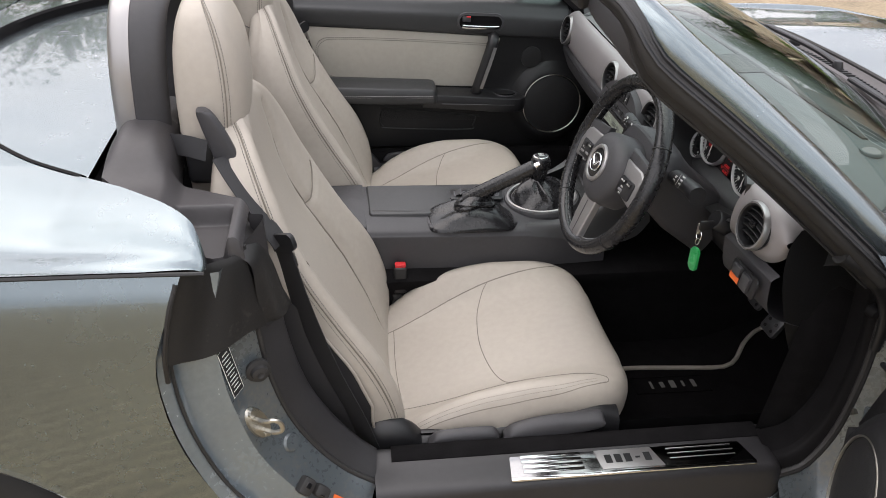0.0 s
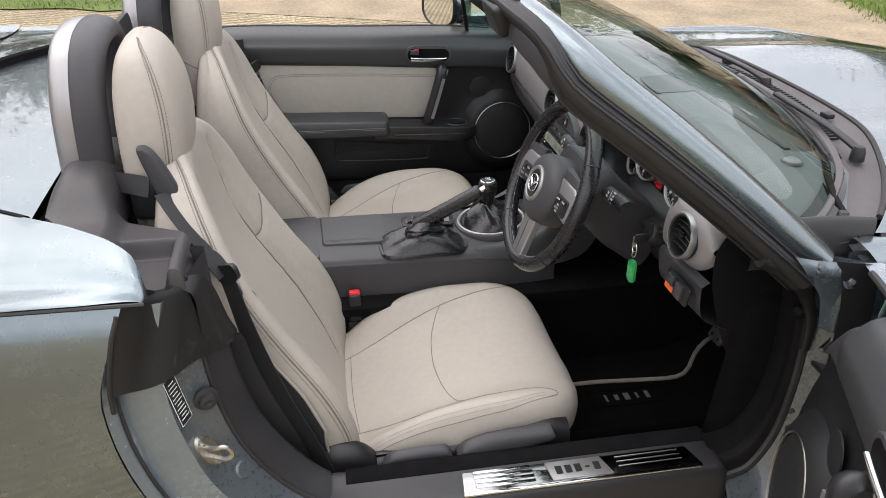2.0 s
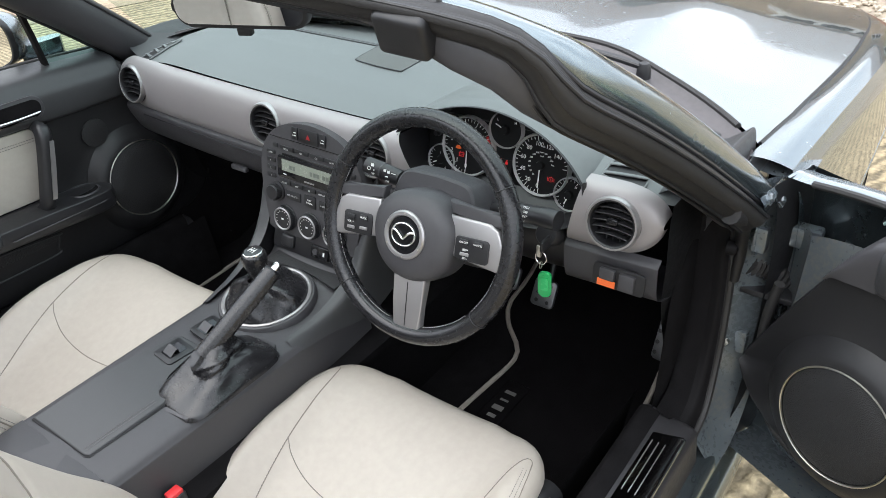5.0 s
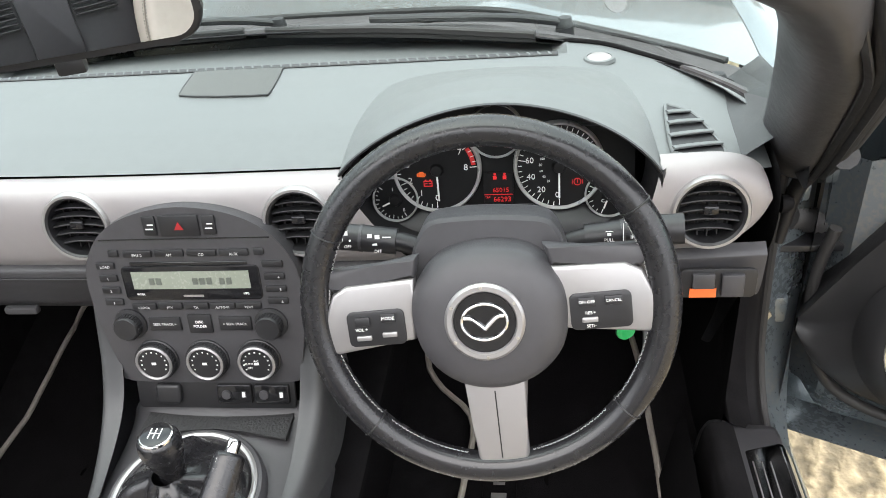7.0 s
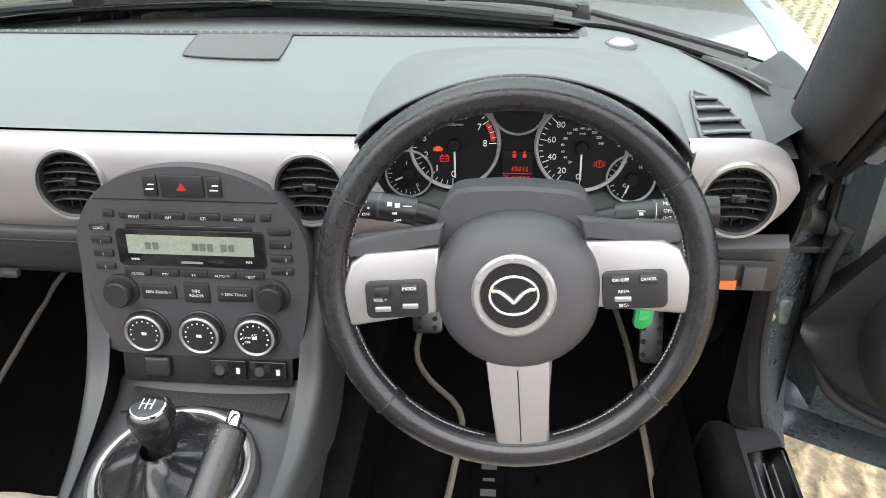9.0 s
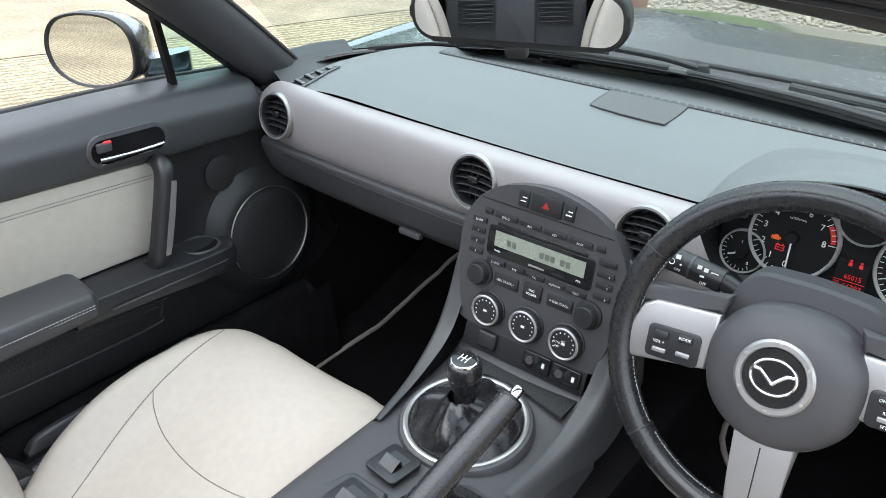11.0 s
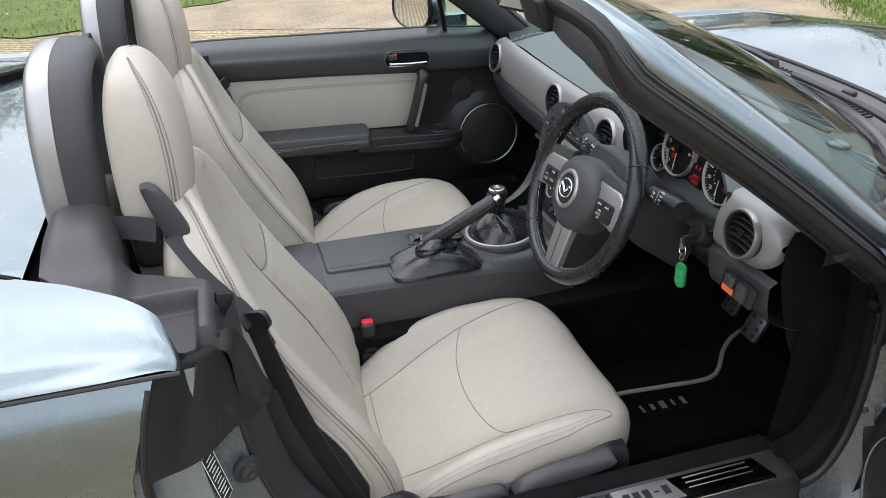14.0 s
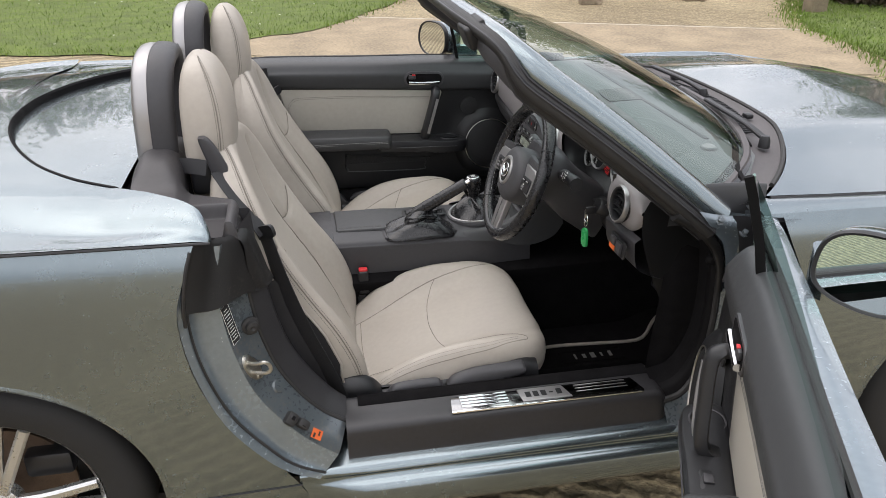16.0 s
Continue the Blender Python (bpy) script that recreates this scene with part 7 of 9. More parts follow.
# ---- seats (built round their own centre line, x forward) ----
B_LV = [  # height, front of the insert, half width, bolster, back
    (0.300, 0.690, 0.205, 0.000, 0.545), (0.345, 0.675, 0.235, 0.020, 0.510), (0.400, 0.646, 0.250, 0.052, 0.480), (0.470, 0.610, 0.258, 0.076, 0.452), (0.550, 0.567, 0.258, 0.086, 0.425), (0.640, 0.521, 0.250, 0.074, 0.400),
    (0.720, 0.486, 0.246, 0.062, 0.378), (0.800, 0.460, 0.235, 0.047, 0.368), (0.870, 0.446, 0.211, 0.033, 0.376), (0.925, 0.438, 0.174, 0.017, 0.384), (0.955, 0.432, 0.136, 0.006, 0.388), (0.975, 0.420, 0.098, 0.0, 0.392), (0.980, 0.405, 0.05, 0.0, 0.398)]
H_LV = [  # the head restraint
    (0.820, 0.385, 0.112, 0.332), (0.850, 0.410, 0.122, 0.328), (0.900, 0.425, 0.130, 0.325), (0.960, 0.434, 0.133, 0.323), (1.010, 0.437, 0.132, 0.323), (1.060, 0.434, 0.126, 0.325), (1.100, 0.424, 0.115, 0.330), (1.132, 0.408, 0.097, 0.339), (1.150, 0.390, 0.067, 0.351), (1.157, 0.374, 0.026, 0.363)]
C_LV = [  # cushion: x, top, half width, bolster, underside
    (0.600, 0.300, 0.19, 0.0, 0.27), (0.630, 0.318, 0.215, 0.008, 0.265), (0.690, 0.328, 0.232, 0.026, 0.262), (0.760, 0.350, 0.246, 0.054, 0.270), (0.840, 0.378, 0.252, 0.064, 0.288), (0.920, 0.402, 0.253, 0.058, 0.305), (0.990, 0.422, 0.250, 0.042, 0.320), (1.045, 0.438, 0.248, 0.026, 0.330),
    (1.092, 0.445, 0.240, 0.012, 0.340), (1.130, 0.441, 0.221, 0.004, 0.350), (1.154, 0.427, 0.194, 0.0, 0.364), (1.165, 0.406, 0.158, 0.0, 0.382)]


def back_ring(lv):
    z, xf, w, b, xb = lv
    half = [(0.0, xf), (0.28, xf + b * 0.04), (0.50, xf + 0.002 + b * 0.22), (0.70, xf + b * 0.62), (0.85, xf + b * 0.92), (0.955, xf + b * 0.88 - 0.006), (1.0, xf + b * 0.4 - 0.028), (1.0, (xf + xb) / 2), (0.97, xb + 0.02), (0.86, xb), (0.45, xb - 0.006)]
    ring = [(x, s * w, z) for s, x in half] + [(xb - 0.008, 0, z)] + [(x, -s * w, z) for s, x in half[:0:-1]]
    return ring


def head_ring(lv):
    z, xf, w, xb = lv
    d = xf - xb
    half = [(0.0, xf), (0.35, xf - 0.001), (0.66, xf - d * 0.05), (0.86, xf - d * 0.16), (0.97, xf - d * 0.36), (1.0, xf - d * 0.58), (0.96, xb + d * 0.22), (0.82, xb + d * 0.06), (0.45, xb)]
    return [(x, s * w, z) for s, x in half] + [(xb - 0.002, 0, z)] + [(x, -s * w, z) for s, x in half[:0:-1]]


def cushion_ring(lv):
    x, zt, w, b, zb = lv
    half = [(0.0, zt), (0.32, zt + 0.001), (0.58, zt + 0.004 + b * 0.10), (0.73, zt + b * 0.62), (0.85, zt + b), (0.94, zt + b * 0.92 - 0.006), (0.99, zt + b * 0.5 - 0.022), (1.0, (zt + zb) / 2), (0.99, zb + 0.012), (0.93, zb), (0.5, zb)]
    return [(x, s * w, z) for s, z in half] + [(x, 0, zb)] + [(x, -s * w, z) for s, z in half[:0:-1]]


def grooved(bm, seams, depth, width, along):
    """Presses seams into a cushion: polylines of points; along: the axis that is ignored."""
    keep = [i for i in range(3) if i != along]
    allp = np.vstack([s for s in seams])[:, keep]
    for v in bm.verts:
        n = np.array(v.normal)
        if along == 2 and n[2] < 0.2 or along == 0 and n[0] < 0.15:
            continue
        p = np.array((v.co.x, v.co.y, v.co.z))[keep]
        d = np.sqrt(((allp - p) ** 2).sum(axis=1).min())
        if d < 4 * width:
            v.co -= v.normal * depth * math.exp(-(d / width) ** 2)
    return bm


def bvh_of(bm):
    return BVHTree.FromBMesh(bm)


def laid(tree, pts, way, off=0.0006):
    """Points dropped onto a surface along way."""
    out = []
    w = Vector(way)
    for p in pts:
        h = tree.ray_cast(Vector(p) - w * 0.6, w)
        if h[0] is not None:
            out.append(h[0] - w * off)
    return out


def stitches(line, off=(0, 0, 0), step=0.0050, ln=0.0032, r=0.0004, up=(0, 0, 1)):
    q = even([tuple(p) for p in line], max(4, int(sum((Vector(line[i + 1]) - Vector(line[i])).length for i in range(len(line) - 1)) / step)))
    vs, fs = [], []
    for i in range(len(q) - 1):
        a, b = Vector(q[i]) + Vector(off), Vector(q[i + 1]) + Vector(off)
        d = b - a
        if d.length < 1e-6:
            continue
        d.normalize()
        s = d.cross(Vector(up))
        s = s.normalized() if s.length > 1e-4 else Vector((0, 1, 0))
        u = s.cross(d)
        k = len(vs)
        for e in (a, a + d * ln):
            vs += [e - s * r, e + u * r * 1.5, e + s * r]
        fs += [(k, k + 1, k + 4, k + 3), (k + 1, k + 2, k + 5, k + 4), (k, k + 3, k + 5, k + 2), (k, k + 2, k + 1), (k + 3, k + 4, k + 5)]
    bm = bmesh.new()
    bv = [bm.verts.new(v) for v in vs]
    for f in fs:
        bm.faces.new([bv[i] for i in f])
    return bm


def seat(yc, s, label):
    """s: +1 where the tunnel lies at greater y."""
    m = Matrix.Translation((0, yc, 0))
    # cushion
    bm = loft([cushion_ring(l) for l in C_LV], 150, 132)
    bm.normal_update()
    arc = even([(0.926, 0.180, 0), (0.910, 0.158, 0), (0.892, 0.105, 0), (0.882, 0.03, 0), (0.882, -0.03, 0), (0.892, -0.105, 0), (0.910, -0.158, 0), (0.926, -0.180, 0)], 90)
    bl = even([(0.64, 0.118, 0), (0.70, 0.135, 0), (0.80, 0.158, 0), (0.90, 0.176, 0), (1.0, 0.190, 0), (1.06, 0.197, 0), (1.092, 0.204, 0), (1.100, 0.211, 0), (1.094, 0.218, 0), (1.075, 0.224, 0)], 100)
    br = bl * (1, -1, 1)
    rearline = even([(0.70, 0.135, 0), (0.695, 0.0, 0), (0.70, -0.135, 0)], 50)
    outer = even([(0.70, -0.226, 0), (0.80, -0.238, 0), (0.90, -0.243, 0), (1.0, -0.238, 0), (1.050, -0.230, 0), (1.075, -0.224, 0)], 70)
    outer2 = outer * (1, -1, 1)
    grooved(bm, [arc, bl, br, rearline], 0.0120, 0.0110, 2)
    grooved(bm, [outer, outer2], 0.0050, 0.0060, 2)
    bm.transform(m)
    tr = bvh_of(bm)
    st = part("seat", bm, LEATHER, car, label, 60)
    # dark lines draw the shade lying in the pressed seams
    for ln in (bl, br, arc, outer, outer2, rearline):
        p = laid(tr, [(q[0], q[1] + yc, 0.35) for q in ln], (0, 0, -1), -0.0006)
        if len(p) > 4:
            part("seam", tube([tuple(a) for a in p], 0.0012, 5), SEAM_SHADE, st)
    bms = []
    for ln, o in ((outer, (0, 0.005, 0)), (outer2, (0, -0.005, 0)), (outer, (0, 0.011, 0)), (outer2, (0, -0.011, 0))):
        p = laid(tr, [(q[0] + o[0], q[1] + yc + o[1], 0.35) for q in ln], (0, 0, -1))
        if len(p) > 4:
            bms.append(stitches(p))
    for ln in (bl, br, arc):
        p = laid(tr, [(q[0], q[1] + yc, 0.35) for q in ln], (0, 0, -1))
        if len(p) > 4:
            bms.append(stitches(p, (0, 0, 0.0004), 0.006, 0.0035, 0.0004))
    part("stitching", join(*bms), THREAD, st, "grey stitching along the cushion seams")
    # backrest
    bm = loft([back_ring(l) for l in B_LV], 150, 132)
    bm.normal_update()
    ins = even([(0, 0.128, 0.36), (0, 0.140, 0.45), (0, 0.143, 0.55), (0, 0.138, 0.64), (0, 0.130, 0.70), (0, 0.122, 0.78), (0, 0.118, 0.86), (0, 0.105, 0.92)], 90)
    ins2 = ins * (1, -1, 1)
    wing = even([(0, 0.135, 0.682), (0, 0.165, 0.70), (0, 0.188, 0.725), (0, 0.207, 0.752)], 30)
    wing2 = wing * (1, -1, 1)
    grooved(bm, [ins, ins2], 0.0105, 0.0085, 0)
    grooved(bm, [wing, wing2], 0.005, 0.006, 0)
    bm.transform(m)
    tr = bvh_of(bm)
    bk = part("backrest", bm, LEATHER, st, "stone leather backrest with shaped bolsters", 60)
    bms = []
    for ln in (ins, ins2, wing, wing2):
        p = laid(tr, [(0.9, q[1] + yc, q[2]) for q in ln], (-1, 0, 0))
        if len(p) > 4:
            part("seam", tube([tuple(a) for a in p], 0.0018, 5), SEAM_SHADE, bk)
            bms.append(stitches(p, (0.0003, 0, 0), 0.006, 0.0035, 0.0004, (1, 0, 0)))
    rows_b = loft_rows([back_ring(l) for l in B_LV], 150, 132)
    for sg in (1, -1):
        at = lambda c: c if sg > 0 else 132 - c
        part("seam", tube([tuple(q) for q in rib_line(rows_b, at(31.6), 16, 138, 0.0002, (0, yc, 0))], 0.0017, 5), SEAM_SHADE, bk)
        for c in (30.9, 32.4):
            bms.append(stitches(rib_line(rows_b, at(c), 16, 138, 0.0006, (0, yc, 0)), (0, 0, 0), 0.0054, 0.0036, 0.0006, (0, sg, 0)))
    part("stitching", join(*bms), THREAD, bk)
    # head restraint
    bm = loft([head_ring(l) for l in H_LV], 90, 96)
    bm.transform(m)
    tr = bvh_of(bm)
    hr = part("head_restraint", bm, LEATHER, st, "stone leather head restraint with twin stitching", 60)
    bms = []
    rows_h = loft_rows([head_ring(l) for l in H_LV], 90, 96)
    for sg in (1, -1):
        at = lambda c: c if sg > 0 else 96 - c
        part("seam", tube([tuple(q) for q in rib_line(rows_h, at(18.6), 2, 87, 0.0, (0, yc, 0))], 0.0014, 6), SEAM_SHADE, hr)
        for c in (17.5, 19.7):
            bms.append(stitches(rib_line(rows_h, at(c), 2, 87, 0.0006, (0, yc, 0)), (0, 0, 0), 0.0056, 0.0038, 0.0007, (1, 0, 0)))
    part("stitching", join(*bms), THREAD, hr)
    band = [(p[0] * 1.0 + 0.0, p[1] * 1.006 + yc, 0.905 + 0.55 * (0.41 - p[0])) for p in cr(head_ring((0.925, 0.430, 0.1318, 0.3235)), 60, True)]
    part("neck_seam", tube(band, 0.0012, 5, closed=True), THREAD, hr)
    # dark side cloth on the lower outer flanks, piped in leather
    for sg in (-s,):
        rows = []
        for lv in [tuple(np.array(B_LV[i]) * (1 - f) + np.array(B_LV[i + 1]) * f) for i in range(1, 6) for f in (0, 0.25, 0.5, 0.75)]:
            z, xf, w, b, xb = lv
            cut = float(np.interp(z, [0.34, 0.40, 0.442, 0.467, 0.564, 0.63, 0.68, 0.70, 0.715], [0.72, 0.78, 0.82, 0.87, 0.90, 0.86, 0.80, 0.76, 0.70]))
            x1 = xb + (xf + b * 0.6 - xb) * cut
            rows.append([(xb + 0.0 + (x1 - xb) * k, yc + sg * (w * 1.0 + 0.0065 - 0.012 * (1 - k) ** 4), z) for k in np.linspace(0, 1, 8)])
        sc = part("side_cloth", surf(rows), SUEDE, bk, "dark cloth on the side of the seat")
        pip = [(r[-1][0], r[-1][1] + sg * 0.001, r[-1][2]) for r in rows if r[-1][2] < 0.66]
        part("piping", tube(pip, 0.0028, 8), LEATHER, bk)
    # base, runners, levers
    base = part("seat_base", loft([[(x, yc - w, 0.205), (x, yc - w - 0.004, 0.27), (x, yc - w + 0.004, t), (x, yc + w - 0.004, t), (x, yc + w + 0.004, 0.27), (x, yc + w, 0.205)] for x, w, t in ((0.60, 0.20, 0.30), (0.75, 0.222, 0.315), (0.95, 0.225, 0.325), (1.10, 0.215, 0.345), (1.13, 0.19, 0.35))], 20, 24, True), DEEP, st, "black seat base")
    for sg in (1, -1):
        part("seat_runner", box((0.86, yc + sg * 0.17, 0.205), (0.56, 0.04, 0.03), 0.006), DEEP, st)
    o = -s
    part("recline_cover", loft([[(x, yc + o * (0.225 + d), zb), (x, yc + o * (0.262 + d), zb + 0.01), (x, yc + o * (0.262 + d), zt - 0.012), (x, yc + o * (0.225 + d), zt)] for x, d, zb, zt in ((0.575, -0.02, 0.32, 0.36), (0.60, 0.004, 0.305, 0.40), (0.65, 0.008, 0.30, 0.415), (0.70, 0.008, 0.30, 0.40), (0.735, 0.0, 0.30, 0.355))], 24, 20, True), DEEP, st, "black hinge cover at the seat side")
    part("side_cover", loft([[(x, yc + o * 0.215, zb), (x, yc + o * 0.262, zb + 0.008), (x, yc + o * 0.264, zt - 0.01), (x, yc + o * 0.225, zt)] for x, zb, zt in ((0.70, 0.27, 0.365), (0.80, 0.265, 0.372), (0.95, 0.27, 0.388), (1.06, 0.285, 0.408), (1.115, 0.30, 0.40))], 30, 20, True), DEEP, st, "black plastic side cover of the seat")
    part("recline_lever", loft([[(x, yc + o * 0.262, zb), (x, yc + o * 0.282, zb + 0.006), (x, yc + o * 0.282, zt - 0.004), (x, yc + o * 0.262, zt)] for x, zb, zt in ((0.735, 0.36, 0.38), (0.76, 0.352, 0.397), (0.85, 0.35, 0.40), (0.87, 0.36, 0.388))], 16, 16, True), PLASTIC, st, "black seat lever")
    part("height_lever", loft([[(x, yc + o * 0.262, zb), (x, yc + o * 0.288, zb + 0.008), (x, yc + o * 0.288, zt - 0.006), (x, yc + o * 0.262, zt)] for x, zb, zt in ((0.88, 0.343, 0.385), (0.90, 0.337, 0.403), (0.95, 0.350, 0.417), (1.02, 0.380, 0.423), (1.065, 0.391, 0.425), (1.075, 0.40, 0.42))], 30, 20, True), PLASTIC, st, "black height lever")
    return st


driver_seat = seat(-0.378, 1, "driver's bucket seat in stone leather")
passenger_seat = seat(0.372, -1, "passenger's bucket seat in stone leather")
# buckles beside the tunnel
for s in (1, -1):
    y = -s * 0.152
    b = part("seat_belt_buckle", box((0.722, y, 0.425), (0.032, 0.024, 0.075), 0.006, 3, None), DEEP, car, "black seat-belt buckle")
    part("buckle_button", box((0.722, y, 0.464), (0.026, 0.018, 0.010), 0.003, 2), RED, b, "red release button")
    part("buckle_stalk", box((0.715, y, 0.33), (0.024, 0.010, 0.14), 0.003), DEEP, b)

# ---- doors: drawn shut on the far side (y > 0); the near one is its mirror image, swung open ----
OPEN = Matrix.Translation((1.576, -0.789, 0)) @ Matrix.Rotation(radians(66), 4, "Z") @ Matrix.Translation((-1.576, 0.789, 0)) @ Matrix.Diagonal((1, -1, 1, 1))
MESHCLOTH = mat("net_of_the_door_pocket", (0.016, 0.016, 0.017), 0.7, 0, 0.1, 20.0, 1.0, 160, fine="voronoi")
CLEAR_EDGE = mat("ground_glass_edge", (0.20, 0.30, 0.28), 0.25, 0, 0.05, 20.0)
SPKMESH = mat("speaker_mesh", (0.012, 0.012, 0.013), 0.55, 0.1, 0.1, 20.0, 1.0, 330, fine="voronoi")


def door(T, s, label):
    """A door with its skin, trim, armrest, handles, speaker and quarter light. T places it; s: +1 shut, -1 open."""
    def P(name, bm, material, parent, lab="", sharp=38):
        return part(name, moved(bm, T), material, parent, lab, sharp)

    # outer skin and edges
    rows = []
    for u in np.linspace(0, 1, 34):
        row = []
        for t in range(26):
            x = 0.36 + u * 1.18
            for _ in range(2):
                y, z = side_profile(x)[t]
                x = (shut(z) + 0.008) + u * (1.538 - shut(z) - 0.008)
            if z < 0.265:
                z = 0.265
            row.append((x, y, z))
        rows.append(row)
    skin = P("door", surf(rows), PAINT, car, label)
    keep_rows = rows
    edge_r = [p for p in rows[0]]
    edge_f = [p for p in rows[-1]]
    for e, dx, em in ((edge_r, 0.012, JAMB), (edge_f, -0.008, DEEP)):
        P("door_edge", surf([[(p[0], p[1], p[2]), (p[0] + dx * 0.4, p[1] - 0.012, p[2]), (p[0] + dx, p[1] - 0.055, p[2]), (p[0] + dx * 1.6, p[1] - 0.105, p[2])] for p in e]), em, skin)
    P("door_edge", surf([[(p[0], p[1], 0.265), (p[0], p[1] - 0.05, 0.268), (p[0], p[1] - 0.12, 0.29)] for p in [(x, y_wd(x) - 0.02, 0) for x in np.linspace(0.47, 1.53, 16)]]), JAMB, skin)

    z_top = curve([0.36, 0.494, 0.80, 1.10, 1.307, 1.42, 1.52], [0.902, 0.905, 0.895, 0.887, 0.872, 0.862, 0.845])
    # upper roll
    rows = []
    for x, e in [(x, 0) for x in np.linspace(0.385, 1.318, 46)] + [(1.326, 0.12), (1.331, 0.35), (1.333, 0.96)]:
        zt, zb = z_top(x), float(np.interp(x, [0.40, 0.5, 1.11, 1.30, 1.50], [0.812, 0.806, 0.772, 0.764, 0.76]))
        yo = 0.775 if s > 0 else 0.742
        rows.append([(x, y + (0.72 - y) * e, z + (zt - 0.05 - z) * e) for y, z in cr([(yo, zt - 0.006), (yo - 0.008, zt + 0.001), (yo - 0.022, zt), (0.705, zt - 0.010), (0.686, zt - 0.035), (0.678, (zt + zb) / 2), (0.683, zb + 0.012), (0.692, zb)], 30)])
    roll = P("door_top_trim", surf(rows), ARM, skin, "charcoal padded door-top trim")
    P("waist_seal", tube([(x, yo + 0.007, z_top(x) - 0.002) for x in np.linspace(0.39, 1.49, 30)], 0.006, 8), RUBBER, skin)
    P("door_end_trim", loft([[(x, 0.690, zb), (x, 0.688, zb + (zt - zb) * 0.7), (x, 0.705, zt), (x, 0.76, zt + 0.004), (x, 0.785, zt - 0.01)] for x, zb, zt in ((1.322, 0.765, 0.850), (1.345, 0.762, 0.835), (1.37, 0.758, 0.805), (1.39, 0.754, 0.775), (1.402, 0.744, 0.752))], 24, 24, False), PLASTIC, skin, "charcoal trim corner at the front of the door")
    P("belt_moulding", surf([[(x, yo + 0.008 + (p[1] - 0.012 - yo - 0.008) * k, z_top(x) - 0.004 + 0.004 * math.sin(math.pi * k)) for k in np.linspace(0, 1, 6)] for x, p in ((r[0][0], r[0]) for r in keep_rows)]), JAMB_GLOSS, skin)
    # lower card
    rows = []
    for x in np.linspace(0.42, 1.522, 80):
        zb = float(np.interp(x, [0.42, 0.5, 0.6, 1.36, 1.43, 1.484, 1.51, 1.522], [0.60, 0.46, 0.39, 0.385, 0.397, 0.430, 0.465, 0.492]))
        zt = float(np.interp(x, [0.40, 0.5, 1.11, 1.30, 1.395, 1.466, 1.522], [0.815, 0.808, 0.774, 0.768, 0.755, 0.625, 0.508]))
        f = 0.010 * max(0, (x - 1.34) / 0.16) ** 2
        rows.append([(x, y + f - 0.030 * math.exp(-(((x - (1.292 if s > 0 else 1.308)) / 0.125) ** 2 + ((zb + (zt - zb) * k - (0.556 if s > 0 else 0.532)) / 0.12) ** 2) ** 2), zb + (zt - zb) * k) for y, k in cr([(0.715, 0.0), (0.690, 0.04), (0.684, 0.2), (0.690, 0.42), (0.700, 0.55), (0.700, 0.8), (0.698, 1.0)], 30)])
    card = P("door_card", surf(rows), CARD, skin, "charcoal door card darkened for shade")
    lip_line = [q[-1] for q in rows if q[0][0] > 1.39] + [q[0] for q in reversed(rows) if q[0][0] > 1.30]
    P("card_edge", surf([[(a, b, c), (a + 0.004, b + 0.008, c), (a + 0.004, b + 0.070, c)] for a, b, c in lip_line]), CARD, card)
    # pressed steel inner panel behind the card, with its lightening holes and rubber seal
    inner = []
    for x in np.linspace(0.47, 1.530, 40):
        zb = 0.285 + 0.03 * smooth_step((x - 1.44) / 0.09)
        zt = float(np.interp(x, [0.47, 1.30, 1.44, 1.53], [0.80, 0.80, 0.775, 0.74]))
        inner.append([(x, 0.752 + 0.045 * smooth_step((x - 1.47) / 0.05) - 0.010 * math.sin(math.pi * k) ** 2 + 0.02 * (1 - smooth_step(k / 0.12)), zb + (zt - zb) * k) for k in np.linspace(0, 1, 24)])
    steel = P("inner_panel", surf(inner), JAMB, skin, "painted steel inner panel of the door")
    P("door_seal", tube([(1.500, 0.735, 0.66), (1.512, 0.737, 0.58), (1.510, 0.737, 0.50), (1.485, 0.737, 0.41), (1.43, 0.737, 0.355), (1.30, 0.737, 0.335), (0.90, 0.737, 0.330), (0.56, 0.737, 0.345)], 0.009, 10, 60), RUBBER, steel, "black rubber seal round the door")
    # leather insert with twin stitching
    io = [(0.430, 0.805), (0.50, 0.802), (0.80, 0.788), (1.105, 0.769), (1.110, 0.762), (1.085, 0.690), (1.060, 0.605), (0.90, 0.612), (0.70, 0.622), (0.50, 0.630), (0.44, 0.66)]
    ins = P("door_insert", plate(io, 0.006, basis((0, 0.700, 0), (1, 0, 0), (0, 0, 1)) @ pose(0, 0, 0), 0.003, 3), INSERT, skin, "stone leather door insert")
    bms = []
    for o in (0.0, 0.006):
        ln = [(0.60, 0.63 + o), (0.555 + o, 0.655), (0.532 + o, 0.70), (0.530 + o, 0.735), (0.545 + o, 0.760 - o), (0.59, 0.768 - o), (0.80, 0.763 - o), (1.088, 0.747 - o)]
        bms.append(stitches([(a, 0.6935, b) for a, b in cr(ln, 80)], (0, 0, 0), 0.0062, 0.004, 0.0007, (0, -1, 0)))
    P("stitching", join(*bms), THREAD, ins)
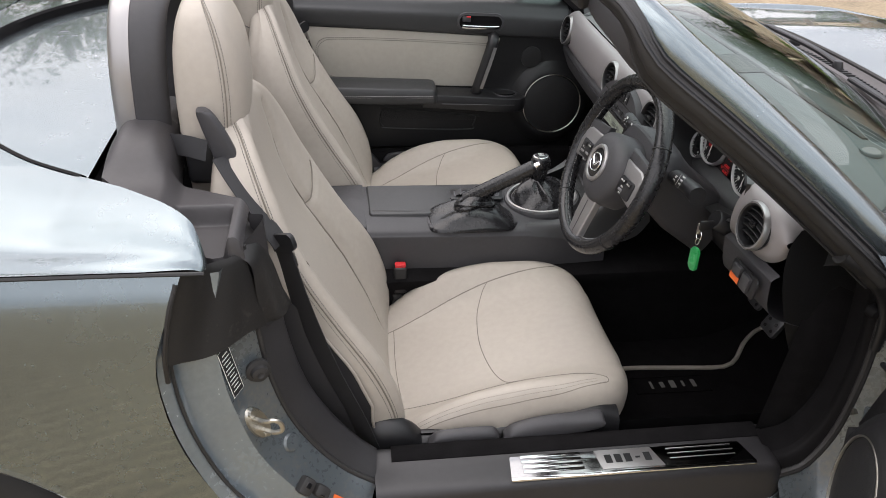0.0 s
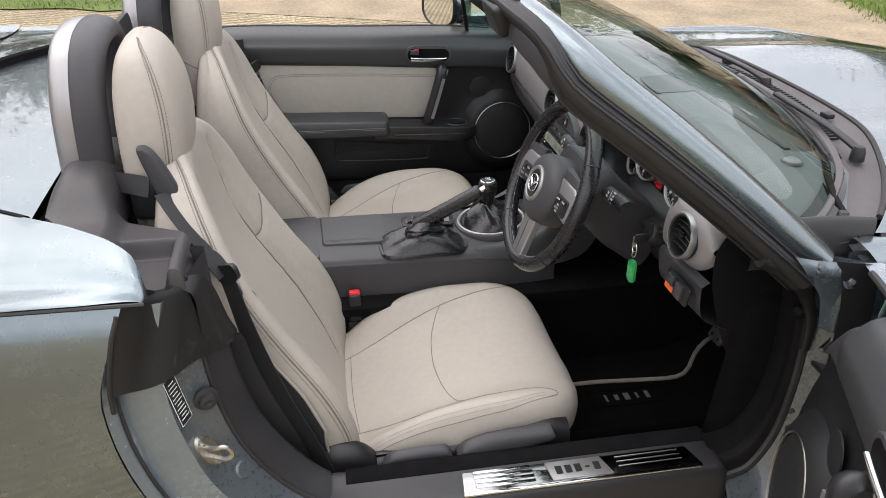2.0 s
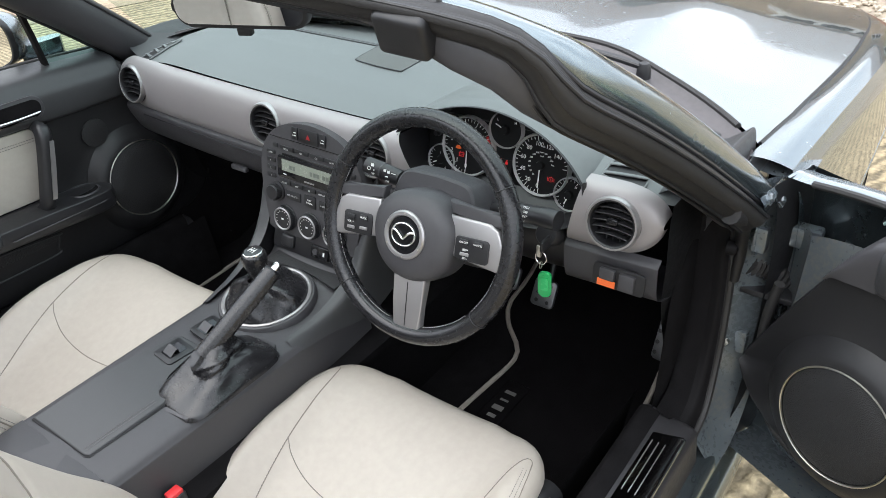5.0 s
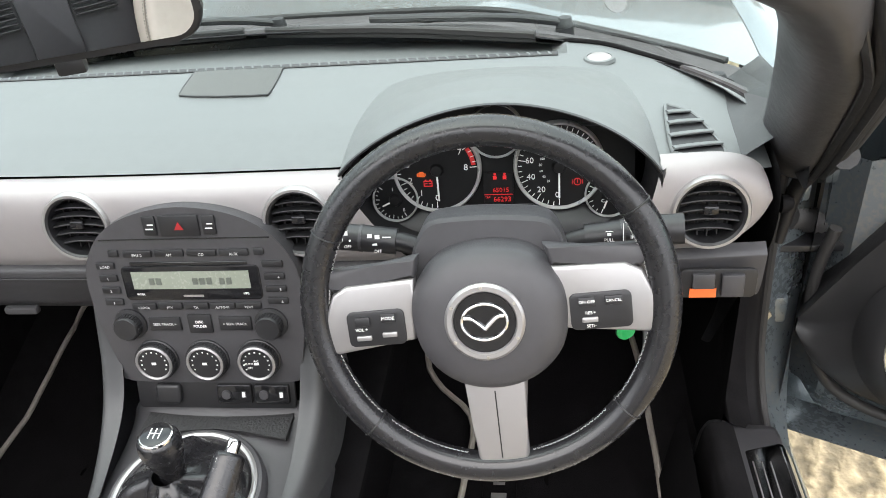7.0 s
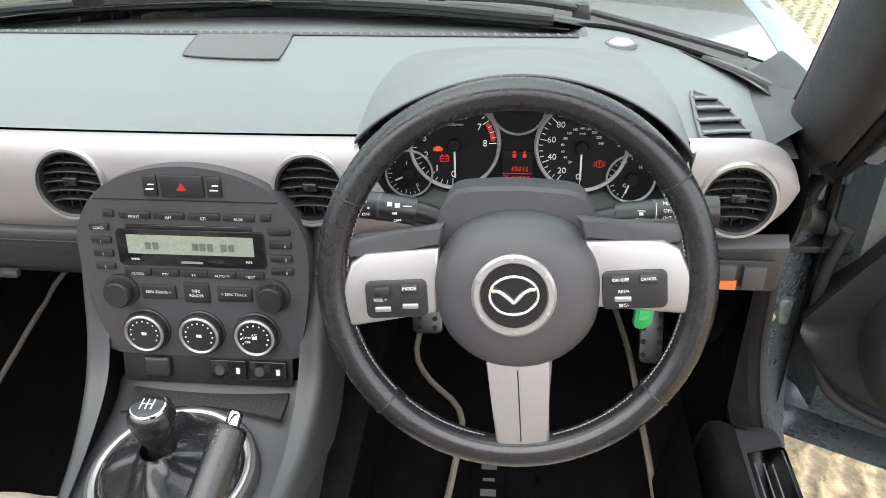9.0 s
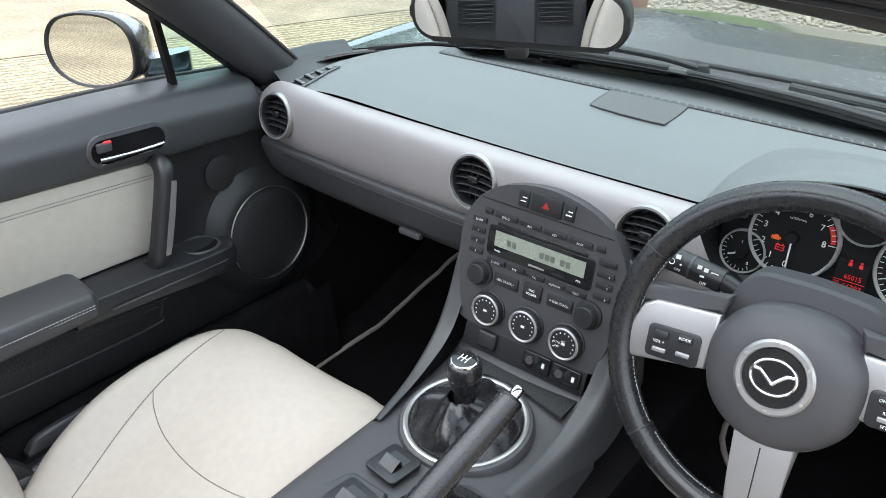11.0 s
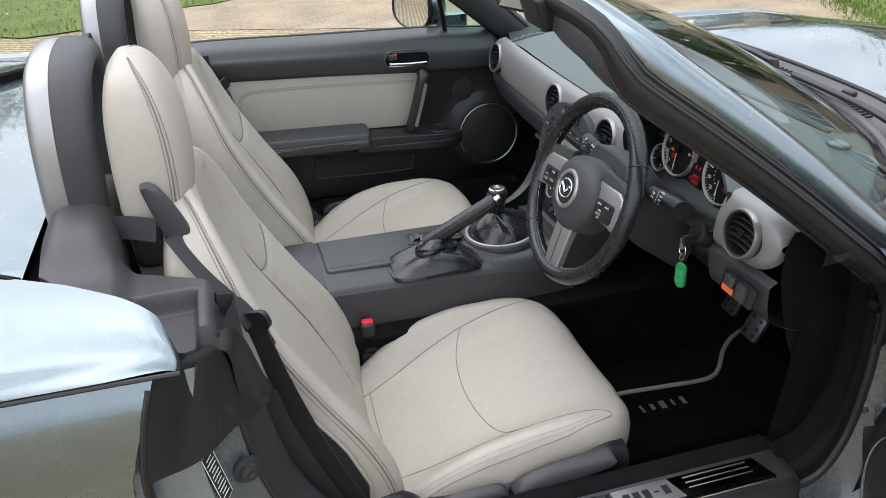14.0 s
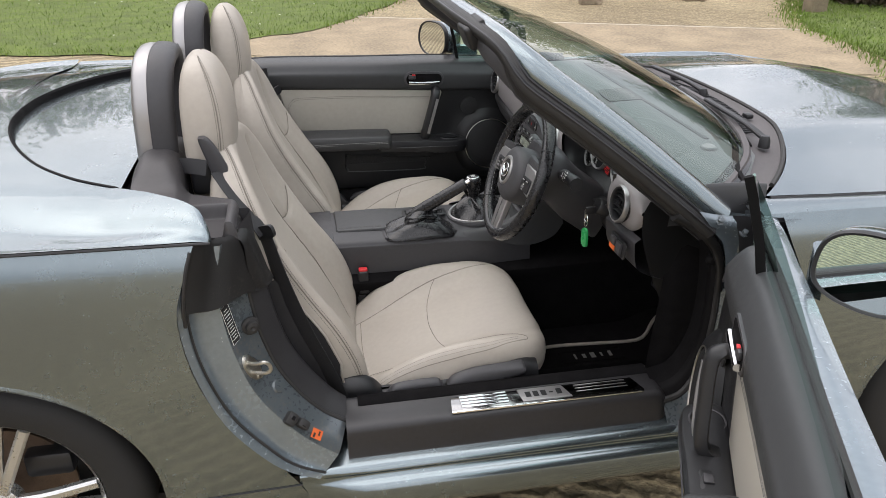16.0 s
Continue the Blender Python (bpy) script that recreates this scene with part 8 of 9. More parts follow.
    # armrest: padded rear part, hard front with the cup hole
    bm = loft([[(x, 0.698, zb), (x, w + 0.018, zb - 0.002), (x, w, zb + 0.010), (x, w + 0.002, zt - 0.010), (x, w + 0.018, zt), (x, 0.698, zt + 0.004)] for x, w, zb, zt in ((0.45, 0.640, 0.590, 0.640), (0.52, 0.612, 0.585, 0.640), (0.70, 0.605, 0.580, 0.634), (0.86, 0.606, 0.578, 0.628), (0.895, 0.610, 0.578, 0.624), (0.905, 0.630, 0.582, 0.612))], 40, 30, True)
    ar = P("armrest", bm, ARM, skin, "charcoal stitched armrest")
    bms = [stitches([(x, 0.6085 - 0.0016 * j + 0.010 * max(0, (0.52 - x) / 0.07), 0.606 + 0.006 * j - 0.012 * (x - 0.5)) for x in np.linspace(0.47, 0.89, 60)], (0, -0.004, 0), 0.006, 0.004, 0.0006, (0, -1, 0)) for j in range(2)]
    P("stitching", join(*bms), LIGHT_THREAD, ar)
    bm = loft([[(x, 0.700, zb), (x, w + 0.012, zb), (x, w, zb + 0.010), (x, w + 0.001, zt - 0.008), (x, w + 0.012, zt), (x, 0.700, zt + 0.002)] for x, w, zb, zt in ((0.86, 0.622, 0.560, 0.606), (1.0, 0.620, 0.552, 0.600), (1.10, 0.616, 0.545, 0.594), (1.17, 0.622, 0.542, 0.589), (1.195, 0.645, 0.545, 0.585), (1.202, 0.67, 0.55, 0.58))], 40, 30, True)
    cu = P("cup_shelf", bm, DEEP, skin, "black shelf with a cup hole")
    mcup = pose(1.130, 0.664, 0.5935, 0, 2.5, 0) @ Matrix.Diagonal((1.15, 1, 1, 1))
    ch = P("cup_rim", moved(lathe([(0.0295, 0.0012), (0.031, 0.0034), (0.0335, 0.0036), (0.0350, 0.0)], 36), mcup), PLASTIC, cu)
    # no hole is cut: a flat black disc draws its shaded inside
    P("cup_hole_shade", moved(lathe([(0.0, 0.0012), (0.030, 0.0018)], 36), mcup), CARPET, cu, "flat black disc for the shaded cup hole")
    P("shelf_line", tube([(x, 0.6165 if x < 1.15 else 0.6165 + (x - 1.15) * 0.5, 0.577 - 0.03 * (x - 0.92)) for x in np.linspace(0.92, 1.185, 16)], 0.0018, 6), PLASTIC, cu)
    # pocket
    pk = [(0.725, 0.500), (0.735, 0.535), (0.75, 0.540), (1.03, 0.512), (1.045, 0.505), (1.035, 0.478), (1.015, 0.462), (0.76, 0.470), (0.735, 0.478)]
    pc = P("door_pocket", plate([tuple(p) for p in cr(pk, 60, True)], 0.004, basis((0, 0.689, 0), (1, 0, 0), (0, 0, 1)), 0.002), MESHCLOTH, card, "black net door pocket")
    P("pocket_rim", tube([(a, 0.684, b) for a, b in cr(pk, 60, True)], 0.0024, 6, closed=True), DEEP, pc)
    # speaker in its moulding
    ms = basis((1.292, 0.674, 0.556) if s > 0 else (1.308, 0.674, 0.532), (1, 0, -0.04), (0, 0.08, 1))
    # the local z axis points into the cabin
    P("speaker_moulding", moved(lathe([(0.140, -0.012), (0.128, 0.000), (0.114, 0.010), (0.103, 0.0145), (0.097, 0.0145)], 56), ms), CARD, skin, "speaker moulding in the darkened card plastic")
    sp = P("speaker", moved(lathe([(0.096, 0.010), (0.09, 0.0135), (0.05, 0.016), (0.0, 0.017)], 56), ms), SPKMESH, skin, "round black speaker grille")
    P("speaker_ring", moved(lathe([(0.0985, 0.012), (0.098, 0.0158), (0.0965, 0.0164), (0.0952, 0.0155), (0.095, 0.012)], 64), ms), STEEL, sp, "thin bright ring")
    mt = basis((1.215, 0.690, 0.706) if s > 0 else (1.240, 0.690, 0.684), (1, 0, 0), (0, 0, 1))
    P("tweeter", moved(lathe([(0.034, 0.0), (0.0335, 0.003), (0.030, 0.0035), (0.0, 0.0045)], 40), mt), SPKMESH, skin, "small round tweeter grille")
    # inner handle: a recess drawn in black, with a bright lever and a lock
    mh = basis((1.040, 0.6815, 0.8195), (1, 0, -0.035), (0, 0, 1))
    hd = P("handle_bezel", plate(rounded(0.150, 0.056, 0.026, 8), 0.007, mh @ pose(0, 0, -0.002), 0.003, 3), PLASTIC, skin, "black bezel of the inner handle")
    # flat plate on the bezel, black for the shade of a recess
    P("handle_recess_shade", plate(rounded(0.134, 0.040, 0.019, 8), 0.0012, mh @ pose(0, 0, 0.0045), 0), CARPET, hd)
    P("door_handle", loft([[mh @ Vector((x, yb, 0.004)), mh @ Vector((x, yb, 0.015)), mh @ Vector((x, yt, 0.015)), mh @ Vector((x, yt, 0.004))] for x, yb, yt in ((-0.058, -0.017, -0.006), (-0.045, -0.018, -0.007), (0.0, -0.018, -0.008), (0.045, -0.016, -0.007), (0.058, -0.011, -0.006))], 24, 12, True), CHROME, hd, "chrome door handle")
    P("door_lock", moved(box((-0.046, 0.009, 0.009), (0.026, 0.016, 0.008), 0.003), mh), PLASTIC, hd)
    P("lock_mark", moved(box((-0.040, 0.0165, 0.010), (0.013, 0.004, 0.006), 0.001), mh), RED, hd, "red lock mark")
    # pull handle
    gp = [(1.083, 0.676, 0.776), (1.080, 0.652, 0.770), (1.072, 0.646, 0.740), (1.055, 0.645, 0.68), (1.040, 0.645, 0.63), (1.034, 0.652, 0.604), (1.033, 0.675, 0.594)]
    ph = P("pull_handle", sweep(cr(gp, 40), smooth_ring([(-0.014, -0.010), (0.014, -0.010), (0.016, 0.0), (0.010, 0.013), (-0.010, 0.013), (-0.016, 0.0)], 18), up=(0, -1, 0)), DEEP, skin, "black door pull with a satin strip")
    P("pull_strip", sweep(cr([(1.083, 0.634, 0.752), (1.068, 0.630, 0.70), (1.052, 0.630, 0.645), (1.046, 0.633, 0.622)], 24), [(-0.005, -0.003), (0.005, -0.003), (0.005, 0.003), (-0.005, 0.003)], up=(0, -1, 0)), SATIN, ph, "satin silver strip")
    # quarter light: dividing bar, glass and its rubber
    b0, b1, ql = (Vector((1.182, 0.742, 0.855)), Vector((1.128, 0.698, 1.092)), 0.29) if s > 0 else (Vector((1.185, 0.724, 0.845)), Vector((1.190, 0.673, 1.052)), 0.175)
    bow = Vector((0.004, 0.006, 0))
    P("dividing_bar", sweep([b0, b0.lerp(b1, 0.4) + bow, b0.lerp(b1, 0.8) + bow * 0.6, b1], [(-0.008, -0.005), (0.008, -0.005), (0.008, 0.005), (-0.008, 0.005)], up=(1, 0, 0)), SEAL, skin, "black window dividing bar")
    gl = P("quarter_light", surf([[b0.lerp(b1, f) + Vector((ql * (1 - f) * k, 0.004 + 0.005 * k * (1 - f), -0.008 * k * (1 - f))) for k in np.linspace(0, 1, 6)] for f in np.linspace(0, 1, 10)]), TINTED, skin, "green-tinted triangular quarter light")
    gl.visible_shadow = False
    P("quarter_seal", tube([tuple(b0.lerp(b1, f) + Vector((ql * (1 - f), 0.008, 0.003))) for f in (0, 0.35, 0.7, 1.0)], 0.005 if s > 0 else 0.0028, 8, 24), RUBBER if s > 0 else CLEAR_EDGE, skin)
    if s < 0:
        wg = P("window", surf([[(0.44 + 0.05 * f * f + (b0.x - 0.01 + (b1.x - b0.x) * f - 0.44 - 0.05 * f * f) * k, b0.y + 0.012 + (b1.y - b0.y) * f + 0.006 * math.sin(math.pi * k), 0.845 + (b1.z - 0.845 - 0.02 * (1 - k) ** 2) * f) for k in np.linspace(0, 1, 16)] for f in np.linspace(0, 1, 12)]), TINTED, skin, "raised green-tinted door window")
        wg.visible_shadow = False
    # door mirror
    mc = Vector((1.105, 0.866, 0.932))
    m = basis(mc, (-0.50, 1.0, -0.04), (0.06, 0.08, 1))
    shape = smooth_ring([(-0.088, -0.010), (-0.080, 0.035), (-0.045, 0.060), (0.02, 0.066), (0.07, 0.052), (0.092, 0.015), (0.085, -0.030), (0.05, -0.058), (0.0, -0.066), (-0.05, -0.058), (-0.08, -0.04)], 44)
    rows = []
    for f, d in ((0.93, 0.0), (1.0, -0.006), (1.02, -0.02), (0.98, -0.05), (0.86, -0.08), (0.62, -0.10), (0.3, -0.112), (0.02, -0.115)):
        rows.append([m @ Vector((a * f, b * f, -d)) for a, b in shape])
    mz = m @ pose(0, 0, 0)
    wm = P("door_mirror", surf(rows, ring=True), PAINT, skin, "metallic door mirror housing")
    P("mirror_surround", surf([[m @ Vector((a * f, b * f, -d)) for a, b in shape] for f, d in ((1.015, -0.012), (1.02, 0.0), (0.99, 0.004), (0.93, 0.002), (0.91, -0.006))], ring=True), DEEP, wm)
    P("mirror_glass", surf([[m @ Vector((a * f, b * f, -0.0)) for a, b in shape] for f in (0.93, 0.6, 0.3, 0.01)], ring=True), MIRROR, wm, "mirror glass")
    P("mirror_foot", loft([[(1.22 + a, 0.83 + 0.02 * b, z) for a, b in ((-0.045, -1), (0.045, -1), (0.05, 0.6), (-0.03, 0.6))] for z in (0.845, 0.87, 0.91)], 8, 16, True), PAINT, wm)
    return skin


door(Matrix.Identity(4), 1, "closed passenger's door in metallic paint")
dd = door(OPEN, -1, "open driver's door in metallic paint")
win = part("window_switch", plate(rounded(0.050, 0.030, 0.006), 0.004, OPEN @ pose(0.955, 0.655, 0.601), 0.002), DEEP, dd, "black mirror switch on the door shelf")
part("switch_knob", moved(box((0.955, 0.655, 0.607), (0.022, 0.018, 0.006), 0.002), OPEN), PLASTIC, win)
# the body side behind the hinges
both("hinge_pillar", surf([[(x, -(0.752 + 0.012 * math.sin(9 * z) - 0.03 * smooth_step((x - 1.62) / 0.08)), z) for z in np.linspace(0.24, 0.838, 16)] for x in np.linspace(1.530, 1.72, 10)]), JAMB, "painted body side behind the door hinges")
both("pillar_drain", surf([[(x, -(0.735 + (0.838 - 0.735) * k), 0.838 - 0.010 * math.sin(math.pi * k)) for k in np.linspace(0, 1, 8)] for x in np.linspace(1.545, 1.62, 8)]), JAMB)
# hinges, check strap, wiring bellows in the front jamb
for z in (0.50, 0.72):
    h = part("door_hinge", join(box((1.545, -0.775, z), (0.07, 0.05, 0.05), 0.006), lathe([(0.010, -0.035), (0.010, 0.035)], 14, pose(1.576, -0.795, z)), box((1.565, -0.83, z), (0.03, 0.09, 0.04), 0.006)), JAMB, car, "painted door hinge")
    part("hinge_bolt", moved(lathe([(0, 0.008), (0.008, 0.007), (0.009, 0)], 6), basis((1.505, -0.765, z), (0, -1, 0), (0, 0, 1))), STEEL, h)
part("check_strap", box((1.535, -0.83, 0.615), (0.05, 0.14, 0.012), 0.003), DEEP, car, "dark steel door check strap")
bms = []
pts = even([(1.525, -0.775, 0.665), (1.545, -0.80, 0.65), (1.562, -0.84, 0.625), (1.568, -0.88, 0.605)], 40)
part("wiring_bellows", tube([tuple(p) for p in pts], 0.018, 14, scale=[1 + 0.18 * math.cos(i * math.pi * 0.66) for i in range(40)]), RUBBER, car, "ribbed rubber wiring bellows")

# bolts and plug at the foot of the pillar
for c, n, r in (((1.449, -0.803, 0.838), (0.25, -1, 0.45), 0.007), ((1.508, -0.808, 0.808), (0.1, -1, 0.5), 0.008)):
    nn = Vector(n).normalized()
    b = part("pillar_bolt", lathe([(0, r), (r * 0.8, r * 0.9), (r, r * 0.6), (r, 0.002), (r * 1.7, 0.0015), (r * 1.8, -0.002)], 6, basis(c, (1, 0, 0), nn.cross(Vector((1, 0, 0))))), JAMB, car, "bolt in the foot of the windscreen pillar")
part("jamb_plug", lathe([(0, 0.014), (0.008, 0.012), (0.012, 0.006), (0.013, -0.004)], 20, basis((1.474, -0.752, 0.716), (1, 0, 0), (0, 0, 1))), SEAL, car, "black rubber plug in the door jamb")

for s in (1, -1):
    part("pillar_base", loft([[(1.400, s * 0.800, 0.860), (1.46, s * 0.800, 0.846), (1.555, s * 0.802, 0.836)], [(1.420, s * 0.804, 0.836), (1.47, s * 0.806, 0.824), (1.555, s * 0.802, 0.808)], [(1.445, s * 0.796, 0.806), (1.485, s * 0.789, 0.79), (1.55, s * 0.797, 0.775)], [(1.478, s * 0.786, 0.765), (1.50, s * 0.782, 0.75), (1.545, s * 0.790, 0.74)], [(1.495, s * 0.782, 0.70), (1.515, s * 0.785, 0.69), (1.545, s * 0.800, 0.68)]], 24, 24, False), JAMB_GLOSS, car, "painted foot of the windscreen pillar")
    part("pillar_seal", tube([(1.36, s * 0.772, 0.846), (1.40, s * 0.776, 0.822), (1.44, s * 0.774, 0.788), (1.472, s * 0.768, 0.748), (1.490, s * 0.766, 0.70), (1.497, s * 0.762, 0.64)], 0.014, 10, 40, scale=list(np.linspace(1.15, 0.6, 40))), WEAR_RUBBER, car, "worn rubber seal below the windscreen pillar")

# ---- hoops, rear trim, belts ----
for s in (1, -1):
    y0 = s * 0.335
    path = even([(0.245, y0 - 0.122, 0.86), (0.248, y0 - 0.122, 0.98), (0.252, y0 - 0.112, 1.07), (0.257, y0 - 0.075, 1.133), (0.260, y0, 1.150), (0.257, y0 + 0.075, 1.133), (0.252, y0 + 0.112, 1.07), (0.248, y0 + 0.122, 0.98), (0.245, y0 + 0.122, 0.86)], 60)
    # a wide flat hoop: satin metal outside behind, black padding in front
    ob = part("roll_hoop", sweep(path, smooth_ring([(-0.020, -0.008), (-0.024, 0.006), (-0.014, 0.018), (0.012, 0.020), (0.014, 0.0), (0.0, -0.012)], 20), up=[(0, p[1] - y0, p[2] - 0.98) for p in path]), SATIN, car, "satin silver roll hoop with black padding")
    part("hoop_pad", sweep(path, smooth_ring([(0.010, -0.014), (0.013, 0.021), (0.050, 0.019), (0.064, 0.004), (0.058, -0.014), (0.03, -0.018)], 20), up=[(0, p[1] - y0, p[2] - 0.98) for p in path]), PLASTIC, ob, "black hoop padding")
    # moulded trim from the hoop to the door opening: a mound round the hoop foot, then a flat shelf
    rows = []
    for x in np.linspace(0.226, 0.442, 130):
        row = []
        yo = float(np.interp(x, [0.185, 0.226, 0.30, 0.37, 0.40, 0.44, 0.492], [0.590, 0.598, 0.676, 0.736, 0.748, 0.735, 0.690]))
        for v in np.linspace(0, 1, 150):
            yi = float(np.interp(x, [0.185, 0.296, 0.322, 0.44, 0.492], [0.16, 0.16, 0.572, 0.622, 0.645]))
            y = yi + (yo - yi) * v
            z = 0.903 - 0.010 * (x - 0.2) / 0.25
            z += 0.052 * math.exp(-((x - 0.272) / 0.050) ** 4 - ((y - 0.42) / 0.165) ** 6) + 0.018 * smooth01((0.345 - x) / 0.03) * smooth01((y - 0.40) / 0.05)
            z -= 0.030 * smooth01((y - 0.640 - 0.1 * (0.39 - x)) / 0.016) * smooth01((x - 0.336) / 0.010) * smooth01((0.424 - x) / 0.010)
            if x > 0.428:
                z -= 0.026 * (1 - math.sqrt(max(0.0, 1 - ((x - 0.428) / 0.0145) ** 2)))
            row.append((x, s * y, z))
        row.insert(0, (row[0][0] + 0.004, s * (abs(row[0][1]) - 0.003), row[0][2] - 0.012))
        row.insert(0, (row[0][0] + 0.002, s * (abs(row[0][1]) - 0.002), row[0][2] - 0.06))
        row.append((x + 0.002, s * (yo + 0.004), row[-1][2] - 0.012))
        row.append((x + 0.004, s * (yo + 0.003), row[-1][2] - 0.04))
        rows.append(row)
    sd = part("rear_side_trim", surf(rows), RTRIM, car, "charcoal rear side trim behind the door")
    # a loose rubber sheet hangs from the shelf over the top of the jamb
    sheet = [[(0.438, 0.636, 0.872), (0.441, 0.664, 0.876), (0.440, 0.706, 0.874), (0.430, 0.738, 0.864)], [(0.446, 0.640, 0.852), (0.456, 0.668, 0.856), (0.462, 0.710, 0.850), (0.450, 0.742, 0.846)],
             [(0.464, 0.645, 0.80), (0.474, 0.668, 0.81), (0.474, 0.704, 0.80), (0.456, 0.738, 0.80)], [(0.496, 0.658, 0.735), (0.494, 0.672, 0.735), (0.484, 0.700, 0.738), (0.462, 0.732, 0.742)], [(0.498, 0.660, 0.722), (0.496, 0.673, 0.722), (0.486, 0.701, 0.724), (0.464, 0.732, 0.728)]]
    rows = [even(q, 40) for q in sheet]
    rows = [[(p[0] + 0.0022 * math.sin(13 * k / 39 + 7 * f) * math.sin(math.pi * f), s * (p[1] + 0.0018 * math.sin(8 * k / 39 + 11 * f)), p[2]) for k, p in enumerate(row)] for f, row in zip(np.linspace(0, 1, 40), np.stack([cr(np.array(rows)[:, k], 40) for k in range(40)], axis=1))]
    part("trim_skirt", surf(rows), WEAR_RUBBER, sd, "dusty brown-black rubber sheet")
    # crumpled rubber in the top of the jamb
    rub = []
    for i, f in enumerate(np.linspace(0, 1, 26)):
        row = []
        for v in np.linspace(0, 1, 30):
            x0, y0_ = 0.366 - 0.030 * math.sin(f * 1.5), 0.816 + 0.026 * f
            x1, y1_ = 0.434 + 0.030 * math.sqrt(f), 0.738 - 0.006 * f
            z0, z1 = 0.880 - 0.135 * f, 0.866 - 0.132 * f
            w = 0.0030 * math.sin(9 * v + 2 * f) * math.sin(math.pi * v)
            row.append((x0 + (x1 - x0) * v + w, s * (y0_ + (y1_ - y0_) * v + 0.5 * w + 0.013 * f * math.sin(math.pi * v)), z0 + (z1 - z0) * v + 0.004 * math.sin(9 * v + 1) * f))
        rub.append(row)
    part("jamb_rubber", surf(rub), WEAR_RUBBER, car, "dusty crumpled rubber at the top of the jamb")
    part("rubber_fold", tube([(0.362, s * 0.822, 0.872), (0.350, s * 0.835, 0.835), (0.338, s * 0.845, 0.77), (0.336, s * 0.846, 0.725)], 0.004, 8, 14), WEAR_RUBBER, car)
    # belt guide arm: a tall curved fin
    gx, gy = 0.388, s * 0.535
    g = part("belt_guide", loft([[(x - w, gy - 0.011, z), (x + w, gy - 0.011, z), (x + w, gy + 0.009, z), (x - w, gy + 0.009, z)] for x, w, z in ((0.418, 0.017, 0.85), (0.411, 0.0165, 0.90), (0.401, 0.0155, 0.94), (0.389, 0.0135, 0.975), (0.379, 0.010, 1.000), (0.374, 0.006, 1.008))], 30, 20, True), PLASTIC, car, "charcoal seat-belt guide")
    part("guide_boss", box((0.362, s * 0.508, 0.905), (0.05, 0.03, 0.07), 0.012, 3), DEEP, g)
    # belt: reel slot to guide, then down to the sill
    bl = part("seat_belt", ribbon([(0.270, s * 0.470, 0.926), (0.33, s * 0.510, 0.938), (0.376, s * 0.541, 0.940)], 0.034, 0.0016, 20, up=(-0.3, s * 0.9, 0.35)), BELT, car, "black seat belt")
    part("belt_web", ribbon([(0.398, s * 0.552, 0.934), (0.418, s * 0.572, 0.905), (0.452, s * 0.598, 0.858), (0.487, s * 0.618, 0.808)], 0.036, 0.0018, 24, up=(0.62, s * 0.45, 0.60)), BELT, bl)
    part("belt_web", ribbon([(0.487, s * 0.620, 0.80), (0.515, s * 0.640, 0.70), (0.555, s * 0.655, 0.58), (0.60, s * 0.655, 0.46), (0.63, s * 0.650, 0.36), (0.65, s * 0.64, 0.29)], 0.046, 0.0018, 40, up=(0.6, -s * 0.8, 0.25)), BELT, bl)
    tm = basis((0.486, s * 0.617, 0.812), (0.5, s * 0.45, 0.25), (0.35, s * 0.25, -0.9))
    tg = part("belt_tongue", plate(rounded(0.066, 0.030, 0.010), 0.010, tm @ pose(0, 0, -0.005), 0.003), DEEP, bl, "black belt tongue holder")
    part("tongue_plate", plate(rounded(0.026, 0.034, 0.004), 0.003, tm @ pose(0.008, 0.028, -0.001), 0.001), STEEL, tg)
    part("tongue_slot", plate(rounded(0.014, 0.012, 0.002), 0.0036, tm @ pose(0.008, 0.034, -0.001), 0), DEEP, tg)
# wind deflector between the hoops, with louvres
wd = part("wind_deflector", plate(rounded(0.32, 0.17, 0.02), 0.016, basis((0.262, 0, 1.0), (0, -1, 0), (-0.1, 0, 1)) @ pose(0, 0, 0), 0.004), DEEP, car, "black louvred wind deflector between the hoops")
for k in range(11):
    part("louvre", box((0.244, 0, 0.93 + 0.013 * k), (0.006, 0.26, 0.005), 0.0015, 1), PLASTIC, wd)
part("deflector_foot", box((0.27, 0, 0.895), (0.05, 0.44, 0.05), 0.012, 3), PLASTIC, wd)
# rear console face with vents, between the seats
rc = part("rear_panel", plate(rounded(0.30, 0.30, 0.03), 0.02, basis((0.335, 0, 0.72), (0, 1, 0), (-0.16, 0, 1)), 0.006), PLASTIC, car, "charcoal storage panel between the seats")
for k in range(9):
    for y in (-0.085, 0.085):
        part("slot", box((0.3575 - 0.0022 * k, y, 0.79 + 0.009 * k), (0.006, 0.075, 0.004), 0.001, 1), DEEP, rc)
part("panel_door", plate(rounded(0.085, 0.14, 0.008), 0.006, basis((0.352, 0, 0.79), (0, 1, 0), (-0.16, 0, 1)), 0.003), PLASTIC, rc)

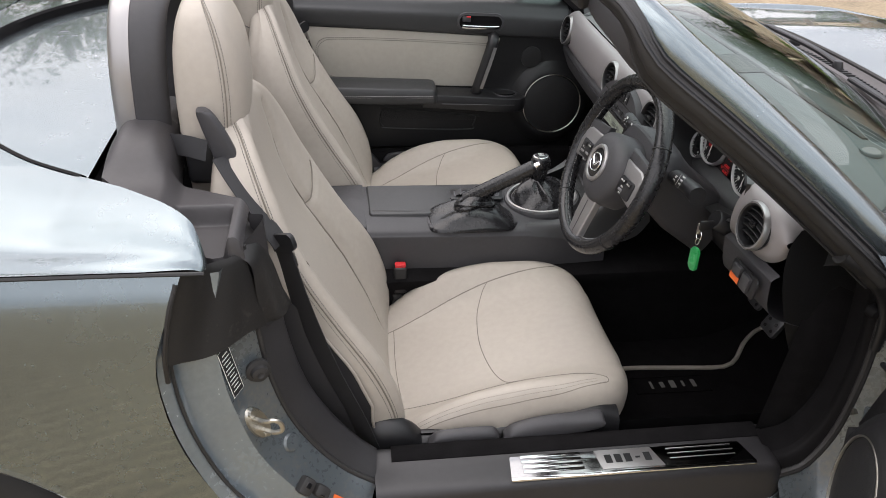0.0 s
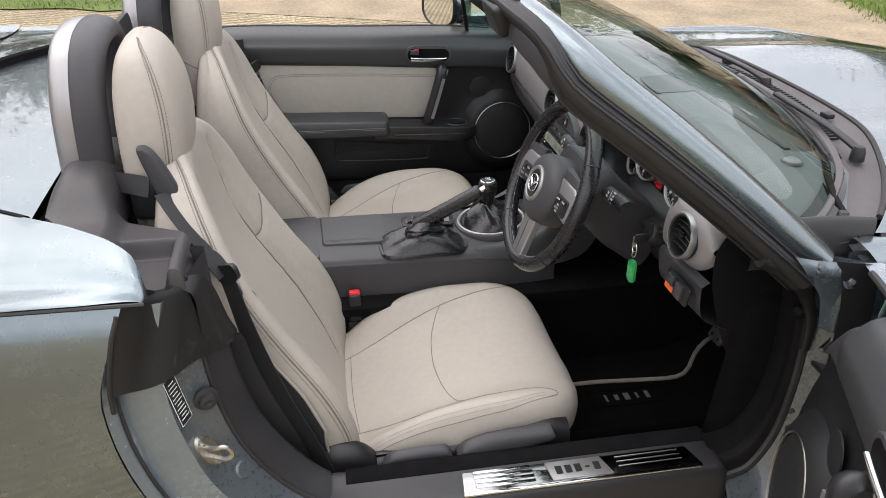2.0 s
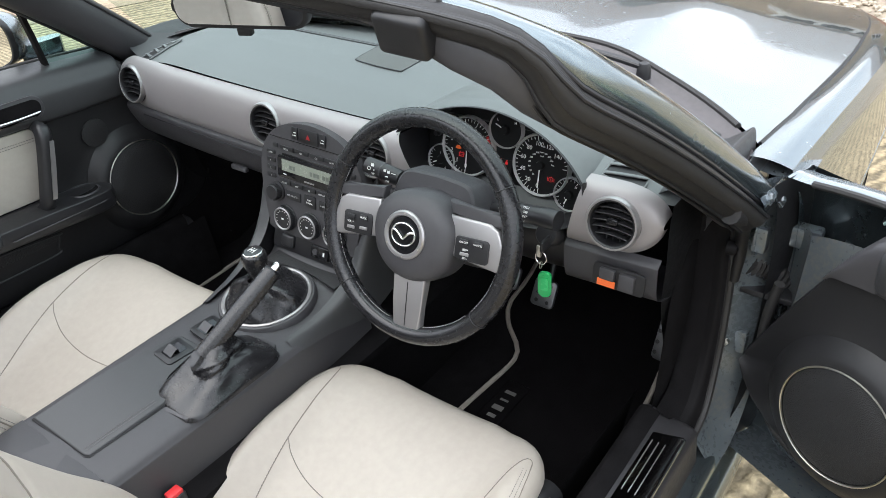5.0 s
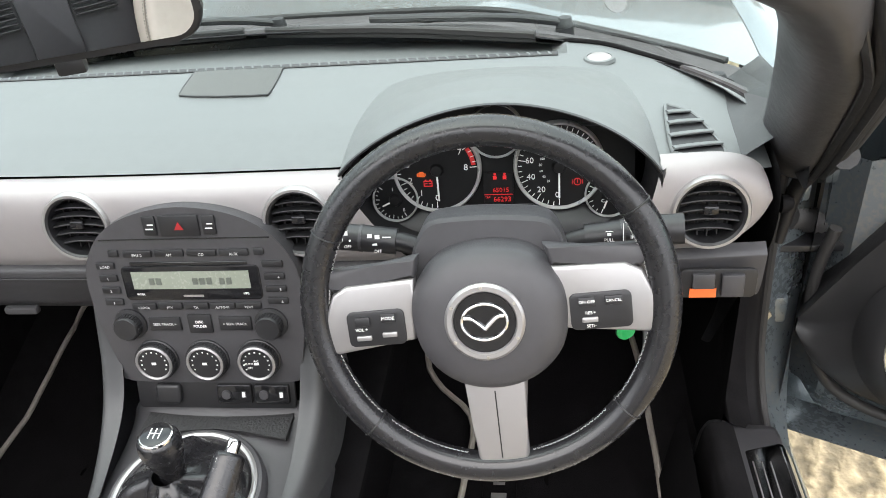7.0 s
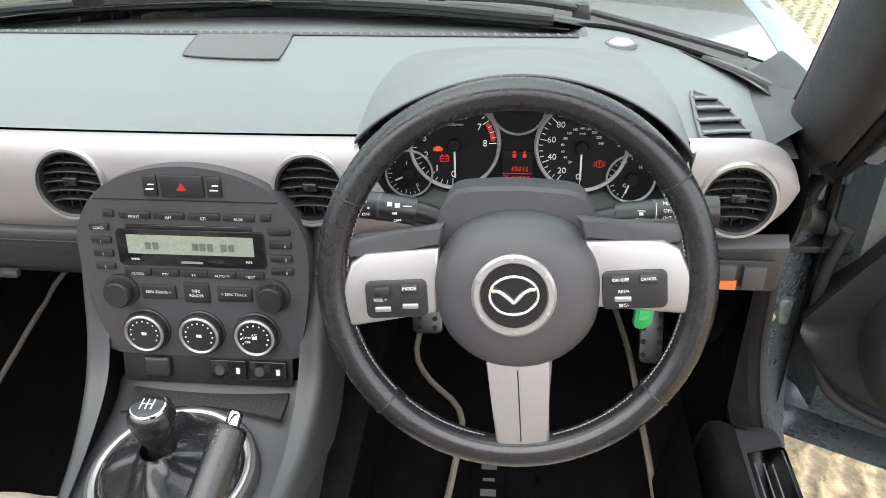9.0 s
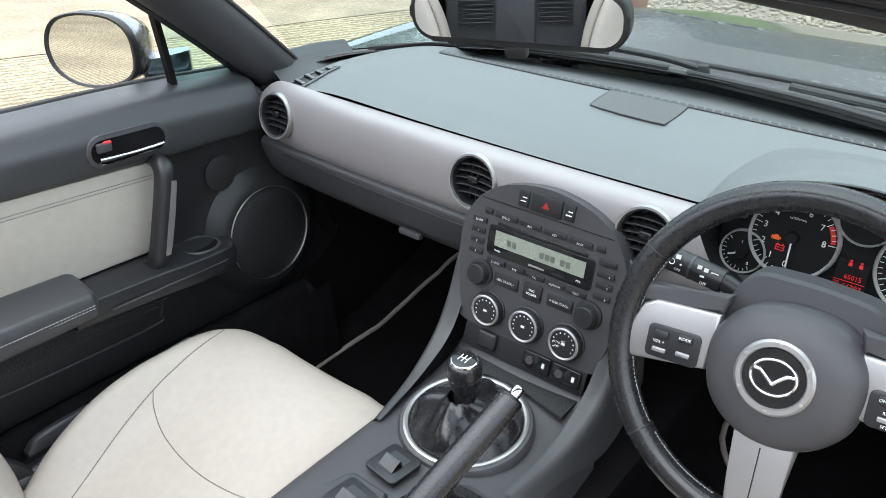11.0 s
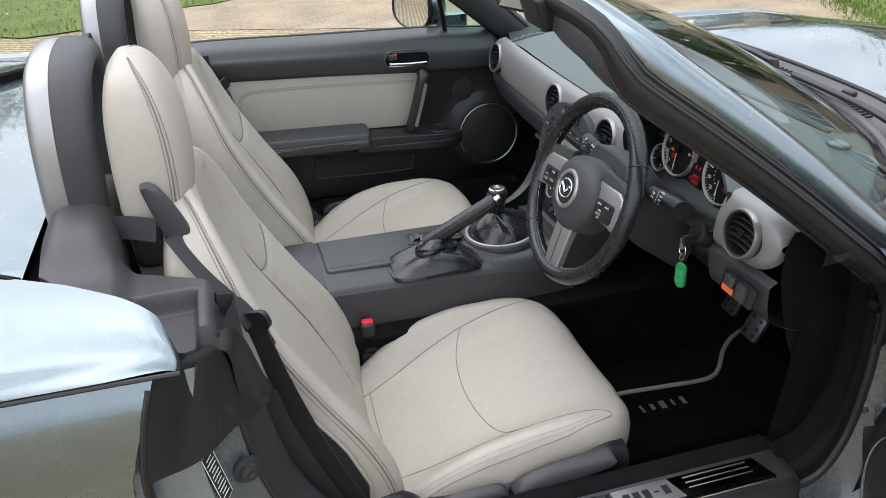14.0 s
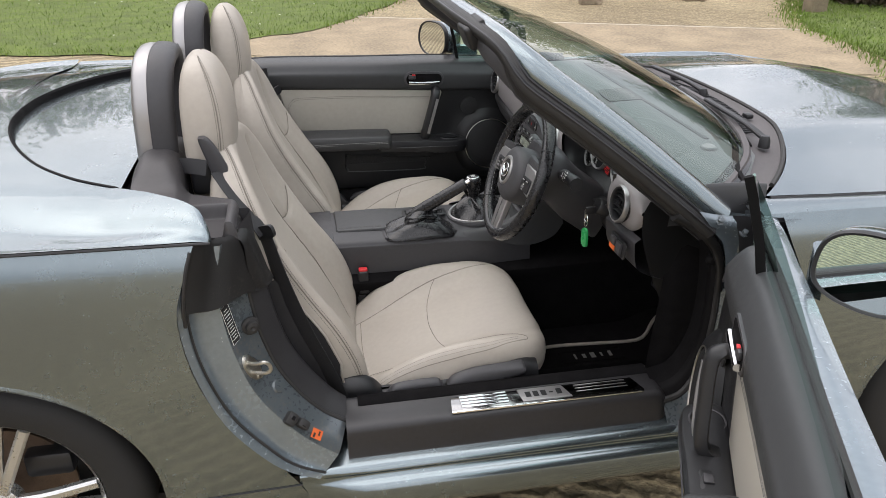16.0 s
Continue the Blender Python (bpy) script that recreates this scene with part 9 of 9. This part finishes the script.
# ---- sill plates, striker, labels in the jamb ----
for s in (1, -1):
    sp = part("sill_plate", plate([(0.872, -0.764), (1.342, -0.768), (1.345, -0.762), (1.328, -0.705), (1.32, -0.700), (0.884, -0.705), (0.878, -0.710)], 0.005, pose(0, 0, 0.3815) if s > 0 else pose(0, 0, 0.3815) @ Matrix.Diagonal((1, -1, 1, 1)), 0.002), mat("polished_black_steel", (0.30, 0.30, 0.305), 0.12, 1.0, 0.05, 9.0) if s > 0 else bpy.data.materials["polished_black_steel"], car, "polished steel sill plate")
    part("plate_edge", box((1.105, -s * 0.7645, 0.3845), (0.466, 0.008, 0.006), 0.002), CHROME, sp)
    for k in range(4):
        y = -s * (0.714 + 0.012 * k)
        part("ridge", box((0.955, y, 0.3872), (0.115, 0.0065, 0.0022), 0.001, 1), CHROME, sp)
        if k < 3:
            part("ridge", box((1.245, y - s * 0.004, 0.3872), (0.13, 0.002, 0.0016), 0.0005, 1), SATIN, sp)
    if s > 0:
        bp = part("name_panel", plate([(1.045, -0.758), (1.165, -0.758), (1.150, -0.712), (1.040, -0.712)], 0.002, pose(0, 0, 0.3867), 0.0006), SATIN, sp, "brushed panel with dark lettering bars")
        bars = [box((1.062 + 0.019 * k, -0.735, 0.3891), (0.013 if k != 3 else 0.009, 0.020 if k != 3 else 0.004, 0.0006), 0, 1) for k in range(5)]
        part("lettering", join(*bars), DEEP, bp)
    bo = part("jamb_buffer", moved(lathe([(0.020, 0.0), (0.020, 0.006), (0.014, 0.008), (0.013, 0.016), (0.006, 0.018), (0, 0.013)], 24), basis((0.446, -s * 0.748, 0.660), (0, 0, 1), (0.35, -s * 0.9, 0)) @ pose(0, 0, 0, -90, 0, 0)), RUBBER, car, "black rubber jamb buffer")
# labels on the near jamb
def jamb_frame(f, v):
    """A frame on the jamb bed: f along it from the sill upwards, v from the ridge inwards; z faces out of the car."""
    a = np.array([even(c, 61) for c in (rid_c, bed_c, in_c)])
    k = int(f * 60)
    g = lambda kk, vv: cr(a[:, kk], 21)[int(vv * 20)]
    o = g(k, v)
    up = g(min(60, k + 2), v) - g(max(0, k - 2), v)
    inn = g(k, min(1, v + 0.1)) - g(k, max(0, v - 0.1))
    m = basis(o, inn, up)
    if m.col[2][0] < 0:
        m = basis(o, -inn, up)
    return m


for f, v, w, h, material, lab in ((0.70, 0.30, 0.026, 0.090, DEEP, "black tyre-pressure label of unreadable bars"), (0.86, 0.22, 0.010, 0.056, WHITE, "narrow white label strip")):
    m = jamb_frame(f, v)
    lb = part("jamb_label", box((0, 0, 0.003), (w, h, 0.001), 0, 1, m), material, car, lab)
    if material is DEEP:
        for k in range(11):
            part("bar", box((0.0, h / 2 - 0.010 - 0.007 * k, 0.0038), (w * (0.72 if k % 3 else 0.5), 0.0018, 0.0004), 0, 1, m), WHITE, lb)
        part("label_border", tube([tuple(m @ Vector(q)) for q in ((-w / 2, -h / 2, 0.0036), (w / 2, -h / 2, 0.0036), (w / 2, h / 2, 0.0036), (-w / 2, h / 2, 0.0036))], 0.0006, 5, closed=True), WHITE, lb)
m = jamb_frame(0.12, 0.42)
lb = part("jamb_label", box((0, 0, 0.003), (0.022, 0.026, 0.001), 0, 1, m), ORANGE, car, "orange symbol sticker in the jamb")
part("bar", box((-0.004, 0.006, 0.0038), (0.010, 0.005, 0.0004), 0, 1, m), DEEP, lb)
part("bar", box((0.003, -0.005, 0.0038), (0.010, 0.004, 0.0004), 0, 1, m), DEEP, lb)
m = jamb_frame(0.22, 0.30)
bs = part("jamb_stop", join(box((0, 0.018, 0.008), (0.030, 0.026, 0.020), 0.006, 2, m), box((0.004, -0.014, 0.008), (0.022, 0.030, 0.022), 0.007, 2, m), box((0.002, 0.002, 0.004), (0.012, 0.04, 0.010), 0.003, 2, m)), RUBBER, car, "black rubber door stop in the jamb")
for q in (0.018, -0.014):
    part("stop_well", box((0.002, q, 0.0172), (0.012, 0.012, 0.003), 0.002, 1, m), GLOSS, bs)
# striker: a plate with two screws and a closed loop
nearest = min(range(61), key=lambda k: abs(even(bed_c, 61)[k][2] - 0.575))
for flip in (1, -1):
    m = jamb_frame(nearest / 60, 0.45)
    m = m if flip > 0 else Matrix.Diagonal((1, -1, 1, 1)) @ m
    st = part("door_striker", moved(lathe([(0.0, 0.007), (0.020, 0.007), (0.022, 0.001)], 24), m @ Matrix.Diagonal((0.8, 1.6, 1, 1))), STEEL, car, "plated steel door striker")
    part("striker_loop", moved(tube([(-0.002, 0.015, 0.004), (-0.002, 0.015, 0.030), (0.004, 0.014, 0.043), (0.008, 0.006, 0.047), (0.008, -0.006, 0.047), (0.004, -0.014, 0.043), (-0.002, -0.015, 0.030), (-0.002, -0.015, 0.004)], 0.0042, 8, 40), m), STEEL, st)
    for dv in (0.026, -0.026):
        part("striker_screw", lathe([(0, 0.011), (0.006, 0.0105), (0.007, 0.006)], 12, m @ pose(0, dv, 0)), STEEL, st)
m = jamb_frame(0.36, 0.75)
part("jamb_plug", lathe([(0, 0.004), (0.014, 0.004), (0.017, 0.0)], 22, m), JAMB, car)

# ---- mats ----
mat_d = thing("floor_mat", "black driver's floor mat edged in beige binding", "mat", "floor mats", at=(0, 0, 0))
edge = [(1.20, -0.28), (1.30, -0.275), (1.42, -0.285), (1.52, -0.293), (1.57, -0.280), (1.62, -0.225), (1.67, -0.195), (1.73, -0.20), (1.80, -0.215), (1.84, -0.26), (1.84, -0.40), (1.80, -0.55), (1.70, -0.60), (1.50, -0.615), (1.25, -0.61), (1.00, -0.60), (0.98, -0.45), (1.0, -0.30)]


def mat_z(x):
    return float(np.interp(x, [0.9, 1.2, 1.55, 1.65, 1.75, 1.90], [0.203, 0.200, 0.203, 0.232, 0.275, 0.425]))


def floor_mat(t, flip):
    o = even([(a, b * flip, 0) for a, b in edge], 90, True)
    rows = []
    c = o.mean(axis=0)
    for f in np.linspace(1.0, 0.02, 12):
        rows.append([(c[0] + (p[0] - c[0]) * f, c[1] + (p[1] - c[1]) * f, mat_z(c[0] + (p[0] - c[0]) * f) + 0.004) for p in o])
    part("mat_carpet", surf(rows, ring=True), MATCLOTH, t)
    part("mat_edging", tube([(p[0], p[1], mat_z(p[0]) + 0.006) for p in o], 0.0058, 8, closed=True), BINDING, t, "beige bound edge")


floor_mat(mat_d, 1)
mat_p = thing("floor_mat", "black passenger's floor mat edged in beige binding", "mat", "floor mats", at=(0, 0, 0))
floor_mat(mat_p, -1)
part("mat_lettering", join(*[box((1.325 + 0.027 * k, -0.345, 0.2095), (0.006 + 0.004 * (k % 3), 0.026 - 0.006 * (k % 2), 0.0008), 0, 1) for k in range(5)]), THREAD, mat_d, "worn grey lettering bars")
part("logo_frame", tube([(1.28, -0.315, 0.2085), (1.47, -0.318, 0.2085), (1.47, -0.375, 0.2085), (1.28, -0.372, 0.2085)], 0.0012, 5, closed=True), MATCLOTH, mat_d)
part("mat_stud", lathe([(0, 0.008), (0.012, 0.007), (0.016, 0.002), (0.017, 0)], 20, pose(1.19, -0.495, 0.204)), DEEP, mat_d)
